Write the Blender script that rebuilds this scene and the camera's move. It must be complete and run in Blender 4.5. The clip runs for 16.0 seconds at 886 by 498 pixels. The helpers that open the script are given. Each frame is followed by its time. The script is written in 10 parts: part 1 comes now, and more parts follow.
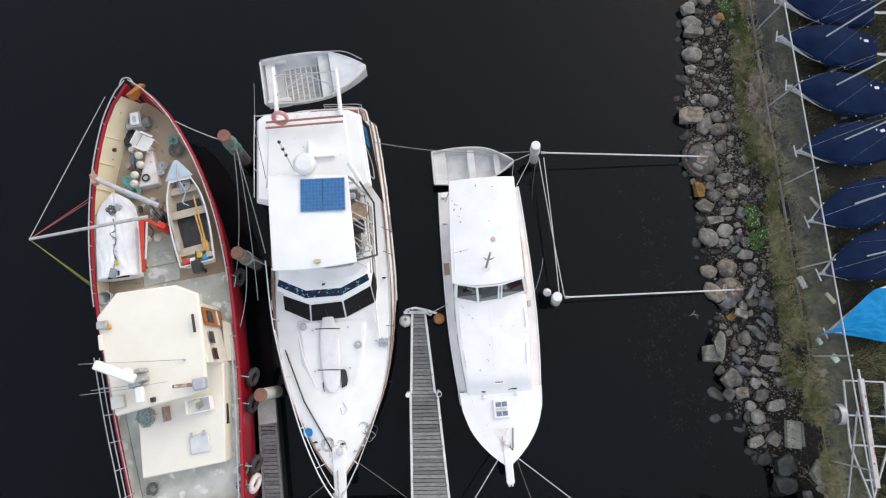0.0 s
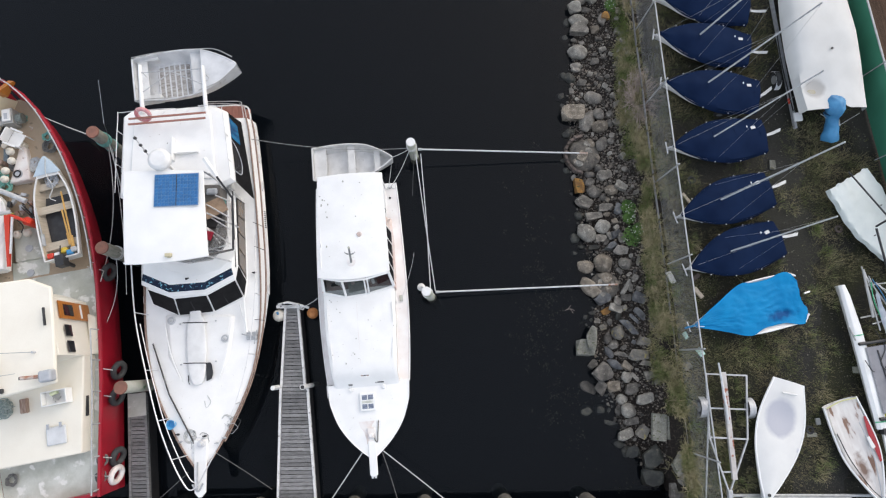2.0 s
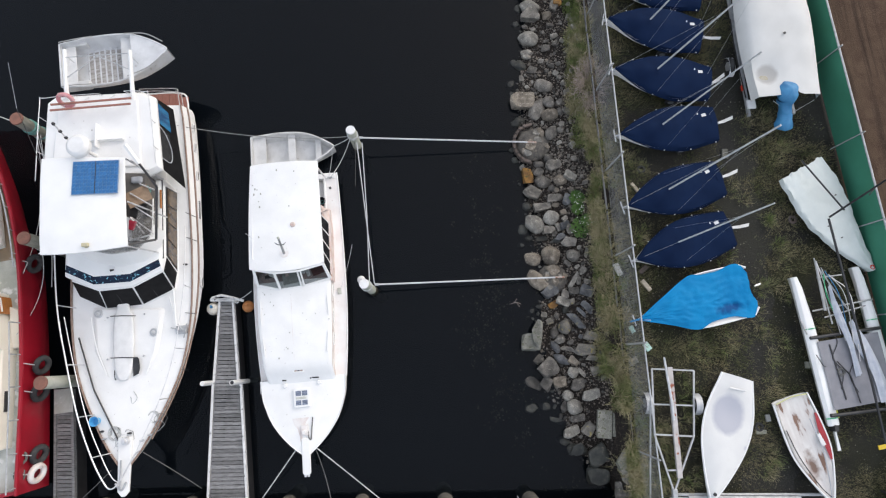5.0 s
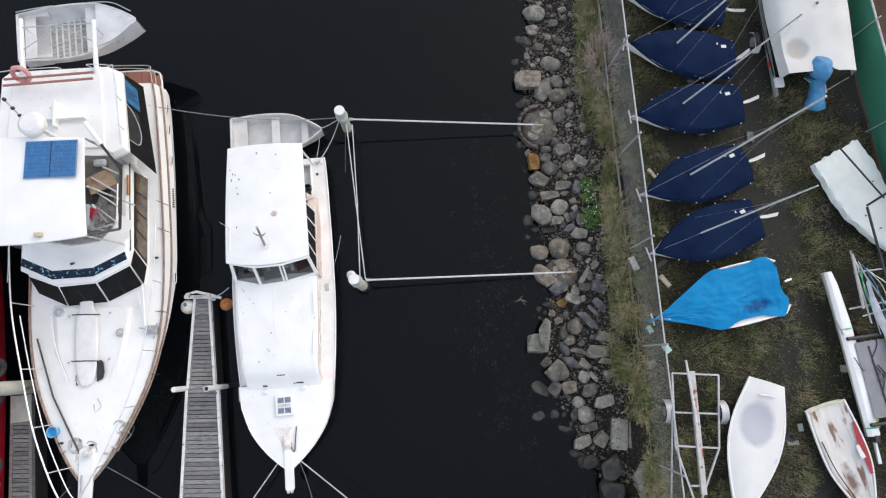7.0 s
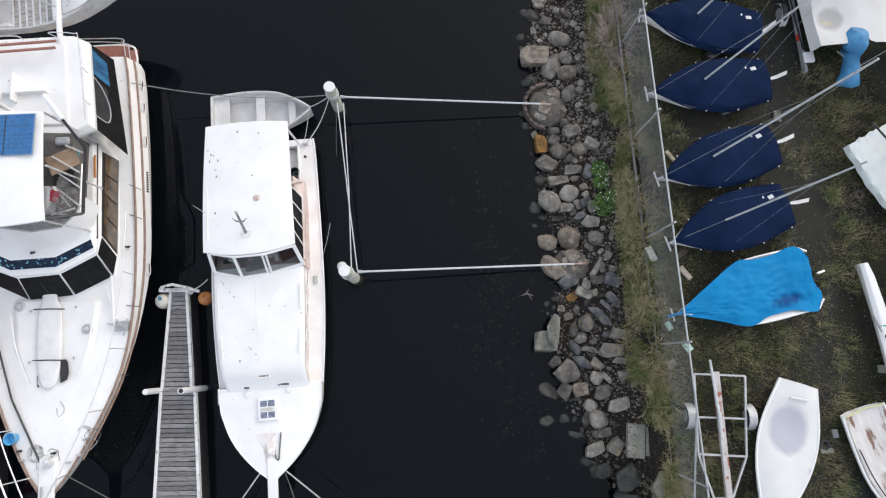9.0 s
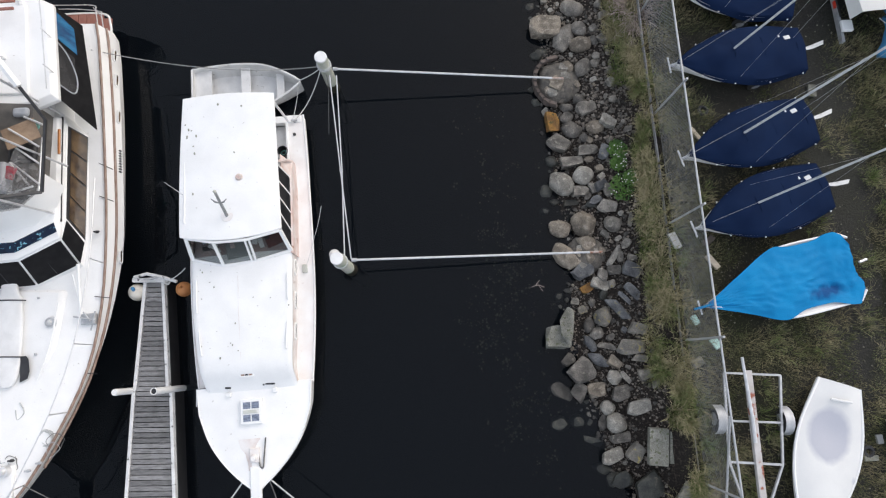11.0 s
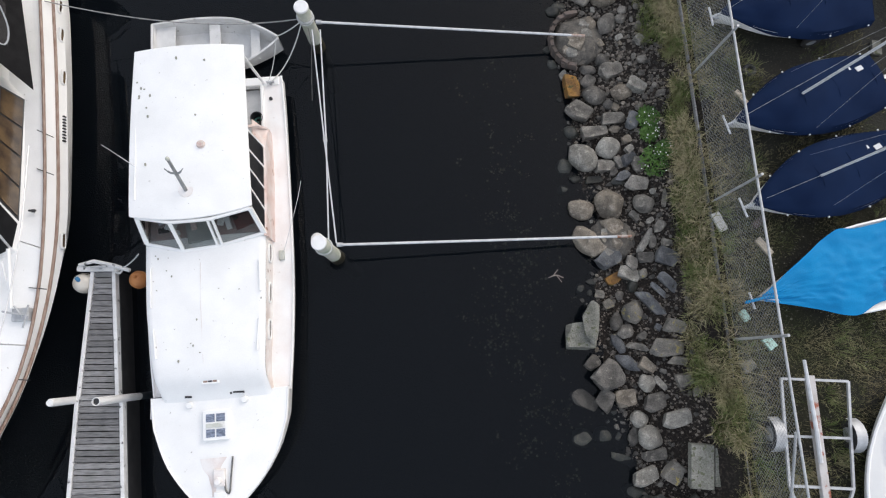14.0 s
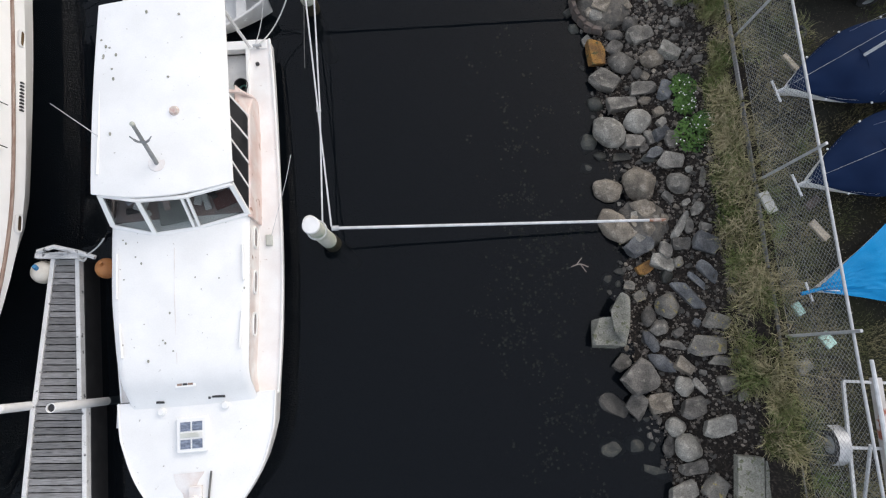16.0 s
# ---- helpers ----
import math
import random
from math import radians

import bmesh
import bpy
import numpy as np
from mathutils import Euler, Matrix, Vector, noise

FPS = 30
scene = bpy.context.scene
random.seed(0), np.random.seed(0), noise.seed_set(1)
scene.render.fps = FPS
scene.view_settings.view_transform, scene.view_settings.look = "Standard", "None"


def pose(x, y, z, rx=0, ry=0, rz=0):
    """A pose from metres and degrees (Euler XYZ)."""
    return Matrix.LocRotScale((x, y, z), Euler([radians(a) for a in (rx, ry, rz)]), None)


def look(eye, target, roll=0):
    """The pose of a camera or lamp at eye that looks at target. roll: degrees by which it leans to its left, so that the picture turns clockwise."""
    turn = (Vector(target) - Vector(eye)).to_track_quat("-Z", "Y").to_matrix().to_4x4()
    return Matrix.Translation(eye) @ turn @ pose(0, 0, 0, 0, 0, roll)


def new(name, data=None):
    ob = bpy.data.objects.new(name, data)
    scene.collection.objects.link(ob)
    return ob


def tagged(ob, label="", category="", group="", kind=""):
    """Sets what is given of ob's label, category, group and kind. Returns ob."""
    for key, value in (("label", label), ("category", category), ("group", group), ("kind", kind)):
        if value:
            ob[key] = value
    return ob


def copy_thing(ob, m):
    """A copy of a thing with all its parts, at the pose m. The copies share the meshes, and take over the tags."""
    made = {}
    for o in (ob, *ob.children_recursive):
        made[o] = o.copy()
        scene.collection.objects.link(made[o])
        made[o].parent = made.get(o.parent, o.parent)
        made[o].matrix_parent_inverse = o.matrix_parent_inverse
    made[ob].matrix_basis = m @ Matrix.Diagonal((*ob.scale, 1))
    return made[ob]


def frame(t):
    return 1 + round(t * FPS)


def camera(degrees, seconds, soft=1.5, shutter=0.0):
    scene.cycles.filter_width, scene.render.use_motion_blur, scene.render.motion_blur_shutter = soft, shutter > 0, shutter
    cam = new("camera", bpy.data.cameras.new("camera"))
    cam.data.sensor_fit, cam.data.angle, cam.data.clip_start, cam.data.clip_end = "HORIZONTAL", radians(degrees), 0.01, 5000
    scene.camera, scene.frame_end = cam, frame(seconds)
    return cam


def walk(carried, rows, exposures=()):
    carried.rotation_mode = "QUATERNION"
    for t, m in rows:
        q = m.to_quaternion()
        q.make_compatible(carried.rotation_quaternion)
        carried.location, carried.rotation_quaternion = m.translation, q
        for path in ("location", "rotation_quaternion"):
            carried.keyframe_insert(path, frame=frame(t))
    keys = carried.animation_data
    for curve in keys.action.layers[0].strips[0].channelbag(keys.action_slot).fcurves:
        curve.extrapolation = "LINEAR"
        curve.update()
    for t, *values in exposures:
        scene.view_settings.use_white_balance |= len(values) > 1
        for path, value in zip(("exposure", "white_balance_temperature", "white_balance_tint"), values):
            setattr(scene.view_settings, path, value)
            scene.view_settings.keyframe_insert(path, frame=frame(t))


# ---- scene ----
EXPOSURE = (0.75, 6540, 12)
SKY, SUN, WATER_SPEC = 0.425, 0.29, 0.19
cam = camera(73.7, 16.0, soft=1.2)
# seconds, x, y, z and the turn about x, y, z in degrees
PATH = [
    (0.0, 0.000, -0.654, 19.159, 10.841, -1.872, -0.376),
    (0.5, 0.683, -0.697, 19.229, 10.840, -1.877, -0.374),
    (1.0, 1.617, -0.750, 19.327, 10.837, -1.890, -0.372),
    (1.5, 2.750, -0.808, 19.421, 10.834, -1.896, -0.365),
    (2.0, 4.049, -0.871, 19.494, 10.833, -1.896, -0.368),
    (2.5, 5.319, -0.943, 19.572, 10.823, -1.900, -0.379),
    (3.0, 5.818, -1.011, 19.589, 10.826, -1.899, -0.370),
    (3.5, 5.934, -1.044, 19.596, 10.826, -1.895, -0.376),
    (4.0, 5.921, -1.060, 19.522, 10.826, -1.900, -0.374),
    (6.5, 6.025, -0.961, 17.590, 10.838, -1.894, -0.397),
    (7.0, 6.055, -0.945, 17.216, 10.834, -1.895, -0.395),
    (7.5, 6.071, -0.946, 16.844, 10.837, -1.896, -0.404),
    (8.0, 6.094, -0.940, 16.475, 10.839, -1.892, -0.408),
    (8.5, 6.108, -0.940, 16.112, 10.842, -1.893, -0.401),
    (9.0, 6.123, -0.957, 15.751, 10.836, -1.892, -0.364),
    (11.5, 6.101, -1.018, 13.945, 10.824, -1.896, -0.314),
    (12.0, 6.081, -1.025, 13.589, 10.823, -1.901, -0.308),
    (12.5, 6.073, -1.011, 13.234, 10.826, -1.909, -0.315),
    (13.0, 6.086, -0.987, 12.868, 10.823, -1.910, -0.327),
    (13.5, 6.111, -0.962, 12.506, 10.824, -1.897, -0.340),
    (14.0, 6.139, -0.941, 12.150, 10.824, -1.901, -0.347),
    (14.5, 6.162, -0.927, 11.780, 10.816, -1.913, -0.352),
    (15.0, 6.180, -0.924, 11.420, 10.827, -1.905, -0.360),
    (15.5, 6.189, -0.929, 11.059, 10.830, -1.922, -0.348),
    (16.0, 6.014, -0.940, 10.682, 10.828, -1.910, -0.343),
]
walk(cam, [(t, pose(*row)) for t, *row in PATH], [(0.0, EXPOSURE[0], *EXPOSURE[1:]), (16.0, EXPOSURE[0], *EXPOSURE[1:])])

# ---- sky and light: an even overcast, the sky's glow spread by cloud ----
world = bpy.data.worlds.new("overcast_sky")
scene.world = world
world.use_nodes = True
wt = world.node_tree
sky = wt.nodes.new("ShaderNodeTexSky")
sky.sky_type, sky.sun_disc = "NISHITA", False
sky.sun_elevation, sky.sun_rotation = radians(32), radians(45)
sky.air_density, sky.dust_density, sky.ozone_density = 1.0, 6.0, 1.0
cloud = wt.nodes.new("ShaderNodeGamma")
cloud.inputs["Gamma"].default_value = 0.4
wt.links.new(sky.outputs[0], cloud.inputs["Color"])
wt.links.new(cloud.outputs[0], wt.nodes["Background"].inputs[0])
wt.nodes["Background"].inputs[1].default_value = SKY
sun = new("sun", bpy.data.lights.new("sun", "SUN"))
sun.data.energy, sun.data.angle, sun.data.color = SUN, radians(24), (1.0, 0.99, 0.97)
sun.matrix_world = look((6.1, 6.1, 5.4), (0, 0, 0))


# ---- materials ----
def mat(name, a, b=None, scale=2.0, rough=0.5, metal=0.0, bump=0.15, fine=45.0, grain=0.25, vary=0.0, spots=None, spec=0.5, coat=0.0, stretch=(1, 1, 1), depth=0.01, pool=None):
    """A surface of two colours in soft patches, with grain, relief, and (spots) a third colour in small stains; pool is one damp stain: colour, middle, half sizes, ragged."""
    m = bpy.data.materials.new(name)
    m.use_nodes = True
    t = m.node_tree
    n, link = t.nodes, t.links.new
    p = n["Principled BSDF"]
    co = n.new("ShaderNodeTexCoord")
    mp = n.new("ShaderNodeMapping")
    mp.inputs["Scale"].default_value = stretch
    link(co.outputs["Object"], mp.inputs["Vector"])
    big, small = n.new("ShaderNodeTexNoise"), n.new("ShaderNodeTexNoise")
    big.inputs["Scale"].default_value, big.inputs["Detail"].default_value = scale, 6
    small.inputs["Scale"].default_value, small.inputs["Detail"].default_value = fine, 4
    link(mp.outputs[0], big.inputs["Vector"])
    link(mp.outputs[0], small.inputs["Vector"])
    ramp = n.new("ShaderNodeMapRange")
    ramp.inputs["From Min"].default_value, ramp.inputs["From Max"].default_value = 0.36, 0.64
    link(big.outputs["Fac"], ramp.inputs["Value"])
    mix = n.new("ShaderNodeMix")
    mix.data_type = "RGBA"
    mix.inputs[6].default_value, mix.inputs[7].default_value = (*a, 1), (*(b or a), 1)
    link(ramp.outputs[0], mix.inputs[0])
    last = mix.outputs[2]
    if spots:
        colour, size, amount = spots
        sp = n.new("ShaderNodeTexNoise")
        sp.inputs["Scale"].default_value, sp.inputs["Detail"].default_value = size, 5
        link(mp.outputs[0], sp.inputs["Vector"])
        cut = n.new("ShaderNodeMapRange")
        cut.inputs["From Min"].default_value, cut.inputs["From Max"].default_value = 1 - amount, 1.06 - amount
        link(sp.outputs["Fac"], cut.inputs["Value"])
        ms = n.new("ShaderNodeMix")
        ms.data_type = "RGBA"
        ms.inputs[7].default_value = (*colour, 1)
        link(cut.outputs[0], ms.inputs[0])
        link(last, ms.inputs[6])
        last = ms.outputs[2]
    if pool:
        colour, middle, half, ragged = pool
        sub = n.new("ShaderNodeMapping")
        sub.inputs["Location"].default_value = (-middle[0] / half[0], -middle[1] / half[1], 0)
        sub.inputs["Scale"].default_value = (1 / half[0], 1 / half[1], 0)
        link(co.outputs["Object"], sub.inputs["Vector"])
        far = n.new("ShaderNodeVectorMath")
        far.operation = "LENGTH"
        link(sub.outputs[0], far.inputs[0])
        add = n.new("ShaderNodeMath")
        add.operation = "MULTIPLY_ADD"
        add.inputs[1].default_value = ragged
        wob = n.new("ShaderNodeTexNoise")
        wob.inputs["Scale"].default_value, wob.inputs["Detail"].default_value = 5.0, 5
        link(co.outputs["Object"], wob.inputs["Vector"])
        link(wob.outputs["Fac"], add.inputs[0])
        link(far.outputs["Value"], add.inputs[2])
        rim_ = n.new("ShaderNodeMapRange")
        rim_.inputs["From Min"].default_value, rim_.inputs["From Max"].default_value = 1.0 + ragged * 0.5, 0.82 + ragged * 0.1
        link(add.outputs[0], rim_.inputs["Value"])
        mp_ = n.new("ShaderNodeMix")
        mp_.data_type = "RGBA"
        mp_.inputs[7].default_value = (*colour, 1)
        link(rim_.outputs[0], mp_.inputs[0])
        link(last, mp_.inputs[6])
        last = mp_.outputs[2]
    hsv = n.new("ShaderNodeHueSaturation")
    val = n.new("ShaderNodeMapRange")
    val.inputs["To Min"].default_value, val.inputs["To Max"].default_value = 1 - grain, 1 + grain
    link(small.outputs["Fac"], val.inputs["Value"])
    value = val.outputs[0]
    if vary:
        info = n.new("ShaderNodeObjectInfo")
        vr = n.new("ShaderNodeMapRange")
        vr.inputs["To Min"].default_value, vr.inputs["To Max"].default_value = 1 - vary, 1 + vary
        link(info.outputs["Random"], vr.inputs["Value"])
        mul = n.new("ShaderNodeMath")
        mul.operation = "MULTIPLY"
        link(vr.outputs[0], mul.inputs[0])
        link(value, mul.inputs[1])
        value = mul.outputs[0]
    link(last, hsv.inputs["Color"])
    link(value, hsv.inputs["Value"])
    link(hsv.outputs[0], p.inputs["Base Color"])
    p.inputs["Roughness"].default_value, p.inputs["Metallic"].default_value = rough, metal
    p.inputs["Specular IOR Level"].default_value = spec
    p.inputs["Coat Weight"].default_value, p.inputs["Coat Roughness"].default_value = coat, 0.08
    if bump:
        bm_ = n.new("ShaderNodeBump")
        bm_.inputs["Strength"].default_value, bm_.inputs["Distance"].default_value = bump, depth
        link(small.outputs["Fac"], bm_.inputs["Height"])
        link(bm_.outputs[0], p.inputs["Normal"])
    return m


GELCOAT = mat("gelcoat_white", (0.86, 0.86, 0.845), (0.80, 0.80, 0.785), 1.3, 0.35, bump=0.04, grain=0.04, spots=((0.52, 0.47, 0.40), 9.0, 0.27))
GELCOAT_OLD = mat("gelcoat_stained", (0.79, 0.77, 0.75), (0.64, 0.55, 0.51), 2.6, 0.5, bump=0.05, grain=0.08, spots=((0.30, 0.19, 0.14), 7.0, 0.34))
PINK_WOOD = mat("peeling_pinkish_paint", (0.74, 0.66, 0.63), (0.66, 0.50, 0.45), 3.0, 0.6, bump=0.1, grain=0.1, spots=((0.36, 0.22, 0.16), 7.0, 0.36))
SIDE_DECK = mat("peeling_side_deck", (0.85, 0.845, 0.835), (0.79, 0.755, 0.735), 2.2, 0.6, bump=0.08, grain=0.06, spots=((0.50, 0.43, 0.39), 11.0, 0.30))
ROOF_PAINT = mat("white_deck_paint", (0.86, 0.86, 0.845), (0.80, 0.80, 0.785), 1.8, 0.55, bump=0.08, grain=0.05, spots=((0.30, 0.27, 0.23), 13.0, 0.30))
DINGHY_WHITE = mat("dinghy_white", (0.70, 0.70, 0.69), (0.58, 0.58, 0.57), 3.0, 0.5, bump=0.06, grain=0.08, spots=((0.30, 0.29, 0.26), 8.0, 0.33))
ALLOY = mat("dull_aluminium", (0.50, 0.50, 0.49), (0.38, 0.38, 0.37), 4.0, 0.5, 0.35, bump=0.08, grain=0.1)
PALE_ALLOY = mat("pale_painted_aluminium", (0.68, 0.69, 0.70), (0.56, 0.57, 0.58), 3.0, 0.5, 0.1, bump=0.08, grain=0.08, spots=((0.40, 0.39, 0.37), 6.0, 0.33))
GRIME = mat("grimy_boards", (0.46, 0.45, 0.43), (0.26, 0.24, 0.22), 4.0, 0.8, bump=0.2, grain=0.3, stretch=(5, 1, 1), spots=((0.14, 0.12, 0.10), 5.0, 0.40))
STEEL = mat("stainless_steel", (0.74, 0.74, 0.74), (0.62, 0.62, 0.63), 6.0, 0.3, 0.45, bump=0.02, grain=0.05)
GALV = mat("galvanised_steel", (0.52, 0.53, 0.54), (0.40, 0.41, 0.42), 9.0, 0.5, 0.3, bump=0.06, grain=0.12)
WHITE_PIPE = mat("weathered_white_tube", (0.66, 0.67, 0.68), (0.52, 0.53, 0.54), 7.0, 0.5, bump=0.05, grain=0.08)
TEAK = mat("worn_teak", (0.21, 0.125, 0.09), (0.35, 0.265, 0.215), 5.0, 0.6, bump=0.2, grain=0.3, stretch=(6, 1, 6))
TEAK_RED = mat("reddish_teak_deck", (0.27, 0.10, 0.075), (0.33, 0.15, 0.11), 4.0, 0.6, bump=0.2, grain=0.25, stretch=(10, 1, 10))
BARE_WOOD = mat("pale_boat_timber", (0.52, 0.45, 0.35), (0.42, 0.36, 0.28), 4.0, 0.65, bump=0.15, grain=0.2, stretch=(1, 7, 1))
VARNISH = mat("orange_varnished_wood", (0.45, 0.17, 0.03), (0.36, 0.12, 0.02), 5.0, 0.3, bump=0.1, grain=0.2, stretch=(1, 1, 8))
OAR_WOOD = mat("varnished_oar", (0.55, 0.33, 0.10), (0.48, 0.27, 0.07), 6.0, 0.4, bump=0.1, grain=0.15)
PILE_WOOD = mat("old_pile_wood", (0.34, 0.33, 0.28), (0.24, 0.25, 0.20), 3.0, 0.9, bump=0.5, grain=0.35, stretch=(6, 6, 1), spots=((0.10, 0.13, 0.08), 4.0, 0.38))
PILE_HEAD = mat("dark_pile_head", (0.17, 0.155, 0.13), (0.09, 0.085, 0.07), 5.0, 0.95, bump=0.5, grain=0.35)
MAST_GREY = mat("dull_mast_grey", (0.30, 0.31, 0.31), (0.22, 0.23, 0.23), 9.0, 0.5, 0.3, bump=0.05, grain=0.2)
WEEDY = mat("wet_weedy_timber", (0.018, 0.018, 0.012), (0.04, 0.035, 0.02), 6.0, 0.5, bump=0.5, grain=0.3)
PILE_TOP = mat("rusty_pile_top", (0.26, 0.12, 0.085), (0.18, 0.09, 0.07), 6.0, 0.9, bump=0.4, grain=0.3)
PILE_PALE = mat("pale_pile", (0.52, 0.52, 0.46), (0.36, 0.40, 0.32), 3.0, 0.8, bump=0.3, grain=0.2, spots=((0.10, 0.22, 0.11), 3.0, 0.42))
RED_HULL = mat("red_hull_paint", (0.34, 0.010, 0.024), (0.27, 0.008, 0.019), 1.5, 0.35, bump=0.05, grain=0.1, spots=((0.16, 0.03, 0.03), 4.0, 0.3))
RED_PART = mat("bright_red_paint", (0.62, 0.05, 0.02), (0.5, 0.03, 0.015), 3.0, 0.4, bump=0.05, grain=0.1)
WHITE_SHEET = mat("creased_white_sheet", (0.84, 0.84, 0.83), (0.74, 0.75, 0.76), 3.0, 0.55, bump=0.2, grain=0.06, depth=0.015, spots=((0.5, 0.5, 0.5), 5.0, 0.28))
SLATE_GREY = mat("slate_grey_cowling", (0.22, 0.27, 0.31), (0.30, 0.34, 0.37), 6.0, 0.4, bump=0.03)
CREAM = mat("cream_paint", (0.83, 0.79, 0.69), (0.79, 0.745, 0.645), 1.3, 0.5, bump=0.06, grain=0.05, spots=((0.45, 0.38, 0.28), 7.0, 0.27))
CREAM_DARK = mat("yellowed_cream_bulwark", (0.74, 0.65, 0.46), (0.68, 0.59, 0.41), 2.0, 0.55, bump=0.06, grain=0.08, spots=((0.3, 0.22, 0.14), 6.0, 0.33))
DECK_TAN = mat("tan_deck", (0.40, 0.31, 0.22), (0.34, 0.27, 0.19), 1.6, 0.8, bump=0.2, grain=0.15, spots=((0.20, 0.16, 0.11), 3.5, 0.36))
DECK_GREY = mat("pale_grey_deck", (0.56, 0.575, 0.53), (0.40, 0.41, 0.36), 1.7, 0.8, bump=0.2, grain=0.15, spots=((0.70, 0.70, 0.67), 2.6, 0.42))
GLASS_DARK = mat("smoked_glass", (0.016, 0.017, 0.02), (0.03, 0.03, 0.032), 3.0, 0.06, bump=0.0, grain=0.1, coat=0.3)
CURTAIN = mat("tan_blind_behind_glass", (0.15, 0.10, 0.055), (0.06, 0.042, 0.03), 3.0, 0.12, bump=0.0, grain=0.2, coat=0.4)
BLACK_COVER = mat("black_mesh_cover", (0.007, 0.007, 0.008), (0.013, 0.013, 0.014), 5.0, 0.7, bump=0.3, grain=0.3, spec=0.15)
DECAL = mat("blue_flecked_band", (0.006, 0.012, 0.03), (0.01, 0.025, 0.055), 8.0, 0.5, bump=0.0, grain=0.2, spots=((0.22, 0.50, 0.62), 13.0, 0.40), spec=0.2)
SOLAR = mat("solar_blue", (0.016, 0.11, 0.29), (0.026, 0.15, 0.36), 9.0, 0.25, bump=0.02, grain=0.5, vary=0.14, stretch=(2, 1, 1), coat=0.2)
SOLAR_EDGE = mat("solar_frame", (0.15, 0.25, 0.40), (0.19, 0.29, 0.44), 7.0, 0.4, bump=0.02, grain=0.2)
BLACK = mat("black_plastic", (0.02, 0.02, 0.022), (0.035, 0.035, 0.037), 5.0, 0.5, bump=0.05, grain=0.2)
RUBBER = mat("tyre_rubber", (0.03, 0.03, 0.032), (0.055, 0.055, 0.055), 6.0, 0.85, bump=0.3, grain=0.3)
WHITE_PLASTIC = mat("white_plastic", (0.78, 0.78, 0.77), (0.70, 0.70, 0.69), 4.0, 0.4, bump=0.02, grain=0.04)
GREY_PLASTIC = mat("grey_plastic", (0.45, 0.47, 0.50), (0.36, 0.38, 0.41), 4.0, 0.55, bump=0.05, grain=0.1)
BUOY_WHITE = mat("dirty_white_buoy", (0.74, 0.71, 0.63), (0.60, 0.55, 0.47), 4.0, 0.5, bump=0.1, grain=0.12, spots=((0.2, 0.16, 0.12), 5.0, 0.35))
BUOY_ORANGE = mat("faded_orange_buoy", (0.48, 0.20, 0.06), (0.38, 0.15, 0.05), 4.0, 0.55, bump=0.1, grain=0.15)
ROPE = mat("white_rope", (0.58, 0.59, 0.58), (0.42, 0.43, 0.42), 14.0, 0.8, bump=0.3, grain=0.2)
ROPE_DARK = mat("dark_rope", (0.10, 0.10, 0.10), (0.17, 0.17, 0.16), 14.0, 0.85, bump=0.3, grain=0.25)
ROPE_GREEN = mat("sea_green_rope", (0.18, 0.42, 0.36), (0.12, 0.30, 0.27), 14.0, 0.8, bump=0.3, grain=0.2)
ROPE_YELLOW = mat("yellow_rope", (0.45, 0.42, 0.08), (0.30, 0.32, 0.07), 14.0, 0.8, bump=0.3, grain=0.2)
ROPE_PINK = mat("faded_red_rope", (0.45, 0.12, 0.16), (0.35, 0.09, 0.12), 14.0, 0.8, bump=0.3, grain=0.2)
NAVY = mat("navy_canvas", (0.0052, 0.0132, 0.040), (0.0075, 0.018, 0.052), 1.4, 0.85, bump=0.25, fine=160.0, grain=0.18, depth=0.004, spec=0.06)
BLUE_TARP = mat("bright_blue_tarp", (0.003, 0.225, 0.49), (0.003, 0.19, 0.43), 1.6, 0.6, bump=0.2, grain=0.1, spec=0.12, depth=0.02, pool=((0.003, 0.07, 0.22), (-0.35, 0.85), (0.2, 0.62), 1.3))
BLUE_BAG = mat("sky_blue_cover", (0.05, 0.24, 0.45), (0.035, 0.17, 0.35), 3.0, 0.6, bump=0.2, grain=0.15)
COVER_WHITE = mat("white_canvas_cover", (0.66, 0.67, 0.68), (0.60, 0.61, 0.62), 1.1, 0.65, bump=0.08, grain=0.04, spots=((0.40, 0.40, 0.38), 2.2, 0.27))
HULL_GREY = mat("cool_grey_cover", (0.70, 0.74, 0.71), (0.61, 0.65, 0.62), 1.4, 0.6, bump=0.1, grain=0.06)
GREEN_CLOTH = mat("green_shade_cloth", (0.038, 0.205, 0.125), (0.045, 0.235, 0.148), 1.2, 0.85, bump=0.2, fine=120.0, grain=0.12)
RUST = mat("rusty_steel", (0.30, 0.13, 0.07), (0.50, 0.44, 0.40), 9.0, 0.8, bump=0.3, grain=0.3)

BRICK = mat("worn_brown_brick", (0.14, 0.105, 0.088), (0.10, 0.085, 0.076), 6.0, 0.95, bump=0.6, grain=0.3, vary=0.3)
LEAF = mat("fresh_green_leaf", (0.085, 0.175, 0.026), (0.04, 0.095, 0.017), 4.0, 0.6, bump=0.0, grain=0.3)
TWIG = mat("dry_pale_twig", (0.40, 0.335, 0.29), (0.29, 0.23, 0.20), 6.0, 0.9, bump=0.0, grain=0.3)
FLOWER = mat("white_petal", (0.7, 0.7, 0.66), None, 4.0, 0.7, bump=0.0, grain=0.05)


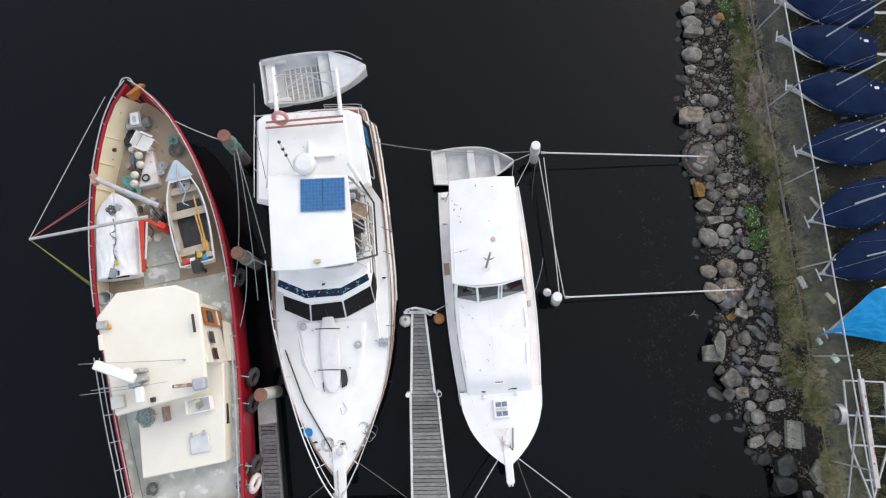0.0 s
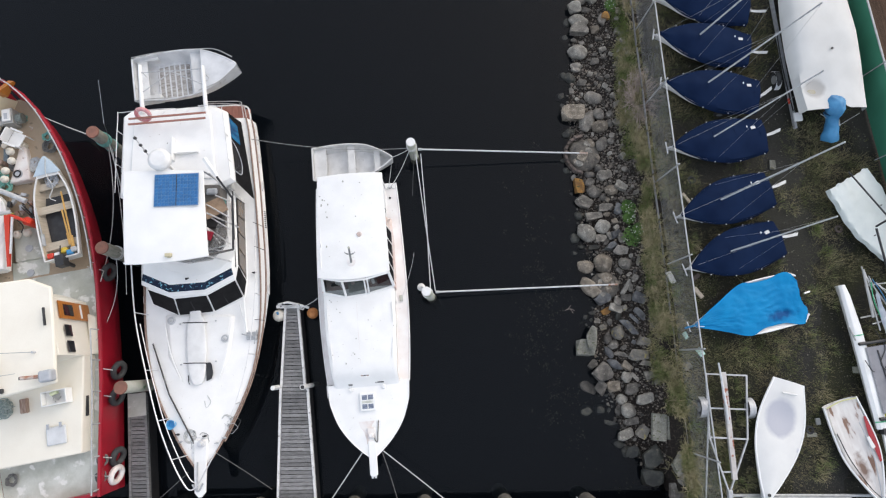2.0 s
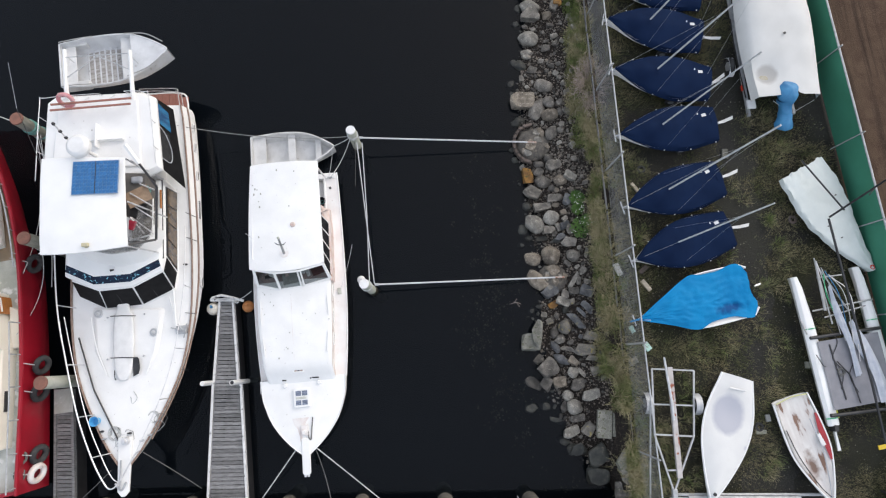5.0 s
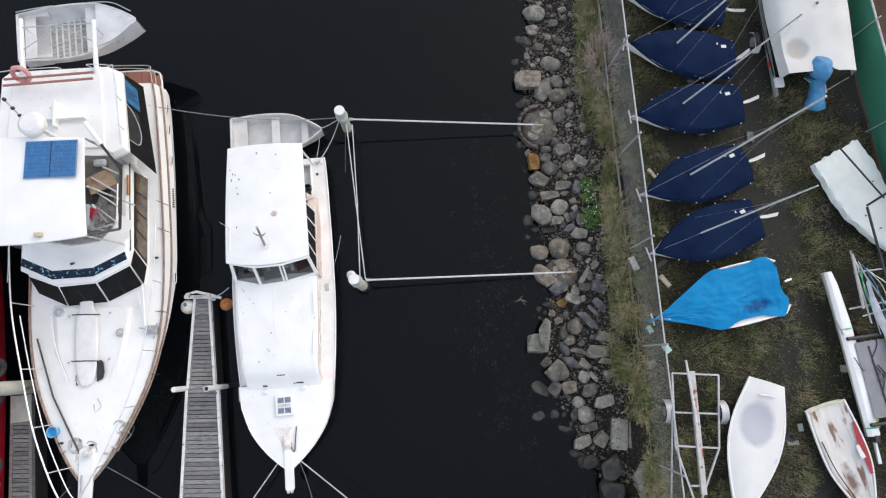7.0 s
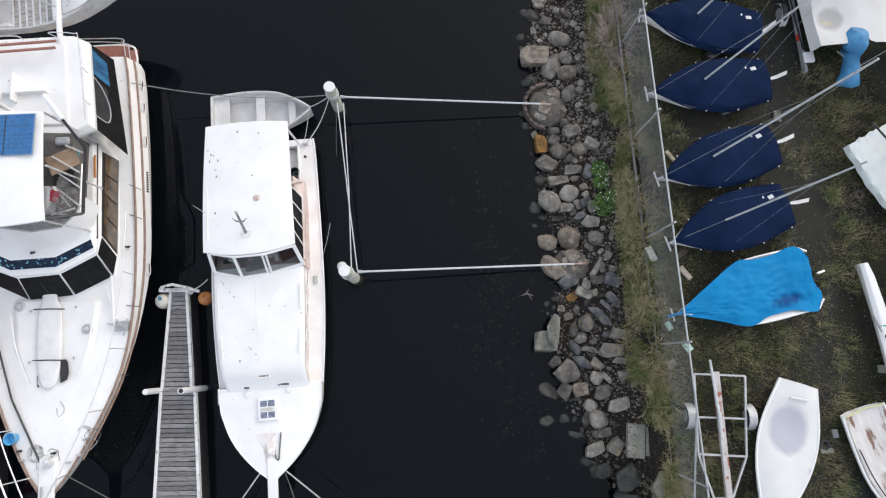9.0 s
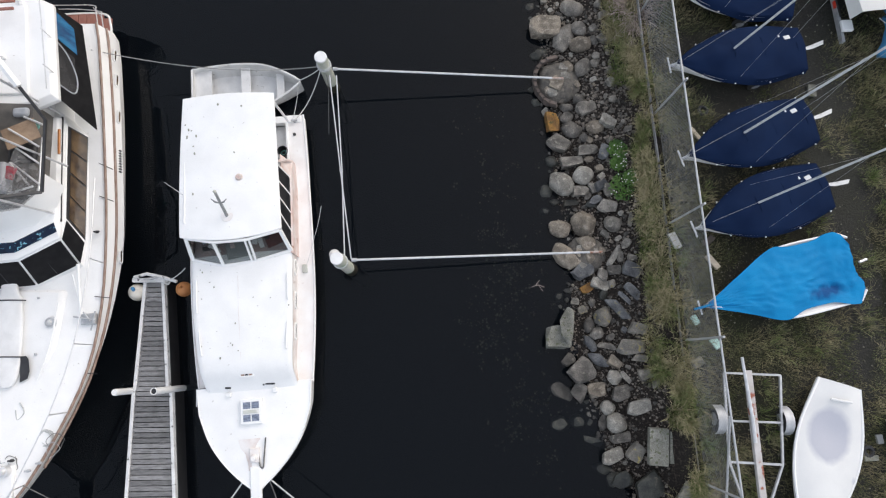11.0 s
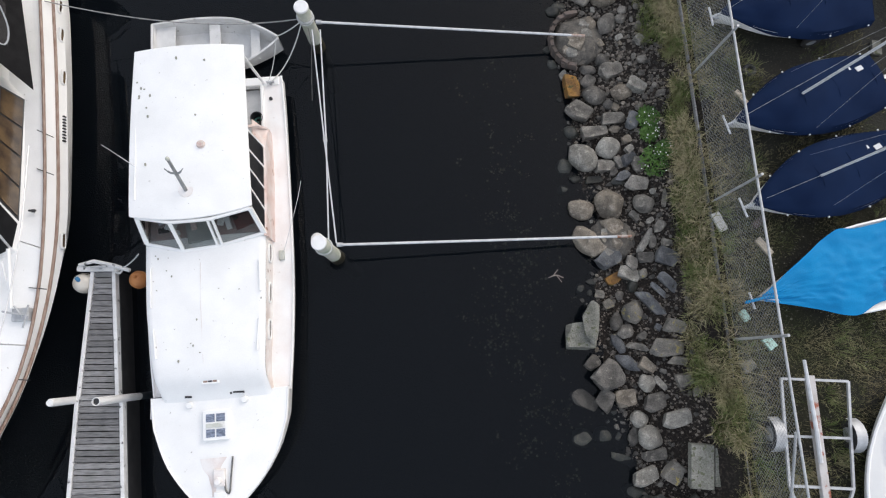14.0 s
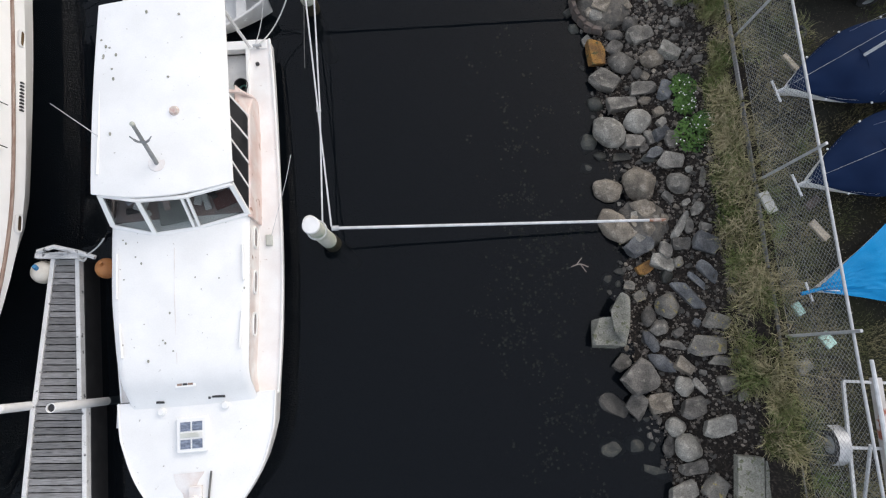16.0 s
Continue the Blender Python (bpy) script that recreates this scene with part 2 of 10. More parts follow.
def nodes_mix(n, link, fac, a, b):
    m = n.new("ShaderNodeMix")
    m.data_type = "RGBA"
    for sock, value in ((m.inputs[0], fac), (m.inputs[6], a), (m.inputs[7], b)):
        if isinstance(value, (tuple, float)):
            sock.default_value = value if isinstance(value, float) else (*value, 1)
        else:
            link(value, sock)
    return m.outputs[2]


def stone(name, a, b, fleck, amount=0.42, rough=0.9, vary=0.25, rim=1.35):
    """Broken stone: two greys in patches, flecks, hairline cracks, paler worn edges, rough relief."""
    m = bpy.data.materials.new(name)
    m.use_nodes = True
    n, link = m.node_tree.nodes, m.node_tree.links.new
    p = n["Principled BSDF"]
    info, geo = n.new("ShaderNodeObjectInfo"), n.new("ShaderNodeNewGeometry")

    def field(scale, detail=5.0, kind="ShaderNodeTexNoise"):
        t = n.new(kind)
        t.inputs["Scale"].default_value = scale
        if kind == "ShaderNodeTexNoise":
            t.inputs["Detail"].default_value = detail
        else:
            t.feature = "DISTANCE_TO_EDGE"
        link(geo.outputs["Position"], t.inputs["Vector"])
        return t.outputs[0]

    def ranged(value, lo, hi, to_lo=0.0, to_hi=1.0):
        t = n.new("ShaderNodeMapRange")
        t.inputs["From Min"].default_value, t.inputs["From Max"].default_value = lo, hi
        t.inputs["To Min"].default_value, t.inputs["To Max"].default_value = to_lo, to_hi
        link(value, t.inputs["Value"])
        return t.outputs[0]

    def times(x, y):
        t = n.new("ShaderNodeMath")
        t.operation = "MULTIPLY"
        link(x, t.inputs[0])
        link(y, t.inputs[1])
        return t.outputs[0]

    patches, grain = field(4.5, 6), field(42.0, 6)
    colour = nodes_mix(n, link, ranged(patches, 0.38, 0.62), b, a)
    colour = nodes_mix(n, link, ranged(field(9.0, 7), 1 - amount, 1.06 - amount), colour, fleck)
    value = times(ranged(grain, 0.25, 0.75, 0.62, 1.38), ranged(info.outputs["Random"], 0, 1, 1 - vary, 1 + vary))
    value = times(value, ranged(field(5.0, 0, "ShaderNodeTexVoronoi"), 0.0, 0.025, 0.72, 1.0))
    value = times(value, ranged(geo.outputs["Pointiness"], 0.5, 0.58, 1.0, rim))
    hsv = n.new("ShaderNodeHueSaturation")
    link(colour, hsv.inputs["Color"])
    link(value, hsv.inputs["Value"])
    link(hsv.outputs[0], p.inputs["Base Color"])
    p.inputs["Roughness"].default_value, p.inputs["Specular IOR Level"].default_value = rough, 0.3
    b1, b2 = n.new("ShaderNodeBump"), n.new("ShaderNodeBump")
    b1.inputs["Strength"].default_value, b1.inputs["Distance"].default_value = 0.9, 0.03
    b2.inputs["Strength"].default_value, b2.inputs["Distance"].default_value = 0.9, 0.012
    link(patches, b1.inputs["Height"])
    link(grain, b2.inputs["Height"])
    link(b1.outputs[0], b2.inputs["Normal"])
    link(b2.outputs[0], p.inputs["Normal"])
    return m


STONE = stone("grey_stone", (0.192, 0.178, 0.155), (0.106, 0.098, 0.087), (0.246, 0.231, 0.197), 0.40)
STONE_PALE = stone("pale_grey_stone", (0.246, 0.234, 0.206), (0.156, 0.148, 0.130), (0.303, 0.290, 0.252), 0.40, vary=0.15)
STONE_BLUE = stone("blue_grey_stone", (0.127, 0.129, 0.130), (0.070, 0.072, 0.076), (0.172, 0.160, 0.109), 0.36)
STONE_DARK = stone("dark_grey_stone", (0.115, 0.106, 0.094), (0.055, 0.052, 0.047), (0.17, 0.158, 0.135), 0.38)
STONE_TAN = stone("tan_stone", (0.209, 0.181, 0.143), (0.115, 0.099, 0.080), (0.254, 0.223, 0.185), 0.42, vary=0.2)
STONE_OCHRE = stone("ochre_stone", (0.33, 0.17, 0.045), (0.17, 0.095, 0.04), (0.10, 0.09, 0.04), 0.42)
STONE_WET = stone("wet_dark_stone", (0.05, 0.051, 0.044), (0.026, 0.028, 0.026), (0.075, 0.07, 0.055), 0.40, rough=0.45, rim=1.15)
LICHEN = stone("stone_with_yellow_lichen", (0.19, 0.175, 0.148), (0.105, 0.10, 0.09), (0.26, 0.215, 0.09), 0.38)
CONCRETE = stone("rough_concrete", (0.205, 0.20, 0.175), (0.13, 0.13, 0.108), (0.09, 0.095, 0.06), 0.42, vary=0.1)


def grass_material(name, dry, green, scale):
    """Blades: each clump its own mix of straw and green."""
    m = bpy.data.materials.new(name)
    m.use_nodes = True
    n, link = m.node_tree.nodes, m.node_tree.links.new
    geo, co = n.new("ShaderNodeNewGeometry"), n.new("ShaderNodeTexCoord")
    no = n.new("ShaderNodeTexNoise")
    no.inputs["Scale"].default_value, no.inputs["Detail"].default_value = scale, 3
    link(co.outputs["Object"], no.inputs["Vector"])
    add = n.new("ShaderNodeMath")
    add.operation = "MULTIPLY_ADD"
    add.inputs[1].default_value = 0.55
    link(geo.outputs["Random Per Island"], add.inputs[0])
    sh = n.new("ShaderNodeMapRange")
    sh.inputs["From Min"].default_value, sh.inputs["From Max"].default_value = 0.38, 0.62
    sh.inputs["To Min"].default_value, sh.inputs["To Max"].default_value = -0.05, 0.72
    link(no.outputs["Fac"], sh.inputs["Value"])
    link(sh.outputs[0], add.inputs[2])
    link(nodes_mix(n, link, add.outputs[0], green, dry), n["Principled BSDF"].inputs["Base Color"])
    n["Principled BSDF"].inputs["Roughness"].default_value = 0.75
    n["Principled BSDF"].inputs["Specular IOR Level"].default_value = 0.2
    return m


BANK_GRASS = grass_material("bank_grass", (0.33, 0.285, 0.175), (0.095, 0.15, 0.034), 1.6)
FRESH_GRASS = grass_material("fresh_grass", (0.22, 0.2, 0.1), (0.085, 0.14, 0.03), 1.1)
STRAW = grass_material("pale_straw", (0.36, 0.31, 0.20), (0.19, 0.19, 0.085), 2.2)
YARD_GRASS = grass_material("yard_grass", (0.25, 0.215, 0.125), (0.065, 0.088, 0.028), 1.3)


def ground_material():
    """Dark trodden soil with moss in the yard, stony earth on the bank, brown clay beyond the screen fence."""
    m = bpy.data.materials.new("soil")
    m.use_nodes = True
    n, link = m.node_tree.nodes, m.node_tree.links.new
    co, sep = n.new("ShaderNodeTexCoord"), n.new("ShaderNodeSeparateXYZ")
    link(co.outputs["Object"], sep.inputs[0])

    def noise_at(scale, detail=5.0):
        t = n.new("ShaderNodeTexNoise")
        t.inputs["Scale"].default_value, t.inputs["Detail"].default_value = scale, detail
        link(co.outputs["Object"], t.inputs["Vector"])
        return t.outputs["Fac"]

    def ranged(value, lo, hi):
        t = n.new("ShaderNodeMapRange")
        t.inputs["From Min"].default_value, t.inputs["From Max"].default_value = lo, hi
        link(value, t.inputs["Value"])
        return t.outputs[0]

    yard = nodes_mix(n, link, ranged(noise_at(0.9), 0.4, 0.6), (0.022, 0.021, 0.018), (0.027, 0.028, 0.015))
    yard = nodes_mix(n, link, ranged(noise_at(0.45), 0.52, 0.66), yard, (0.042, 0.040, 0.035))
    yard = nodes_mix(n, link, ranged(noise_at(30.0), 0.58, 0.75), yard, (0.11, 0.10, 0.07))
    lane = n.new("ShaderNodeMath")
    lane.operation = "MULTIPLY_ADD"
    lane.inputs[1].default_value = 1.6
    link(noise_at(0.8), lane.inputs[0])
    link(sep.outputs["X"], lane.inputs[2])
    band = n.new("ShaderNodeMath")
    band.operation = "COMPARE"
    band.inputs[1].default_value, band.inputs[2].default_value = 16.9, 0.75
    link(lane.outputs[0], band.inputs[0])
    grit = nodes_mix(n, link, ranged(noise_at(38.0), 0.45, 0.7), (0.028, 0.028, 0.027), (0.075, 0.072, 0.066))
    yard = nodes_mix(n, link, band.outputs[0], yard, nodes_mix(n, link, 0.6, yard, grit))
    bank = nodes_mix(n, link, ranged(noise_at(22.0), 0.5, 0.7), (0.018, 0.015, 0.013), (0.060, 0.048, 0.039))
    clay = nodes_mix(n, link, ranged(noise_at(0.7), 0.35, 0.65), (0.072, 0.044, 0.029), (0.096, 0.063, 0.043))
    clay = nodes_mix(n, link, ranged(noise_at(2.6), 0.45, 0.75), clay, (0.060, 0.035, 0.024))
    edge = n.new("ShaderNodeMath")
    edge.operation = "MULTIPLY_ADD"
    edge.inputs[1].default_value = 0.1
    link(sep.outputs["Y"], edge.inputs[0])
    link(sep.outputs["X"], edge.inputs[2])
    along, squeeze = n.new("ShaderNodeCombineXYZ"), n.new("ShaderNodeVectorMath")
    link(edge.outputs[0], along.inputs[0])
    link(sep.outputs["Y"], along.inputs[1])
    squeeze.operation = "MULTIPLY"
    squeeze.inputs[1].default_value = (4.5, 0.22, 1.0)
    link(along.outputs[0], squeeze.inputs[0])
    rut = n.new("ShaderNodeTexNoise")
    rut.inputs["Scale"].default_value, rut.inputs["Detail"].default_value = 1.0, 4
    link(squeeze.outputs[0], rut.inputs["Vector"])
    clay = nodes_mix(n, link, ranged(rut.outputs[0], 0.5, 0.68), clay, (0.040, 0.025, 0.018))
    clay = nodes_mix(n, link, ranged(noise_at(26.0), 0.55, 0.75), clay, (0.125, 0.085, 0.062))
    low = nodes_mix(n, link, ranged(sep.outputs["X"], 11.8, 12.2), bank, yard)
    # below the waterline the ground mixes to near black with depth
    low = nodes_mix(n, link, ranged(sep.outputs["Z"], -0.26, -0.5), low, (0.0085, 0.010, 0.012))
    link(nodes_mix(n, link, ranged(edge.outputs[0], 20.05, 20.15), low, clay), n["Principled BSDF"].inputs["Base Color"])
    n["Principled BSDF"].inputs["Roughness"].default_value = 0.95
    n["Principled BSDF"].inputs["Specular IOR Level"].default_value = 0.2
    b = n.new("ShaderNodeBump")
    b.inputs["Strength"].default_value, b.inputs["Distance"].default_value = 0.8, 0.03
    link(noise_at(24.0), b.inputs["Height"])
    link(b.outputs[0], n["Principled BSDF"].inputs["Normal"])
    return m


def water_material():
    """Calm dark harbour water: a glossy skin over a little clearness."""
    m = bpy.data.materials.new("dark_water")
    m.use_nodes = True
    n, link = m.node_tree.nodes, m.node_tree.links.new
    p = n["Principled BSDF"]
    p.inputs["Base Color"].default_value = (0.0028, 0.0042, 0.0062, 1)
    p.inputs["Roughness"].default_value = 0.03
    p.inputs["Specular IOR Level"].default_value = WATER_SPEC
    clear = n.new("ShaderNodeBsdfTransparent")
    clear.inputs[0].default_value = (0.56, 0.66, 0.72, 1)
    mix = n.new("ShaderNodeMixShader")
    mix.inputs[0].default_value = 0.30
    link(p.outputs[0], mix.inputs[1])
    link(clear.outputs[0], mix.inputs[2])
    link(mix.outputs[0], n["Material Output"].inputs[0])
    co, no = n.new("ShaderNodeTexCoord"), n.new("ShaderNodeTexNoise")
    no.inputs["Scale"].default_value, no.inputs["Detail"].default_value = 1.6, 2
    link(co.outputs["Object"], no.inputs["Vector"])
    b = n.new("ShaderNodeBump")
    b.inputs["Strength"].default_value, b.inputs["Distance"].default_value = 0.03, 0.04
    link(no.outputs["Fac"], b.inputs["Height"])
    link(b.outputs[0], p.inputs["Normal"])
    return m


def glass_material():
    m = bpy.data.materials.new("clear_glass")
    m.use_nodes = True
    n, link = m.node_tree.nodes, m.node_tree.links.new
    p = n["Principled BSDF"]
    p.inputs["Base Color"].default_value, p.inputs["Roughness"].default_value = (0.02, 0.02, 0.022, 1), 0.04
    clear = n.new("ShaderNodeBsdfTransparent")
    clear.inputs[0].default_value = (0.86, 0.88, 0.88, 1)
    mix = n.new("ShaderNodeMixShader")
    mix.inputs[0].default_value = 0.86
    link(p.outputs[0], mix.inputs[1])
    link(clear.outputs[0], mix.inputs[2])
    link(mix.outputs[0], n["Material Output"].inputs[0])
    return m


GLASS = glass_material()


def creased_plastic():
    m = bpy.data.materials.new("creased_clear_plastic")
    m.use_nodes = True
    n, link = m.node_tree.nodes, m.node_tree.links.new
    p = n["Principled BSDF"]
    p.inputs["Base Color"].default_value, p.inputs["Roughness"].default_value = (0.34, 0.34, 0.34, 1), 0.25
    clear, mix = n.new("ShaderNodeBsdfTransparent"), n.new("ShaderNodeMixShader")
    no, co, rg = n.new("ShaderNodeTexNoise"), n.new("ShaderNodeTexCoord"), n.new("ShaderNodeMapRange")
    no.inputs["Scale"].default_value, no.inputs["Detail"].default_value, no.inputs["Distortion"].default_value = 5.0, 5, 2.0
    rg.inputs["From Min"].default_value, rg.inputs["From Max"].default_value = 0.35, 0.65
    rg.inputs["To Min"].default_value, rg.inputs["To Max"].default_value = 0.35, 0.9
    link(co.outputs["Object"], no.inputs["Vector"])
    link(no.outputs["Fac"], rg.inputs["Value"])
    link(rg.outputs[0], mix.inputs[0])
    link(p.outputs[0], mix.inputs[1])
    link(clear.outputs[0], mix.inputs[2])
    link(mix.outputs[0], n["Material Output"].inputs[0])
    b = n.new("ShaderNodeBump")
    b.inputs["Strength"].default_value, b.inputs["Distance"].default_value = 0.8, 0.05
    link(no.outputs["Fac"], b.inputs["Height"])
    link(b.outputs[0], p.inputs["Normal"])
    return m


CREASED = creased_plastic()


def plank_material():
    """Weathered decking: every board its own grey, streaks along the grain, dark checks and rot at the ends."""
    m = bpy.data.materials.new("weathered_grey_plank")
    m.use_nodes = True
    n, link = m.node_tree.nodes, m.node_tree.links.new
    geo, info, mp = n.new("ShaderNodeNewGeometry"), n.new("ShaderNodeObjectInfo"), n.new("ShaderNodeMapping")
    mp.inputs["Scale"].default_value = (5.0, 75.0, 5.0)
    link(geo.outputs["Position"], mp.inputs["Vector"])

    def field(scale, source, detail=4.0):
        t = n.new("ShaderNodeTexNoise")
        t.inputs["Scale"].default_value, t.inputs["Detail"].default_value = scale, detail
        link(source, t.inputs["Vector"])
        return t.outputs[0]

    def ranged(value, lo, hi, a, b):
        t = n.new("ShaderNodeMapRange")
        t.inputs["From Min"].default_value, t.inputs["From Max"].default_value = lo, hi
        t.inputs["To Min"].default_value, t.inputs["To Max"].default_value = a, b
        link(value, t.inputs["Value"])
        return t.outputs[0]

    streak = field(1.0, mp.outputs[0])
    colour = nodes_mix(n, link, ranged(streak, 0.35, 0.65, 0, 1), (0.135, 0.133, 0.134), (0.265, 0.263, 0.263))
    colour = nodes_mix(n, link, ranged(field(0.6, mp.outputs[0], 6), 0.63, 0.72, 0, 0.9), colour, (0.03, 0.03, 0.03))
    colour = nodes_mix(n, link, ranged(field(2.2, geo.outputs["Position"]), 0.55, 0.75, 0, 0.6), colour, (0.10, 0.105, 0.095))
    hsv = n.new("ShaderNodeHueSaturation")
    link(colour, hsv.inputs["Color"])
    link(ranged(info.outputs["Random"], 0, 1, 0.7, 1.3), hsv.inputs["Value"])
    p = n["Principled BSDF"]
    link(hsv.outputs[0], p.inputs["Base Color"])
    p.inputs["Roughness"].default_value = 0.9
    b = n.new("ShaderNodeBump")
    b.inputs["Strength"].default_value, b.inputs["Distance"].default_value = 0.6, 0.01
    link(streak, b.inputs["Height"])
    link(b.outputs[0], p.inputs["Normal"])
    return m


GREY_PLANK = plank_material()

# ---- building helpers ----
def thing(name, label, category, m=None, group="", kind=""):
    ob = new(name)
    ob.empty_display_size = 0.2
    ob.matrix_basis = m if m is not None else Matrix()
    return tagged(ob, label, category, group, kind)


def finish(bm, name, material, angle=35):
    me = bpy.data.meshes.new(name)
    bmesh.ops.recalc_face_normals(bm, faces=bm.faces)
    bm.to_mesh(me)
    bm.free()
    me.materials.append(material)
    me.shade_smooth()
    me.set_sharp_from_angle(angle=radians(angle))
    return me


def part(name, bm, material, parent=None, label="", bevel=0.0, angle=35, kind=""):
    """One mesh object, in its thing's own space."""
    ob = new(name, finish(bm, name, material, angle))
    if parent is not None:
        ob.parent = parent
    if bevel:
        mod = ob.modifiers.new("soft_edges", "BEVEL")
        mod.width, mod.segments, mod.limit_method, mod.angle_limit = bevel, 2, "ANGLE", radians(40)
    return tagged(ob, label, kind=kind)


def merge(*bms):
    """Several meshes of one piece in one."""
    out = bms[0]
    for b in bms[1:]:
        me = bpy.data.meshes.new("join")
        b.to_mesh(me)
        b.free()
        out.from_mesh(me)
        bpy.data.meshes.remove(me)
    return out


def box(x0, x1, y0, y1, z0, z1, m=None):
    bm = bmesh.new()
    bmesh.ops.create_cube(bm, size=1)
    for v in bm.verts:
        v.co = (x0 + (v.co.x + 0.5) * (x1 - x0), y0 + (v.co.y + 0.5) * (y1 - y0), z0 + (v.co.z + 0.5) * (z1 - z0))
    if m is not None:
        bm.transform(m)
    return bm


def loft(rings, closed=True, caps=True):
    """A skin through rings of equally many points; closed rings may be capped."""
    bm = bmesh.new()
    vs = [[bm.verts.new(p) for p in r] for r in rings]
    k = len(rings[0])
    for a, b in zip(vs, vs[1:]):
        for i in range(k if closed else k - 1):
            j = (i + 1) % k
            bm.faces.new((a[i], a[j], b[j], b[i]))
    if closed and caps:
        bm.faces.new(vs[0])
        bm.faces.new(vs[-1])
    bmesh.ops.remove_doubles(bm, verts=bm.verts, dist=1e-5)
    return bm


def prism(outline, z0, z1, shrink=1.0, mid=None):
    """An upright block over a plan outline; the top may be drawn in towards the middle."""
    cx, cy = mid or (sum(p[0] for p in outline) / len(outline), sum(p[1] for p in outline) / len(outline))
    top = [(cx + (x - cx) * shrink, cy + (y - cy) * shrink, z1) for x, y in outline]
    return loft([[(x, y, z0) for x, y in outline], top])


def tube(points, r, n=6, ends=True):
    """A round bar along points; r may be one radius or one for each point."""
    pts = [Vector(p) for p in points]
    rad = r if isinstance(r, (list, tuple)) else [r] * len(pts)
    rings, side = [], None
    for i, p in enumerate(pts):
        d = (pts[min(i + 1, len(pts) - 1)] - pts[max(i - 1, 0)]).normalized()
        if side is None:
            side = d.orthogonal().normalized()
        side = (side - d * side.dot(d)).normalized()
        up = d.cross(side)
        rings.append([p + rad[i] * (math.cos(a) * side + math.sin(a) * up) for a in (2 * math.pi * k / n for k in range(n))])
    return loft(rings, True, ends)


def smooth(points, steps=6):
    """A soft line through points (Catmull-Rom)."""
    p = [Vector(q) for q in points]
    p = [2 * p[0] - p[1]] + p + [2 * p[-1] - p[-2]]
    out = []
    for a, b, c, d in zip(p, p[1:], p[2:], p[3:]):
        for k in range(steps):
            t = k / steps
            out.append(0.5 * (2 * b + (c - a) * t + (2 * a - 5 * b + 4 * c - d) * t * t + (3 * b - a - 3 * c + d) * t ** 3))
    return out + [p[-2]]


def sag(a, b, drop, steps=14):
    """A hanging line from a to b."""
    a, b = Vector(a), Vector(b)
    return [a.lerp(b, k / steps) - Vector((0, 0, drop * 4 * (k / steps) * (1 - k / steps))) for k in range(steps + 1)]


def ring(r, tube_r, n=18, k=8, m=None):
    """A tyre or hoop, flat in x and y."""
    rows = [[((r + tube_r * math.cos(b)) * math.cos(a), (r + tube_r * math.cos(b)) * math.sin(a), tube_r * math.sin(b)) for b in (2 * math.pi * j / k for j in range(k))] for a in (2 * math.pi * i / n for i in range(n + 1))]
    bm = loft(rows, True, False)
    if m is not None:
        bm.transform(m)
    return bm


def ball(r, m=None, sub=2, squash=1.0):
    bm = bmesh.new()
    bmesh.ops.create_icosphere(bm, subdivisions=sub, radius=r)
    for v in bm.verts:
        v.co.z *= squash
    if m is not None:
        bm.transform(m)
    return bm


def disc(r0, r1, z0, z1, n=16, m=None):
    bm = loft([[(r * math.cos(2 * math.pi * k / n), r * math.sin(2 * math.pi * k / n), z) for k in range(n)] for r, z in ((r0, z0), (r1, z1))])
    if m is not None:
        bm.transform(m)
    return bm


def at(x, y, z=0.0, rz=0.0):
    return pose(x, y, z, 0, 0, rz)


def coil(x, y, z, r, turns, thick, wild=0.15, seed=1):
    """A heap of rope."""
    rnd = random.Random(seed)
    pts = []
    for k in range(turns * 10):
        a = 2 * math.pi * k / 10
        q = r * (1 - 0.5 * rnd.random() * wild * 4) * (0.55 + 0.45 * abs(math.sin(k * 0.37)))
        pts.append((x + q * math.cos(a), y + q * math.sin(a), z + thick * 1.2 * k / 10 * 0.35 + thick * rnd.random()))
    return tube(smooth(pts, 3), thick, 5)


def between(table, y):
    """The value of a table of (place, value) rows at y."""
    return float(np.interp(y, [r[0] for r in table], [r[1] for r in table]))


def frame_of(stern, bow):
    """The pose of a boat: y runs from its stern to its bow."""
    d = Vector(bow) - Vector(stern)
    return pose(stern[0], stern[1], 0, 0, 0, math.degrees(math.atan2(-d.x, d.y)))


def hull_skin(length, beam, sheer, flare=0.82, keel=-0.35, n=26, stem=0.5, bulge=0.0, tuck=0.0):
    """A boat's outside from keel to gunwale: beam and sheer are tables over the length."""
    rows = []
    for i in range(n + 1):
        y = length * (1 - (1 - i / n) ** 1.5)
        w, h = between(beam, y), between(sheer, y)
        pull = stem * max(0, (y / length - 0.6) / 0.4) ** 2
        fine_ = max(0, (y / length - 0.5) / 0.5)
        out, low = bulge * min(1, w) * max(0, 1 - 2.2 * fine_), 1 - tuck * min(1, 2 * fine_)
        half = [(w, y, h), (w * (0.96 + 0.04 * flare) * (0.82 + 0.18 * low) + out, y - 0.3 * pull, h * 0.6), (w * (flare + 0.1 * (1 - y / length)) * low + out * 0.6, y - 0.75 * pull, h * 0.25), (w * flare * 0.85 * low, y - pull, -0.05), (w * 0.25, y - 1.25 * pull, keel), (0.0, y - 1.3 * pull, keel - 0.08)]
        rows.append(half + [(-a, b, c) for a, b, c in half[-2::-1]])
    bm = loft(rows, False)
    bm.faces.new([bm.verts.new(p) for p in rows[0]])
    bmesh.ops.remove_doubles(bm, verts=bm.verts, dist=1e-4)
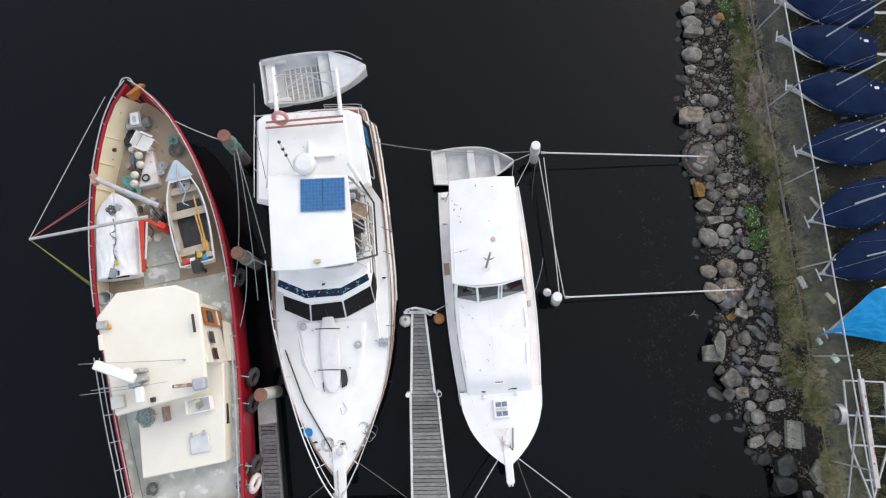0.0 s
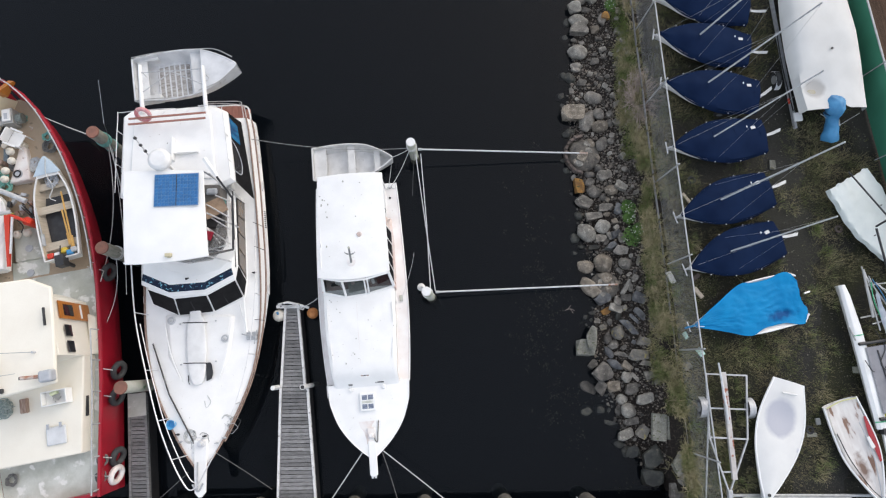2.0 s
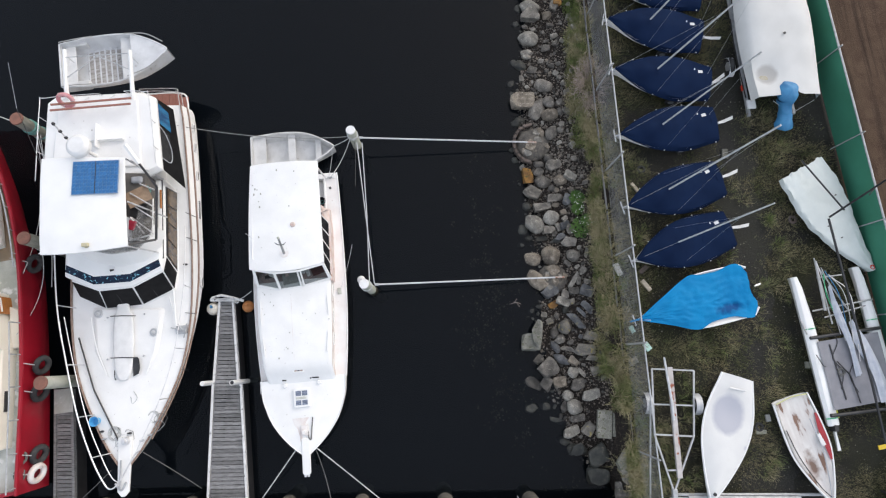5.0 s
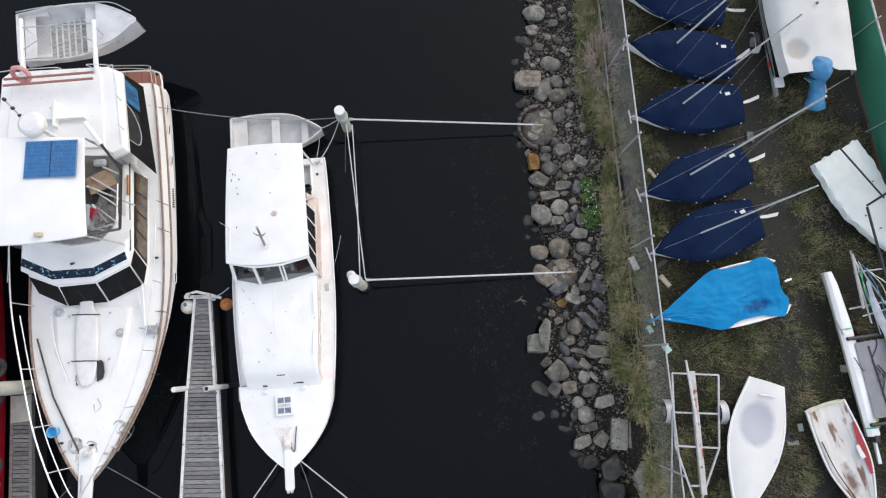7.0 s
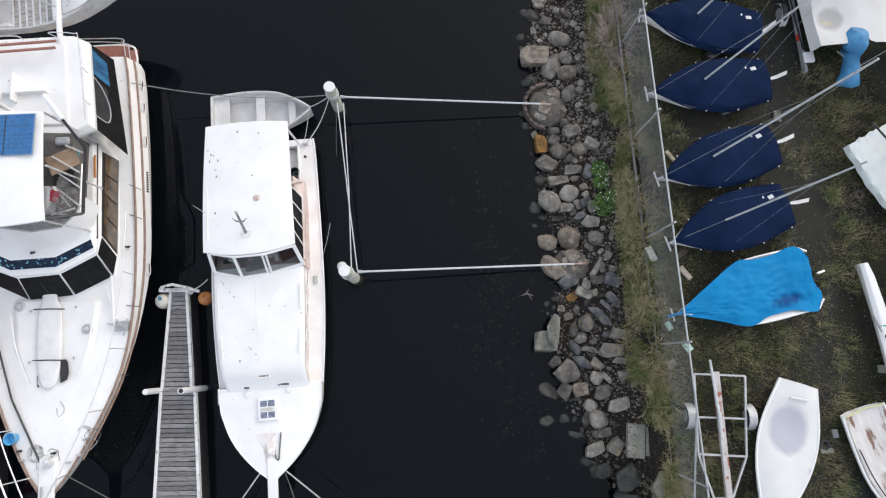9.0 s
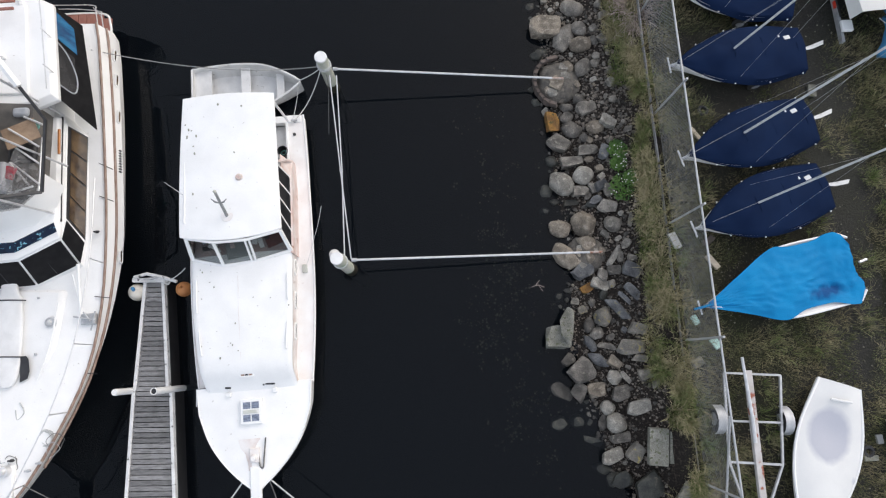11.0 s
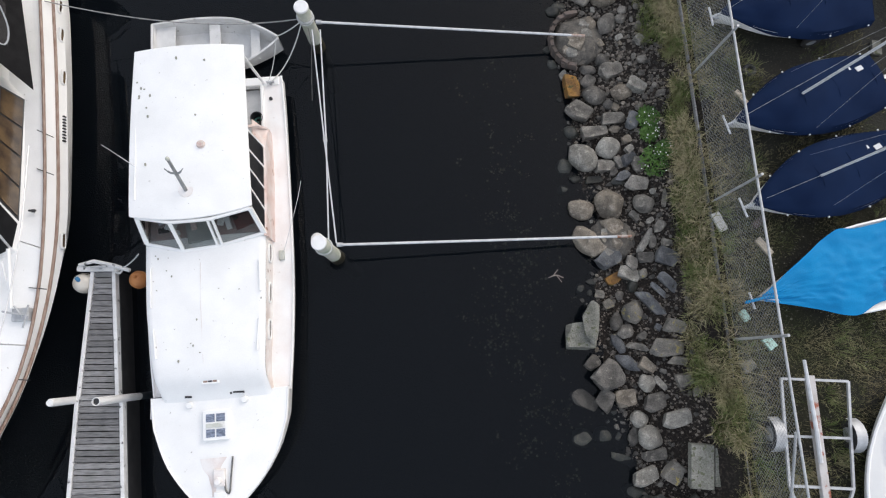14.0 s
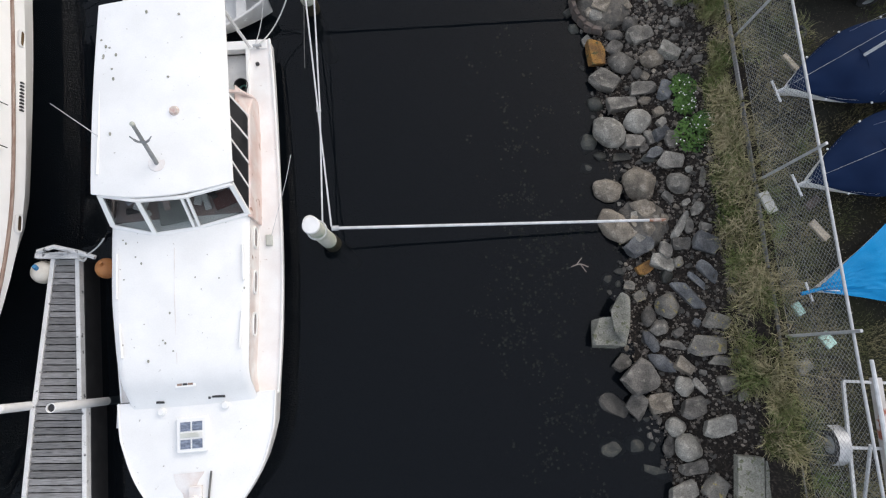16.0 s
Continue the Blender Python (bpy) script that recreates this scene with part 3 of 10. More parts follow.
    return bm


def deck_skin(length, beam, sheer, inset=0.0, drop=0.0, crown=0.06, y0=0.0, y1=None, n=24, across=8):
    """A cambered deck between the gunwales."""
    y1 = length if y1 is None else y1
    rows = []
    for i in range(n + 1):
        y = y0 + (y1 - y0) * i / n
        w, h = max(between(beam, y) - inset, 0.01), between(sheer, y) - drop
        rows.append([(w * (2 * k / across - 1), y, h + crown * (1 - (2 * k / across - 1) ** 2) * min(1, w)) for k in range(across + 1)])
    return loft(rows, False)


def rim(length, beam, sheer, r=0.04, y0=0.0, y1=None, out=0.0, up=0.0, sides=(1, -1), n=24):
    """A rail or rubbing strake along the gunwale: one bar for each side."""
    y1 = length if y1 is None else y1
    return [tube([(s * (between(beam, y) + out), y, between(sheer, y) + up) for y in (y0 + (y1 - y0) * i / n for i in range(n + 1))], r, 6) for s in sides]


def pane(corners, thick, out=0.0):
    """A flat plate through four corners, pushed outwards."""
    p = [Vector(c) for c in corners]
    nrm = (p[1] - p[0]).cross(p[-1] - p[0]).normalized()
    return loft([[q + nrm * out for q in p], [q + nrm * (out + thick) for q in p]])


def curve_table(rows, steps=8):
    """A fuller table through a few rows of (place, value)."""
    return [(p.x, p.y) for p in smooth([(a, b, 0) for a, b in rows], steps)]


# ---- water, ground and bank ----
WATER = -0.2


def shore(y):
    """Where the water's edge runs."""
    return between([(-400, 14), (-6, 12.7), (-5, 12.0), (-4.2, 11.1), (-3.3, 10.45), (-2.4, 10.2), (-1.2, 9.75), (-0.3, 9.5), (1.0, 9.85), (3.0, 9.5), (4.8, 9.45), (6.2, 9.12), (7.7, 9.2), (9.4, 9.4), (12, 9.6), (400, 9.7)], y)


def land(x, y):
    """The ground's height: harbour bed, stony bank, grassy brow, level yard."""
    e = shore(y)
    if x < e:
        return max(-4.0, WATER - 0.32 * (e - x) - 0.02 * (e - x) ** 2)
    brow = min(max((x - e) / max(12.0 - e, 0.3), 0), 1.0)
    return WATER + (0.88 - WATER) * brow ** 2.2 + (0.03 * noise.noise((x * 0.9, y * 0.9, 0)) if x > 12 else 0.05 * noise.noise((x * 2.3, y * 2.3, 4)))


def ground():
    xs = np.concatenate([[-400, -150, -60, -25, -10, 0, 4], np.arange(6, 9, 0.5), np.arange(9, 13, 0.16), np.arange(13, 24, 0.5), [26, 30, 40, 70, 150, 400]])
    ys = np.concatenate([[-400, -150, -60, -25, -12], np.arange(-8, 15, 0.25), [17, 25, 60, 150, 400]])
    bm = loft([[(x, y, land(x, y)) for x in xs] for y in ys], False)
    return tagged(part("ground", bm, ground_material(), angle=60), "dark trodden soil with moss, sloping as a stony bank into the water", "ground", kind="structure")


ground()
bm = bmesh.new()
bmesh.ops.create_grid(bm, x_segments=1, y_segments=1, size=500)
bmesh.ops.translate(bm, verts=bm.verts, vec=(0, 0, WATER))
tagged(part("water", bm, water_material()), "calm black harbour water with faint mirror images", "water", kind="structure")


# ---- small white cruiser with the long flat roof ----
def flat_roof_cruiser():
    stern, bow = (1.82, 4.92), (2.55, -3.75)
    m = frame_of(stern, bow)
    inv = m.inverted()
    boat = thing("motor_cruiser", "white flat-roofed timber motor cruiser with peeling side deck, moored between piles", "boat", m)
    L = (Vector(bow) - Vector(stern)).length
    step_y = 6.42
    beam = curve_table([(0, 1.315), (0.9, 1.36), (2.5, 1.40), (3.9, 1.41), (4.8, 1.385), (5.7, 1.33), (6.4, 1.265), (6.9, 1.225), (7.1, 1.18), (7.6, 1.0), (8.05, 0.70), (8.4, 0.37), (8.6, 0.13), (L, 0.04)])
    sheer = curve_table([(0, 0.42), (3, 0.50), (step_y, 0.53), (L, 0.56)])
    high = [(step_y, 0.70), (7.5, 0.70), (L, 0.76)]

    def at_plan(x, y, z):
        q = inv @ Vector((x, y, 0))
        return (q.x, q.y, z)

    def run(rows, y):
        """A place between rows of (y, x), y falling towards the bow."""
        return between(sorted(rows), y)

    part("hull", hull_skin(L, beam, sheer, 0.9, stem=0.3), GELCOAT, boat)
    # raised foredeck with its own topsides
    ys = [step_y + (L - step_y) * (1 - (1 - i / 16) ** 1.4) for i in range(17)]
    rows = []
    for y in ys:
        b, h = between(beam, y), between(high, y)
        half = [(b * 0.99, y, 0.45), (b, y, h - 0.03), (max(b - 0.02, b * 0.8), y, h)] + [(b * k, y, h + 0.05 * (1 - k * k) * min(1, b)) for k in (0.75, 0.5, 0.25, 0.0)]
        rows.append(half + [(-p, q, r) for p, q, r in half[-2::-1]])
    part("foredeck", loft(rows, False, False), ROOF_PAINT, boat, "raised white foredeck")
    b = between(beam, step_y)
    part("foredeck_break", loft([[(-b * 0.985, step_y, z), (b * 0.985, step_y, z)] for z in (0.44, 0.705)], False), GELCOAT, boat)
    part("scupper_opening", box(b - 0.16, b - 0.03, step_y - 0.012, step_y + 0.01, 0.54, 0.66), BLACK, boat, "dark opening at the end of the side deck")
    for s in (1, -1):
        part("bulwark_rail", tube([(s * (between(beam, y) - 0.012), y, between(high, y) + 0.004) for y in ys], 0.016, 6), GELCOAT, boat)
    for b in rim(L, beam, sheer, 0.026, 0, step_y + 0.05, 0.0, 0.005):
        part("gunwale", b, GELCOAT, boat, "worn white rubbing strake")
    # side decks, cockpit surround
    for s in (1, -1):
        rows = [[(s * (between(beam, y) - 0.01), y, between(sheer, y) + 0.002), (s * (between(beam, y) - 0.2), y, between(sheer, y) + 0.014), (s * (between(beam, y) - 0.42), y, between(sheer, y) + 0.02)] for y in np.linspace(0, step_y, 22)]
        part("side_deck", loft(rows, False), SIDE_DECK, boat, "white side deck with peeling paint")
        part("coaming", box(s * 0.92 - 0.025, s * 0.92 + 0.025, 0.2, 1.25, 0.2, 0.54), GELCOAT, boat, bevel=0.01)
    part("transom_deck", box(-1.27, 1.27, 0.02, 0.2, 0.3, 0.465), GELCOAT, boat, bevel=0.015)
    part("cockpit_floor", box(-0.93, 0.93, 0.2, 1.45, 0.2, 0.26), DINGHY_WHITE, boat, "pale grey cockpit floor")
    part("cockpit_drain", disc(0.085, 0.075, 0.26, 0.266, 14, Matrix.Translation(at_plan(2.74, 4.75, 0))), DECK_GREY, boat)
    part("cockpit_bulkhead", box(-0.93, 0.93, 1.42, 1.46, 0.12, 1.0), GELCOAT, boat)
    # wheelhouse: upright walls below, leaning window band above
    foot = {1: [(3.72, 2.97), (2.95, 3.07), (1.42, 3.165)], -1: [(3.65, 0.84), (2.9, 0.85), (1.25, 0.95)]}
    head = {1: [(3.35, 2.84), (2.6, 2.93), (1.85, 3.0)], -1: [(3.35, 0.90), (2.6, 0.92), (1.65, 0.96)]}
    for s in (1, -1):
        y0, y1 = foot[s][0][0], foot[s][2][0]
        st = [y0 + (y1 - y0) * i / 10 for i in range(11)]
        low = [[Vector(at_plan(run(foot[s], y), y, 0.48)) for y in st], [Vector(at_plan(run(foot[s], y), y, 1.14 - 0.42 * max(0, (y - 3.2) / 0.5) ** 1.3)) for y in st]]
        bm = loft(low, False)
        bmesh.ops.solidify(bm, geom=bm.faces, thickness=0.04)
        part("cabin_side", bm, PINK_WOOD, boat, "pinkish weathered cabin side")
        part("cabin_sill", tube([q + Vector((0, 0, 0.01)) for q in low[1]], 0.022, 5), PINK_WOOD, boat)
        h0, h1 = Vector(at_plan(head[s][0][1], head[s][0][0], 1.74)), Vector(at_plan(head[s][2][1], head[s][2][0], 1.62))
        a0, a1 = Vector(at_plan(run(foot[s], 3.2), 3.2, 1.14)), Vector(at_plan(run(foot[s], y1 + 0.05), y1 + 0.05, 1.14))
        for k in range(4):
            u0, u1 = 0.01 + 0.245 * k, 0.01 + 0.245 * k + 0.23
            c = [a0.lerp(a1, u0), a0.lerp(a1, u1), h0.lerp(h1, u1), h0.lerp(h1, u0)]
            nrm = (c[1] - c[0]).cross(c[3] - c[0])
            w = part("side_window", pane(c if nrm.x * c[0].x > 0 else c[::-1], 0.01), GLASS_DARK, boat, "dark side window in a white frame")
            part("window_frame", tube([c[0], c[3]], 0.026, 4), GELCOAT, w)
        part("window_frame", tube([a1, h1], 0.035, 4), GELCOAT, boat)
        part("window_bead", tube([a0.lerp(h0, 0.55), a1.lerp(h1, 0.55)], 0.01, 4), GELCOAT, boat)
        part("aft_brace", tube([h0, a0.lerp(h0, 0.4) + Vector((0, -0.3, -0.1)), low[1][0]], 0.035, 5), PINK_WOOD, boat)
    part("weathered_board", pane([at_plan(2.8, 3.74, 1.16), at_plan(3.0, 3.66, 0.75), at_plan(3.06, 3.15, 1.17), at_plan(2.9, 3.3, 1.4)], 0.02), PINK_WOOD, boat, "pinkish weathered board at the cabin's aft corner")
    # roof falls slightly forward, with a soft crown and a bowed front edge
    rows = []
    for i in range(17):
        u = i / 16
        a, b = Vector(at_plan(0.782 + 0.081 * u - 0.03 * math.sin(math.pi * u), 4.751 - 3.1 * u, 0)), Vector(at_plan(2.769 + 0.262 * u, 4.925 - 3.05 * u, 0))
        rows.append([(a.lerp(b, k / 12) + Vector((0, 0.16 * (1 - (k / 6 - 1) ** 2) * (u ** 6) - 0.03 * (1 - (k / 6 - 1) ** 2) * (1 - u) ** 6, 1.83 - 0.2 * u + 0.07 * (1 - (k / 6 - 1) ** 2) - 0.012 * (u > 0.97)))) for k in range(13)])
    bm = loft(rows, False)
    bmesh.ops.solidify(bm, geom=bm.faces, thickness=0.045)
    part("roof", bm, ROOF_PAINT, boat, "flat white roof with small dirt spots", bevel=0.015)
    # windscreen of three panes in thick white frames
    ft = [Vector(at_plan(x, y, 1.14)) for x, y in ((1.0, 1.258), (1.678, 1.129), (2.34, 1.235), (3.135, 1.477))]
    hd = [Vector(at_plan(x, y, z)) for x, y, z in ((0.985, 1.64, 1.62), (1.594, 1.545, 1.67), (2.30, 1.61, 1.67), (2.99, 1.83, 1.62))]
    for k in range(3):
        g = 0.05
        c = [ft[k].lerp(ft[k + 1], g), ft[k].lerp(ft[k + 1], 1 - g), hd[k].lerp(hd[k + 1], 1 - g), hd[k].lerp(hd[k + 1], g)]
        part("windscreen_pane", pane(c, 0.008), GLASS, boat, "clear raked windscreen pane")
    for k, (a, b) in enumerate(zip(ft, hd)):
        if k == 2:
            for dx in (-0.045, 0.045):
                part("mullion", tube([a + Vector((dx, 0, 0.01)), b + Vector((dx, 0, 0.01))], 0.03, 4), GELCOAT, boat)
        else:
            part("mullion", tube([a, b], 0.048, 4), GELCOAT, boat)
    part("windscreen_sill", tube(ft, 0.045, 6), GELCOAT, boat)
    part("windscreen_head", tube(hd, 0.035, 6), GELCOAT, boat)
    # what lies behind the windscreen
    dash = [inv @ Vector((x, y, 0)) for x, y in ((1.03, 1.3), (3.08, 1.5), (2.95, 2.3), (1.03, 2.2))]
    part("dashboard", prism([(p.x, p.y) for p in dash], 0.9, 1.185), mat("red_brown_dash", (0.36, 0.27, 0.25), (0.27, 0.24, 0.24), 5.0, 0.6, spots=((0.36, 0.34, 0.32), 6.0, 0.38)), boat, bevel=0.01)
    for x, y, sx, sy, h, rz, mm, lab in ((2.0, 1.5, 0.27, 0.2, 0.05, 8, mat("sage_shelf", (0.34, 0.35, 0.33), (0.27, 0.28, 0.27), 4.0, 0.7), "grey-green shelf"), (2.78, 1.72, 0.2, 0.14, 0.03, 20, mat("maroon_cloth", (0.17, 0.06, 0.055), (0.12, 0.05, 0.05), 6.0, 0.9), "maroon cloth"), (1.45, 1.62, 0.09, 0.13, 0.1, -20, WHITE_PLASTIC, "crumpled white bag"), (1.55, 1.45, 0.05, 0.05, 0.05, 30, WHITE_PLASTIC, "white paper"), (2.47, 1.68, 0.05, 0.16, 0.05, 15, WHITE_PLASTIC, "white paper"), (2.62, 1.95, 0.09, 0.05, 0.06, 35, mat("tan_jar", (0.45, 0.2, 0.1), None, 5.0, 0.6), "tan jar"), (2.85, 2.0, 0.07, 0.12, 0.07, 10, mat("pale_blue_paper", (0.25, 0.33, 0.5), None, 6.0, 0.8), "pale blue papers"), (2.35, 1.72, 0.06, 0.12, 0.06, -12, bpy.data.materials["white_plastic"], "white cloth"), (1.25, 1.72, 0.1, 0.1, 0.05, 25, mat("lilac_cloth", (0.5, 0.48, 0.58), (0.62, 0.62, 0.68), 12.0, 0.8), "pale lilac cloth"), (1.85, 1.62, 0.05, 0.12, 0.09, 12, mat("rosy_cloth", (0.5, 0.36, 0.34), (0.62, 0.52, 0.5), 12.0, 0.8), "rosy cloth"), (2.95, 1.9, 0.05, 0.06, 0.08, -20, WHITE_PLASTIC, "white mug"), (2.55, 1.78, 0.11, 0.03, 0.05, -25, BLACK, "black tool"), (2.58, 1.8, 0.03, 0.1, 0.05, 10, BLACK, "black tool"), (1.3, 1.5, 0.1, 0.05, 0.04, 5, BLACK, "dark box")):
        q = inv @ Vector((x, y, 0))
        part("dash_item", box(-sx, sx, -sy, sy, 1.18, 1.19 + h, at(q.x, q.y, 0, rz)), mm, boat, lab + " behind the windscreen", bevel=0.015)
    part("wheelhouse_floor", box(-1.0, 1.0, 1.5, 3.2, 0.2, 0.26), BLACK, boat)
    q = inv @ Vector((1.65, 2.4, 0))
    part("helm_seat", box(q.x - 0.25, q.x + 0.25, q.y - 0.25, q.y + 0.25, 0.3, 0.8), GREY_PLASTIC, boat, bevel=0.05)
    q = inv @ Vector((1.5, 1.85, 0))
    part("steering_wheel", ring(0.18, 0.018, 18, 5, Matrix.Translation((q.x, q.y, 1.3)) @ pose(0, 0, 0, 60)), BLACK, boat)
    # low cabin ahead of the windscreen, its front sloping down to the foredeck
    left = [(1.5, 0.93), (0.9, 0.975), (-0.05, 1.065), (-0.98, 1.215), (-1.35, 1.285), (-1.75, 1.36)]
    right = [(1.5, 3.155), (0.5, 3.205), (-0.5, 3.245), (-1.0, 3.25), (-1.2, 3.27), (-1.6, 3.36)]
    tops = [(0.0, 1.12), (0.35, 1.12), (0.7, 1.08), (0.82, 1.04), (0.88, 0.96), (0.94, 0.8), (1.0, 0.68)]
    rows, walls = [], {1: [], -1: []}
    for i in range(25):
        u = i / 24
        yl, yr = 1.4 - 3.12 * u, 1.5 - 3.06 * u
        a, b, z = Vector((run(left, yl), yl, 0)), Vector((run(right, yr), yr, 0)), between(tops, u)
        crown = 0.045
        rows.append([at_plan(*a.lerp(b, k).xy, z + crown * (1 - (2 * k - 1) ** 2) - (0.03 if k in (0, 1) else 0)) for k in (0, 0.02, 0.06, 0.2, 0.4, 0.6, 0.8, 0.94, 0.98, 1)])
        walls[-1].append([at_plan(a.x - 0.003, a.y, zz) for zz in (0.45, max(z - 0.03, 0.46))])
        walls[1].append([at_plan(b.x + 0.003, b.y, zz) for zz in (0.45, max(z - 0.03, 0.46))])
    part("trunk_top", loft(rows, False), ROOF_PAINT, boat, "white cabin top with small dirt spots")
    for s in (1, -1):
        part("trunk_side", loft(walls[s], False), GELCOAT_OLD, boat, "brown-stained white trunk side")
    for s, tab in ((1, right), (-1, left)):
        for y0, y1 in ((1.317, 0.963), (0.57, 0.192), (-0.128, -0.497)):
            c, u = Vector(at_plan(run(tab, (y0 + y1) / 2) + s * 0.004, (y0 + y1) / 2, 0.82)), None
            u = (Vector(at_plan(run(tab, y1), y1, 0)) - Vector(at_plan(run(tab, y0), y0, 0))) / 2
            prof = [c + u * math.copysign(abs(math.cos(a)) ** 0.6, math.cos(a)) + Vector((0, 0, 0.1 * math.copysign(abs(math.sin(a)) ** 0.7, math.sin(a)))) for a in (2 * math.pi * j / 20 for j in range(20))]
            out = Vector((-s, 0, 0)) * 0.012
            w = part("porthole", loft([[p - out for p in prof], [p + out for p in prof]]), mat("brown_grey_port", (0.13, 0.11, 0.105), (0.22, 0.185, 0.175), 6.0, 0.2, bump=0.0) if "brown_grey_port" not in bpy.data.materials else bpy.data.materials["brown_grey_port"], boat, "rounded cabin porthole")
            part("porthole_rim", tube([p + out for p in prof] + [prof[0] + out], 0.02, 5), GELCOAT, w)
    # vents, dirt, seam
    for k, (x, y) in enumerate(((1.158, 1.026), (1.21, 0.97), (1.388, 0.748), (1.49, 0.642), (2.364, 0.419), (2.001, -0.153), (1.92, -0.582), (1.964, -0.623), (2.094, -0.745), (1.712, -0.904), (1.233, 0.38), (3.14, 0.249), (2.737, 0.408))):
        q = at_plan(x, y, 0)
        e = min(1, 2 * abs((x - 2.1) / 2.2))
        part("dirt_fleck", disc(0.022, 0.015, 1.0, 1.126 - 0.05 * max(0, (0.5 - y) / 1.5) + 0.045 * (1 - e * e), 6, Matrix.Translation((q[0], q[1], 0)) @ Matrix.Diagonal((1, 1.5 if k % 2 else 0.8, 1, 1))), PILE_WOOD, boat)
    q = at_plan(2.27, -1.26, 0)
    vent = part("cabin_vent", box(q[0] - 0.16, q[0] + 0.16, q[1] - 0.05, q[1] + 0.05, 0.95, 1.01), GELCOAT, boat, "louvred cabin vent", bevel=0.01)
    for k in (-1, 0, 1):
        part("louvre", box(q[0] + 0.085 * k - 0.037, q[0] + 0.085 * k + 0.037, q[1] - 0.018, q[1] + 0.018, 1.01, 1.014), TEAK if k else BLACK, vent)
    for x, y, w, z in ((1.825, -1.55, 0.12, 0.79), (2.74, -1.46, 0.2, 0.8), (2.6, -1.48, 0.03, 0.8)):
        q = at_plan(x, y, 0)
        part("vent_slot", box(-w / 2, w / 2, -0.018, 0.018, 0.7, z + 0.03, at(q[0], q[1], 0, -4)), BLACK, boat)
    for x, y in ((1.84, -1.7), (2.84, -1.6)):
        q = at_plan(x, y, 0)
        part("mushroom_vent", disc(0.075, 0.055, 0.7, 0.81, 14, Matrix.Translation((q[0], q[1], 0))), GELCOAT, boat, bevel=0.01)
    part("centre_seam", tube([at_plan(2.0, 0.9, 1.168), at_plan(2.06, 0.1, 1.158), at_plan(2.16, -0.95, 1.105)], 0.005, 4), GELCOAT_OLD, boat, "faint seam along the cabin top")
    q = at_plan(0.75, 2.26, 0)
    part("step_pad", box(q[0] - 0.085, q[0] + 0.085, q[1] - 0.19, q[1] + 0.19, 0.5, 0.53), DECK_TAN, boat, "grey-brown step pad")
    # rails, hatch, windlass, mast stub
    for x0, y0, x1, y1, z in ((0.9, 3.3, 0.96, 1.95, 1.78), (2.735, 3.4, 2.84, 2.05, 1.74), (1.09, 0.8, 1.155, 0.07, 1.15), (1.22, -0.33, 1.31, -0.85, 1.12), (3.08, 0.96, 3.13, 0.38, 1.16), (3.12, -0.12, 3.12, -0.7, 1.12)):
        a, b = Vector(at_plan(x0, y0, z)), Vector(at_plan(x1, y1, z - 0.06 * (z > 1.5)))
        part("handrail", tube([a - Vector((0, 0, 0.06)), a, b, b - Vector((0, 0, 0.06))], 0.018, 5), GELCOAT, boat)
    h = inv @ Vector((2.36, -2.05, 0))
    hatch = part("deck_hatch", box(h.x - 0.24, h.x + 0.24, h.y - 0.27, h.y + 0.27, 0.7, 0.83), GELCOAT, boat, "square white hatch with four panes", bevel=0.02)
    for i in (-1, 1):
        for j in (-1, 1):
            part("hatch_pane", box(h.x + i * 0.092 - 0.078, h.x + i * 0.092 + 0.078, h.y + j * 0.135 - 0.07, h.y + j * 0.135 + 0.07, 0.83, 0.838), bpy.data.materials.get("hatch_pane") or mat("hatch_pane", (0.10, 0.12, 0.17), (0.24, 0.28, 0.36), 16.0, 0.1, coat=0.5, stretch=(1, 2.5, 1)), hatch)
    part("hatch_bar", box(h.x - 0.17, h.x + 0.17, h.y - 0.035, h.y + 0.035, 0.83, 0.845), DECK_GREY, hatch, "grey bar between the panes")
    a = inv @ Vector((2.36, -2.95, 0))
    part("deck_stain", loft([[(a.x + s * w, a.y + y, 0.752 + 0.012 * (abs(s) < 0.5)) for s in (-1, -0.3, 0.3, 1)] for y, w in ((-0.32, 0.24), (-0.15, 0.2), (0.1, 0.12), (0.35, 0.06))], False), GELCOAT_OLD, boat, "rust-stained patch by the windlass")
    h = inv @ Vector((2.47, -3.02, 0))
    part("windlass", merge(disc(0.075, 0.06, 0.74, 0.9, 12, Matrix.Translation((h.x, h.y, 0))), box(h.x - 0.11, h.x + 0.09, h.y - 0.2, h.y + 0.1, 0.74, 0.82)), GELCOAT_OLD, boat, "rust-stained white windlass", bevel=0.01)
    part("anchor_chain", tube(smooth([at_plan(x, y, 0.79) for x, y in ((2.69, -2.6), (2.68, -2.95), (2.67, -3.22), (2.6, -3.18), (2.56, -2.98), (2.48, -2.94))]), 0.017, 5), ROPE_DARK, boat, "rusty anchor chain on the foredeck")
    part("bowsprit", loft([[(-0.12, L - 0.55, 0.72), (0.12, L - 0.55, 0.72), (0.12, L - 0.55, 0.8), (-0.12, L - 0.55, 0.8)], [(-0.12, L + 0.42, 0.72), (0.12, L + 0.42, 0.72), (0.12, L + 0.42, 0.8), (-0.12, L + 0.42, 0.8)], [(-0.07, L + 0.49, 0.72), (0.07, L + 0.49, 0.72), (0.07, L + 0.49, 0.78), (-0.07, L + 0.49, 0.78)]]), GELCOAT, boat, bevel=0.02)
    for s in (-1, 1):
        part("bow_roller", disc(0.035, 0.035, -0.03, 0.03, 10, Matrix.Translation((s * 0.045, L + 0.5, 0.76)) @ pose(0, 0, 0, 0, 90)), STEEL, boat)
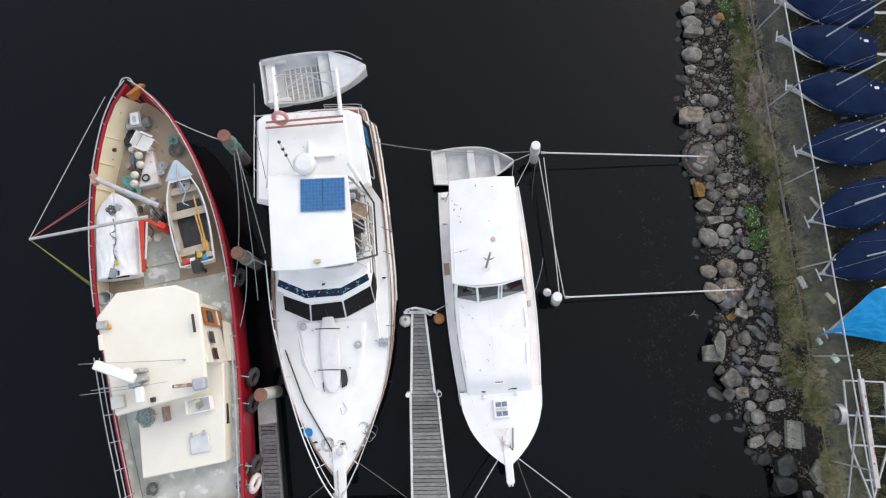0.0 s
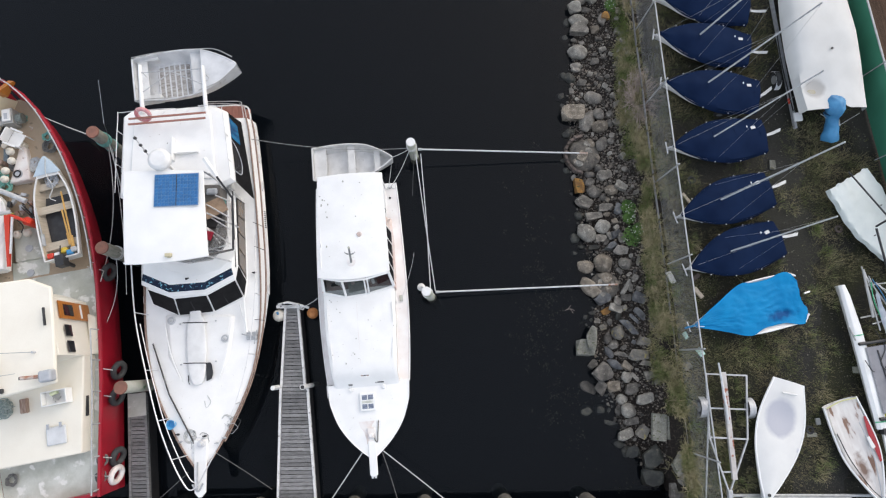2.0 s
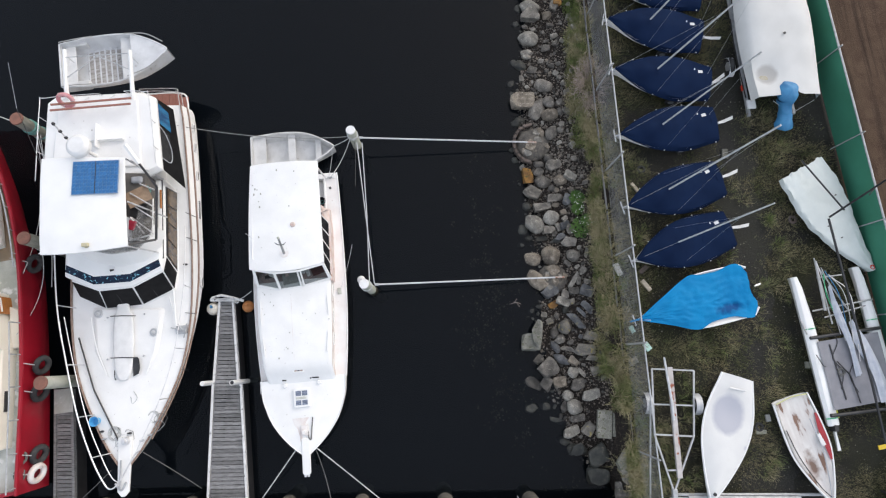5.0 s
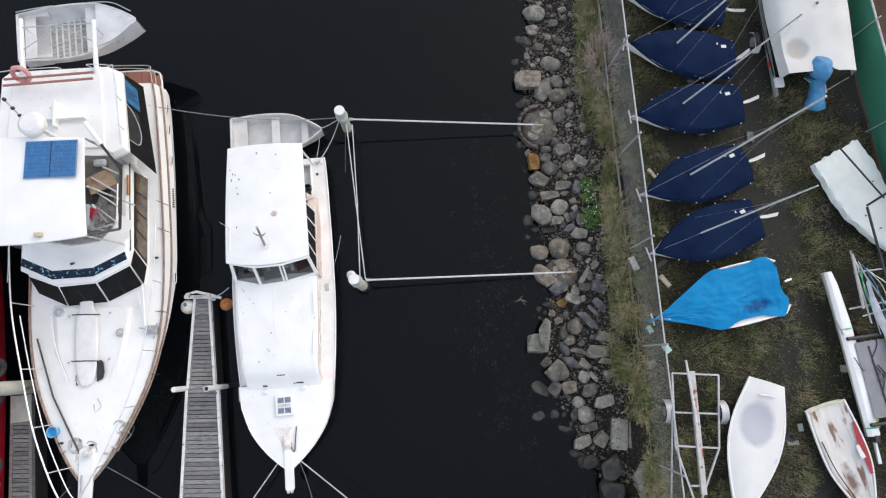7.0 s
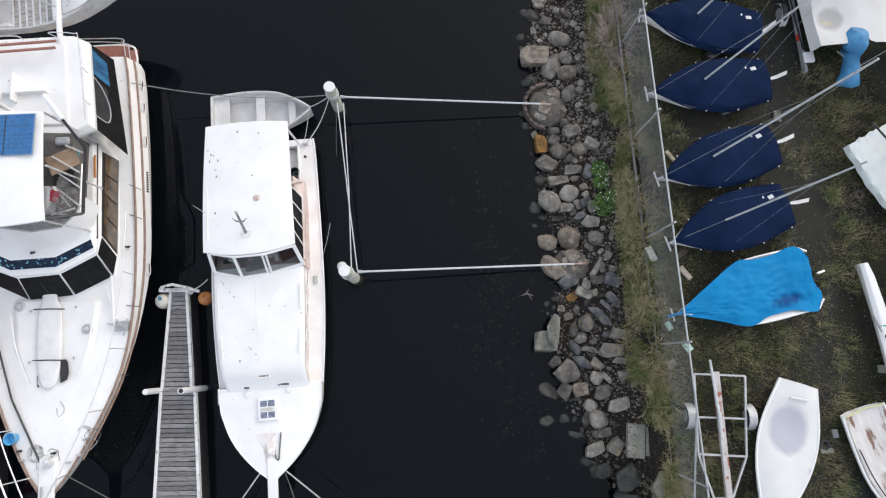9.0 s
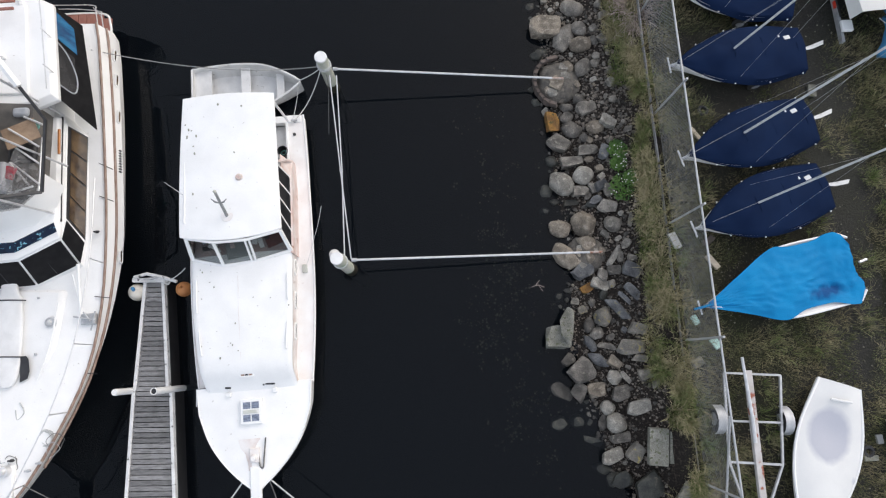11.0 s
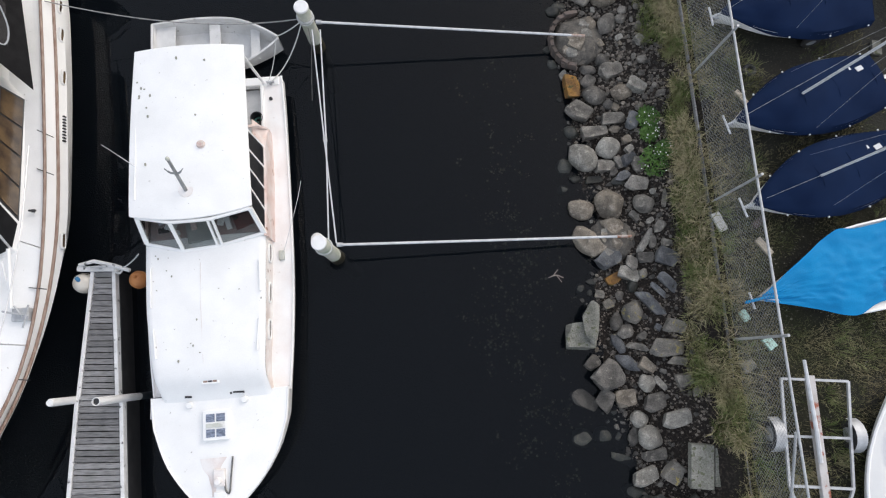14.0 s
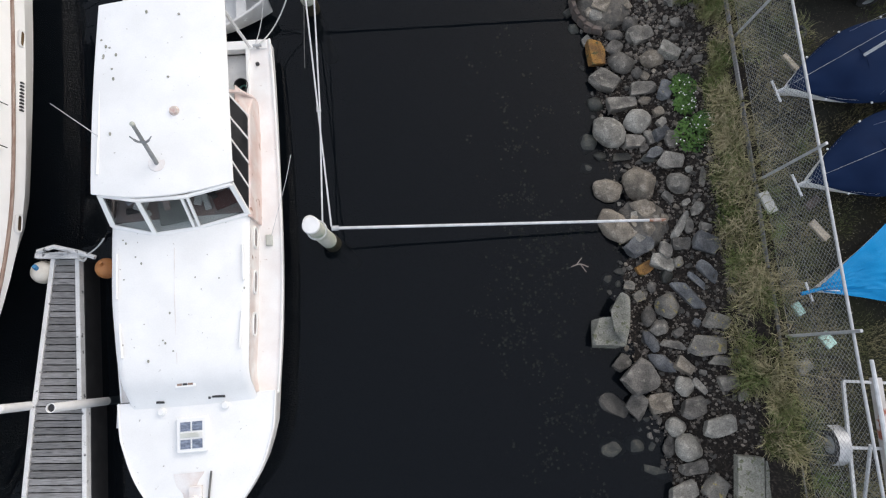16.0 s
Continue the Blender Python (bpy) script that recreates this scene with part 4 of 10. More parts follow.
    foot_m, tip_m = Vector(at_plan(1.877, 2.12, 1.76)), Vector(at_plan(1.903, 2.392, 2.66))
    stub = part("mast", tube([foot_m, foot_m.lerp(tip_m, 0.5), tip_m], [0.036, 0.032, 0.028], 10), MAST_GREY, boat, "short grey mast with curved crosstree")
    part("crosstree", tube(smooth([at_plan(1.745, 2.31, 2.40), at_plan(1.81, 2.27, 2.31), at_plan(1.885, 2.265, 2.285), at_plan(1.97, 2.27, 2.31), at_plan(2.055, 2.315, 2.39)]), [0.01] * 4 + [0.018] * 17 + [0.01] * 4, 6), MAST_GREY, stub)
    part("mast_base", disc(0.15, 0.13, 1.74, 1.775, 18, Matrix.Translation((foot_m.x, foot_m.y, 0))), GELCOAT_OLD, stub)
    part("masthead_lamp", ball(0.038, Matrix.Translation(tip_m), 2), PILE_PALE, stub)
    h = inv @ Vector((2.1, 2.97, 0))
    part("roof_vent", disc(0.1, 0.06, 1.78, 1.86, 14, Matrix.Translation((h.x, h.y, 0))), mat("pinkish_vent", (0.5, 0.36, 0.32), (0.6, 0.55, 0.5), 20.0, 0.6), boat, "pinkish roof vent")
    for k, (x, y) in enumerate(((0.874, 4.145), (0.956, 4.033), (1.019, 4.012), (0.929, 3.877), (0.925, 3.84), (1.132, 3.89), (1.08, 3.657), (1.115, 3.492), (1.979, 3.521), (1.579, 4.605), (2.091, 4.577), (1.122, 2.594))):
        q = at_plan(x, y, 0)
        e, u = min(1, abs((x - 1.85) / 1.05)), (4.8 - y) / 3.1
        part("dirt_fleck", disc(0.03, 0.02, 1.6, 1.885 - 0.2 * u + 0.07 * (1 - e * e), 6, Matrix.Translation((q[0], q[1], 0)) @ Matrix.Diagonal((1, 1.6 if k % 2 else 0.8, 1, 1)) @ pose(0, 0, 0, 0, 0, 40 * k)), PILE_WOOD, boat)
    part("whip_aerial", tube([at_plan(0.86, 2.6, 1.45), at_plan(0.95, 2.55, 1.85), at_plan(1.227, 2.351, 3.41)], [0.009, 0.008, 0.005], 5), WHITE_PIPE, boat)
    part("fishing_rod", tube(smooth([at_plan(3.35, 1.15, 0.52), at_plan(3.44, 1.33, 0.66), at_plan(3.54, 1.62, 0.8), at_plan(3.69, 2.14, 0.95), at_plan(3.76, 2.54, 1.0)]), 0.0055, 5), WHITE_PIPE, boat)
    q = at_plan(3.35, 1.15, 0)
    part("rod_bracket", box(q[0] - 0.055, q[0] + 0.055, q[1] - 0.1, q[1] + 0.1, 0.5, 0.58), DECK_GREY, boat, "grey rod bracket on the side deck", bevel=0.015)
    for x, y in ((2.94, 4.84), (0.66, 4.61), (0.7, 3.74)):
        q = at_plan(x, y, 0)
        part("cleat", merge(box(q[0] - 0.08, q[0] + 0.08, q[1] - 0.022, q[1] + 0.022, 0.5, 0.55), box(q[0] - 0.03, q[0] + 0.03, q[1] - 0.03, q[1] + 0.03, 0.43, 0.52)), GALV, boat, bevel=0.01)
    q = at_plan(2.95, 4.5, 0)
    part("deck_filler", disc(0.04, 0.035, 0.43, 0.485, 12, Matrix.Translation((q[0], q[1], 0))), BLACK, boat)
    part("boarding_strut", tube([at_plan(1.07, -1.58, 0.6), at_plan(1.13, -1.95, 0.69)], 0.014, 6), STEEL, boat)
    for a, b in (((2.74, 4.75, 1.82), (2.79, 4.84, 0.47)), ((0.86, 4.6, 1.8), (0.72, 4.5, 0.47))):
        part("roof_post", tube([at_plan(*a), at_plan(*b)], 0.03, 6), GELCOAT, boat)
    return boat


flat_roof_cruiser()


# ---- flybridge cruiser ----
def flybridge_cruiser():
    stern, bow = (-3.18, 6.9), (-2.36, -3.95)
    m = frame_of(stern, bow)
    inv = m.inverted()
    boat = thing("flybridge_cruiser", "large white flybridge motor cruiser with hardtop, solar panel and teak trim", "boat", m)
    L = (Vector(bow) - Vector(stern)).length
    beam = curve_table([(0, 1.46), (0.33, 1.52), (2.2, 1.67), (3.7, 1.735), (5.2, 1.77), (6.6, 1.73), (7.8, 1.565), (8.7, 1.29), (9.74, 0.80), (10.4, 0.42), (L, 0.06)])
    sheer = curve_table([(0, 1.12), (2.7, 1.1), (4.7, 1.03), (7.7, 1.05), (L, 1.3)])

    def p3(x, y, z):
        q = inv @ Vector((x, y, 0))
        return (q.x, q.y, z)

    def plan(*pts):
        return [(q.x, q.y) for q in (inv @ Vector((x, y, 0)) for x, y in pts)]

    part("hull", hull_skin(L, beam, sheer, 0.9, bulge=0.19, stem=0.7, tuck=0.3), GELCOAT, boat)
    part("deck", deck_skin(L, beam, sheer, 0.02, 0.004, 0.08, 0.0, L - 0.05), ROOF_PAINT, boat)
    for b in rim(L, beam, sheer, 0.03, 0, L - 0.05, 0.0, 0.025):
        part("toe_rail", b, TEAK, boat, "worn teak toe rail")
    for s in (1, -1):
        part("rubbing_strake", tube([(s * (between(beam, y) * 0.996 + 0.12 * max(0, 1 - 4.4 * max(0, y / L - 0.5))), y, between(sheer, y) * 0.8) for y in np.linspace(0, L * 0.93, 30)], 0.03, 6), TEAK, boat, "worn teak rubbing strake")
        for y in (0.65, 1.3, 2.25, 5.65):
            w, h = between(beam, y), between(sheer, y)
            prof = [(s * (w + 0.16 * max(0, 1 - 4.4 * max(0, y / L - 0.5))), y + 0.15 * math.copysign(abs(math.cos(a)) ** 0.5, math.cos(a)), h * 0.66 + 0.065 * math.copysign(abs(math.sin(a)) ** 0.5, math.sin(a))) for a in (2 * math.pi * k / 16 for k in range(16))]
            pl = part("porthole", loft([[(x - s * 0.03, b, c) for x, b, c in prof], [(x + s * 0.015, b, c) for x, b, c in prof]]), CURTAIN, boat, "rounded hull porthole in a white rim")
            part("porthole_rim", tube([*prof, prof[0]], 0.03, 4), GELCOAT, pl)
        for k in range(9):
            y = 3.1 + 0.065 * k
            part("hull_vent", box(s * (between(beam, y) + 0.14) - 0.04, s * (between(beam, y) + 0.14) + 0.04, y - 0.012, y + 0.012, 0.68, 0.75), BLACK, boat)
    # teak swim platform with its rail behind the transom
    for k in range(13):
        x = -1.26 + 0.21 * k
        far = -0.86 + 0.16 * max(0, abs(x) - 0.9) ** 2 / 0.13
        part("platform_plank", box(x - 0.1, x + 0.1, far, 0.0, 0.21, 0.25), TEAK_RED, boat)
    part("platform_edge", tube(smooth([(-1.36, 0.0, 0.24), (-1.33, -0.55, 0.24), (-1.12, -0.84, 0.24), (0, -0.88, 0.24), (1.12, -0.84, 0.24), (1.33, -0.55, 0.24), (1.36, 0.0, 0.24)]), 0.03, 6), GELCOAT, boat)
    for z, dx in ((0.67, 0.0), (0.5, 0.05)):
        part("platform_rail", tube(smooth([p3(-3.3, 7.76, z), p3(-2.7, 7.78, z), p3(-2.12 + dx, 7.78 - dx, z), p3(-2.04 + dx, 7.6, z), p3(-1.88 + dx, 6.85, z)], 4), 0.014, 6), STEEL, boat)
    for x, y in ((-3.3, 7.74), (-2.12, 7.72), (-1.95, 7.2)):
        part("rail_post", tube([p3(x, y, 0.25), p3(x, y, 0.67)], 0.012, 5), STEEL, boat)
    part("aft_side_deck", loft([[p3(-2.1, 6.88, 1.13), p3(-1.68, 6.82, 1.13)], [p3(-1.95, 5.6, 1.12), p3(-1.45, 5.6, 1.12)], [p3(-1.7, 4.3, 1.1), p3(-1.28, 4.3, 1.1)]], False), GELCOAT, boat)
    # saloon house with the raked dark windscreen
    base = plan((-4.35, 6.2), (-4.28, 0.9), (-3.4, 0.5), (-2.3, 0.6), (-1.4, 1.08), (-1.36, 1.6), (-1.58, 4.15), (-1.9, 4.5), (-2.1, 6.2))
    waist = plan((-4.32, 6.2), (-4.18, 0.95), (-3.37, 0.6), (-2.33, 0.71), (-1.47, 1.17), (-1.43, 1.65), (-1.63, 4.15), (-1.95, 4.5), (-2.12, 6.2))
    brow = plan((-4.22, 6.2), (-4.1, 1.3), (-3.3, 1.02), (-2.36, 1.12), (-1.55, 1.58), (-1.5, 2.0), (-1.7, 4.15), (-2.0, 4.5), (-2.15, 6.2))
    part("saloon", loft([[(x, y, 0.95) for x, y in base], [(x, y, 1.14) for x, y in waist], [(x, y, 1.8) for x, y in brow]]), GELCOAT, boat, bevel=0.02)
    part("after_cabin", prism(plan((-4.6, 6.35), (-4.45, 4.0), (-2.0, 4.3), (-2.12, 6.4)), 1.1, 2.42), GELCOAT, boat)
    w3, b3 = [Vector((x, y, 1.17)) for x, y in waist], [Vector((x, y, 1.78)) for x, y in brow]
    for k in (1, 2, 3, 4):
        g = 0.025
        c = [w3[k].lerp(w3[k + 1], g), w3[k].lerp(w3[k + 1], 1 - g), b3[k].lerp(b3[k + 1], 1 - g), b3[k].lerp(b3[k + 1], g)]
        nrm = (c[1] - c[0]).cross(c[3] - c[0])
        if nrm.z < 0:
            c = c[::-1]
        pn = part("windscreen", pane(c, 0.012, 0.012), BLACK_COVER, boat, "black mesh-covered raked windscreen pane")
        if k in (2, 3):
            a, b = c[0].lerp(c[1], 0.5), c[3].lerp(c[2], 0.5)
            part("wiper", tube([a + Vector((0, 0, 0.04)), a.lerp(b, 0.7) + Vector((0.05, 0, 0.04))], 0.01, 4), BLACK, pn)
    for i, j, long in ((5, 6, 1.68), (1, 0, 1.0)):
        for k in range(4):
            u0, u1 = (0.03 + 0.14 * k) * long, (0.03 + 0.14 * k + 0.128) * long
            c = [w3[i].lerp(w3[j], u0), w3[i].lerp(w3[j], u1), b3[i].lerp(b3[j], u1).lerp(w3[i].lerp(w3[j], u1), 0.15), b3[i].lerp(b3[j], u0).lerp(w3[i].lerp(w3[j], u0), 0.15)]
            nrm = (c[1] - c[0]).cross(c[3] - c[0])
            c = c if nrm.z > 0 else c[::-1]
            part("saloon_window", pane(c, 0.01, 0.01), CURTAIN, boat, "brown-curtained saloon window")
        part("window_band", pane([w3[i].lerp(w3[j], 0.02) - Vector((0, 0, 0.05)), w3[i].lerp(w3[j], 0.59 * long) - Vector((0, 0, 0.05)), b3[i].lerp(b3[j], 0.59 * long), b3[i].lerp(b3[j], 0.02)][::(1 if i == 5 else -1)], 0.006, 0.003), BLACK, boat)
    # brow, flybridge front and its flecked band
    lip = plan((-4.32, 2.0), (-4.27, 1.42), (-3.42, 1.05), (-2.38, 1.13), (-1.55, 1.6), (-1.53, 2.0), (-1.76, 4.3), (-4.4, 4.3))
    fly = plan((-4.22, 2.1), (-4.2, 1.76), (-3.4, 1.43), (-2.4, 1.51), (-1.64, 1.93), (-1.6, 2.1), (-1.82, 4.25), (-4.35, 4.25))
    part("saloon_roof", loft([[(x, y, 1.78) for x, y in lip], [(x, y, 1.85) for x, y in lip], [(x, y, 1.98) for x, y in fly]]), GELCOAT, boat, bevel=0.02)
    lip3, fly3 = [Vector((x, y, 1.87)) for x, y in lip], [Vector((x, y, 1.97)) for x, y in fly]
    for k in (1, 2, 3):
        c = [lip3[k].lerp(fly3[k], 0.38), lip3[k + 1].lerp(fly3[k + 1], 0.38), fly3[k + 1].lerp(lip3[k + 1], 0.06), fly3[k].lerp(lip3[k], 0.06)]
        nrm = (c[1] - c[0]).cross(c[3] - c[0])
        part("brow_band", pane(c if nrm.z > 0 else c[::-1], 0.006, 0.004), DECAL, boat, "dark blue flaking band over the windscreen")
    aft = plan((-1.94, 4.2), (-1.5, 4.42), (-1.86, 6.6), (-2.25, 6.78), (-4.7, 6.6), (-4.93, 6.4), (-4.8, 3.9), (-4.4, 3.8))
    aft_in = plan((-1.98, 4.3), (-1.6, 4.5), (-1.94, 6.52), (-2.28, 6.7), (-4.66, 6.52), (-4.85, 6.35), (-4.72, 4.0), (-4.38, 3.92))
    part("flybridge_deck", loft([[(x, y, 2.4) for x, y in aft], [(x, y, 2.5) for x, y in aft], [(x, y, 2.62) for x, y in aft_in]]), GELCOAT, boat, bevel=0.02)
    cow0 = plan((-4.15, 2.6), (-4.1, 2.15), (-3.4, 1.82), (-2.66, 1.68), (-1.98, 1.85), (-1.6, 2.25), (-1.5, 2.7))
    cow1 = plan((-4.05, 2.7), (-4.0, 2.3), (-3.35, 2.05), (-2.68, 1.95), (-2.02, 2.05), (-1.7, 2.4), (-1.6, 2.8))
    bm = loft([[(x, y, 1.97) for x, y in cow0], [(x, y, 2.5) for x, y in cow1]], False)
    bmesh.ops.solidify(bm, geom=bm.faces, thickness=0.05)
    part("flybridge_cowl", bm, GELCOAT, boat)
    for u, bow_in in ((1.0, 0),):
        pts = [(*q, 2.5) for q in cow1]
        top = [(*q, 3.44) for q in plan((-4.0, 3.0), (-3.95, 2.3), (-3.3, 2.0), (-2.68, 1.88), (-2.05, 2.0), (-1.75, 2.3), (-1.6, 3.0))]
        part("clear_curtain", loft([pts, top], False), CREASED, boat, "creased clear plastic curtain")
    # hardtop
    rows = []
    for i in range(9):
        u = i / 8
        a, b = Vector(p3(-4.27 + 0.27 * u, 4.38 - 2.62 * u, 0)), Vector(p3(-2.08 + 0.3 * u, 4.42 - 2.42 * u, 0))
        rows.append([a.lerp(b, k / 8) + Vector((0, 0.07 * (1 - (k / 4 - 1) ** 2) * u ** 5, 3.48 + 0.07 * (1 - (k / 4 - 1) ** 2) - 0.05 * (abs(2 * u - 1)) ** 4)) for k in range(9)])
    bm = loft(rows, False)
    bmesh.ops.solidify(bm, geom=bm.faces, thickness=0.05)
    top = part("hardtop", bm, GELCOAT, boat, "smooth white hardtop", bevel=0.02)
    a = [p3(x, y, 3.55) for x, y in ((-3.33, 4.22), (-2.17, 4.28), (-2.11, 3.42), (-3.27, 3.34))]
    c = Vector(a[0]).lerp(Vector(a[2]), 0.5)
    rz = math.degrees(math.atan2(a[1][1] - a[0][1], a[1][0] - a[0][0]))
    sol = part("solar_panel", box(-0.6, 0.6, -0.46, 0.46, 0.0, 0.03, at(c.x, c.y, 3.605, rz)), SOLAR_EDGE, boat, "blue solar panel with a thin frame", bevel=0.004)
    part("centre_bar", box(-0.008, 0.008, -0.445, 0.445, 0.03, 0.036, at(c.x, c.y, 3.605, rz)), BLACK, sol, "dark joint between the two halves")
    cell = None
    for k in range(12):
        for j in range(9):
            if cell is None:
                cell = finish(box(0.003, 0.093, 0.003, 0.096, 0.03, 0.034), "cell", SOLAR)
            ob = new("cell", cell)
            ob.parent = sol
            ob.matrix_local = at(c.x, c.y, 3.605, rz) @ Matrix.Translation((-0.585 + 0.096 * k + (0.018 if k > 5 else 0), -0.446 + 0.099 * j, 0))
    q = p3(-2.8, 2.0, 3.66)
    part("searchlight", merge(disc(0.09, 0.07, 0, 0.05, 12, Matrix.Translation((q[0], q[1], 3.52))), box(q[0] - 0.09, q[0] + 0.09, q[1] - 0.05, q[1] + 0.05, 3.57, 3.65)), mat("cream_lamp", (0.62, 0.55, 0.36), (0.5, 0.45, 0.3), 6.0, 0.4), boat, "cream roof searchlight", bevel=0.015)
    q = p3(-2.78, 1.93, 3.53)
    part("cable", tube(smooth([(q[0] - 0.2, q[1] - 0.2, 3.55), (q[0] - 0.25, q[1] - 0.35, 3.55), (q[0] + 0.05, q[1] - 0.3, 3.55), (q[0] + 0.1, q[1], 3.55)]), 0.008, 4), WHITE_PLASTIC, boat)
    # struts and clear side of the flybridge, helm and seats inside
    for x0, y0, x1, y1 in ((-2.08, 4.4, -1.55, 4.3), (-1.8, 2.0, -1.5, 2.1), (-1.9, 3.2, -1.35, 3.15), (-4.25, 4.35, -4.7, 4.3), (-4.02, 1.8, -4.15, 2.1)):
        part("hardtop_strut", tube([p3(x0, y0, 3.48), p3(x1 + (0 if x1 < -4 else -0.15), y1, 1.95)], 0.025, 6), STEEL, boat)
    fr = [p3(-2.07, 4.72, 3.46), p3(-1.39, 3.76, 3.0), p3(-1.28, 2.27, 3.0), p3(-1.85, 2.04, 3.4)]
    for a, b in zip(fr, fr[1:]):
        part("side_frame", tube([a, b], 0.035, 4), BLACK, boat, "black bar of the flybridge side opening")
    for a, b in ((p3(-2.2, 3.35, 2.75), p3(-1.4, 2.85, 3.0)), (p3(-2.2, 3.0, 2.7), p3(-1.4, 2.45, 2.9)), (p3(-2.15, 2.95, 2.75), p3(-1.75, 2.5, 2.7)), (p3(-2.1, 2.3, 2.75), p3(-1.5, 2.4, 2.95)), (p3(-2.0, 4.4, 3.3), p3(-1.75, 4.2, 2.7)), (p3(-2.15, 3.6, 2.9), p3(-1.45, 3.2, 3.0)), (p3(-1.6, 3.5, 2.7), p3(-1.5, 2.4, 2.75)), (p3(-2.1, 2.35, 2.75), p3(-1.6, 2.25, 2.85)), (p3(-1.95, 3.9, 2.8), p3(-1.5, 3.7, 2.9))):
        part("flybridge_tube", tube([a, b], 0.022, 6), STEEL, boat, "bright flybridge tube")
    part("canvas_tie", tube([p3(-2.05, 4.75, 3.6), p3(-1.75, 4.3, 3.35)], 0.07, 6), GELCOAT, boat)
    part("chart_board", box(-0.34, 0.3, -0.26, 0.24, 0, 0.02, pose(*p3(-1.95, 3.5, 2.84), 8, -6, 25)), mat("brown_chart", (0.36, 0.26, 0.18), (0.26, 0.18, 0.12), 4.0, 0.8, bump=0.3, depth=0.03), boat, "tan folded chart")
    part("red_cloth", box(-0.2, 0.2, -0.13, 0.13, 0, 0.05, pose(*p3(-2.12, 2.72, 2.82), 0, 8, -20)), mat("crimson_cloth", (0.42, 0.02, 0.05), (0.3, 0.015, 0.035), 7.0, 0.9, bump=0.4), boat, "crumpled crimson cloth", bevel=0.02)
    part("green_line", coil(*p3(-1.8, 3.7, 0)[:2], 2.75, 0.17, 6, 0.01, seed=15), ROPE_GREEN, boat, "sea-green line coil")
    part("roof_trim", tube([p3(-1.78, 4.3, 1.87), p3(-1.66, 3.0, 1.87), p3(-1.55, 1.95, 1.87)], 0.025, 5), BLACK, boat)
    part("wood_handrail", tube([p3(-1.72, 3.95, 2.02), p3(-1.66, 3.4, 2.02)], 0.03, 6), VARNISH, boat, "orange varnished hand rail")
    for x, y, sx, sy, h, mm, lab in ((-1.95, 3.15, 0.28, 0.2, 0.12, BLACK, "black"), (-2.6, 2.6, 0.5, 0.3, 0.3, GREY_PLASTIC, "grey"), (-2.1, 4.05, 0.16, 0.1, 0.12, GREY_PLASTIC, "grey")):
        q = p3(x, y, 0)
        part("flybridge_seat", box(q[0] - sx, q[0] + sx, q[1] - sy, q[1] + sy, 2.62, 2.62 + h), mm, boat, lab + " flybridge seat or locker", bevel=0.06)
    part("flybridge_floor", prism(plan((-4.1, 4.3), (-4.0, 2.4), (-1.8, 2.4), (-1.9, 4.25)), 1.96, 2.64), mat("dark_fly_floor", (0.14, 0.13, 0.12), (0.09, 0.085, 0.08), 4.0, 0.8), boat)
    # aft roof: raised seat edge, teak rails, hoop rails
    q = [p3(x, y, 0) for x, y in ((-4.55, 6.35), (-2.3, 6.5), (-2.0, 4.45), (-4.5, 4.4))]
    part("sun_pad", prism([(a, b) for a, b, _ in q], 2.62, 2.68, 0.98), ROOF_PAINT, boat, bevel=0.02)
    for dy, z in ((0.0, 3.0), (0.17, 3.0)):
        part("teak_rail", tube([p3(-4.52, 6.14 - dy, z), p3(-2.32, 6.36 - dy, z)], 0.032, 4), TEAK_RED, boat, "reddish teak seat rail")
    for x in (-4.4, -3.7, -3.0, -2.45):
        part("rail_post", tube([p3(x, 6.6 + 0.09 * (x + 4.4), 2.5), p3(x, 6.14 + 0.1 * (x + 4.4), 3.0)], 0.012, 5), STEEL, boat)
    part("stern_rail", tube(smooth([p3(-4.78, 3.95, 2.85), p3(-4.86, 6.15, 2.95), p3(-4.74, 6.36, 2.95), p3(-3.4, 6.5, 2.95), p3(-3.35, 6.62, 2.6)], 4), 0.012, 6), STEEL, boat)
    part("stern_rail", tube(smooth([p3(-2.6, 6.7, 2.6), p3(-2.55, 6.6, 2.95), p3(-1.98, 6.58, 2.95), p3(-1.86, 6.4, 2.95), p3(-1.55, 4.5, 2.85)], 4), 0.012, 6), STEEL, boat)
    for x, y in ((-4.84, 5.8), (-4.81, 4.8), (-1.78, 5.8), (-1.64, 5.0)):
        part("rail_post", tube([p3(x, y, 2.5), p3(x, y, 2.92)], 0.011, 5), STEEL, boat)
    part("radar_dome", merge(disc(0.31, 0.31, 3.55, 3.7, 24, Matrix.Translation(p3(-3.24, 4.68, 0))), disc(0.31, 0.22, 3.7, 3.78, 24, Matrix.Translation(p3(-3.24, 4.68, 0)))), WHITE_PLASTIC, boat, "round white radar dome", bevel=0.02)
    part("radar_post", tube([p3(-3.3, 4.75, 2.62), p3(-3.24, 4.68, 3.56)], 0.05, 8), GELCOAT, boat)
    part("seat_back", merge(box(-0.55, 0.55, -0.03, 0.03, 0, 0.16, at(*p3(-3.1, 5.2, 2.66)[:2], 2.66, 0)), box(0.5, 0.56, -0.35, 0.35, 0, 0.22, at(*p3(-2.75, 5.35, 2.66)[:2], 2.66, 0))), GELCOAT, boat, bevel=0.02)
    aer = [p3(-3.72, 4.8, 2.66), p3(-3.95, 5.3, 3.7)]
    ae = part("lamp_mast", tube(aer, 0.018, 6), STEEL, boat, "thin mast with black fittings")
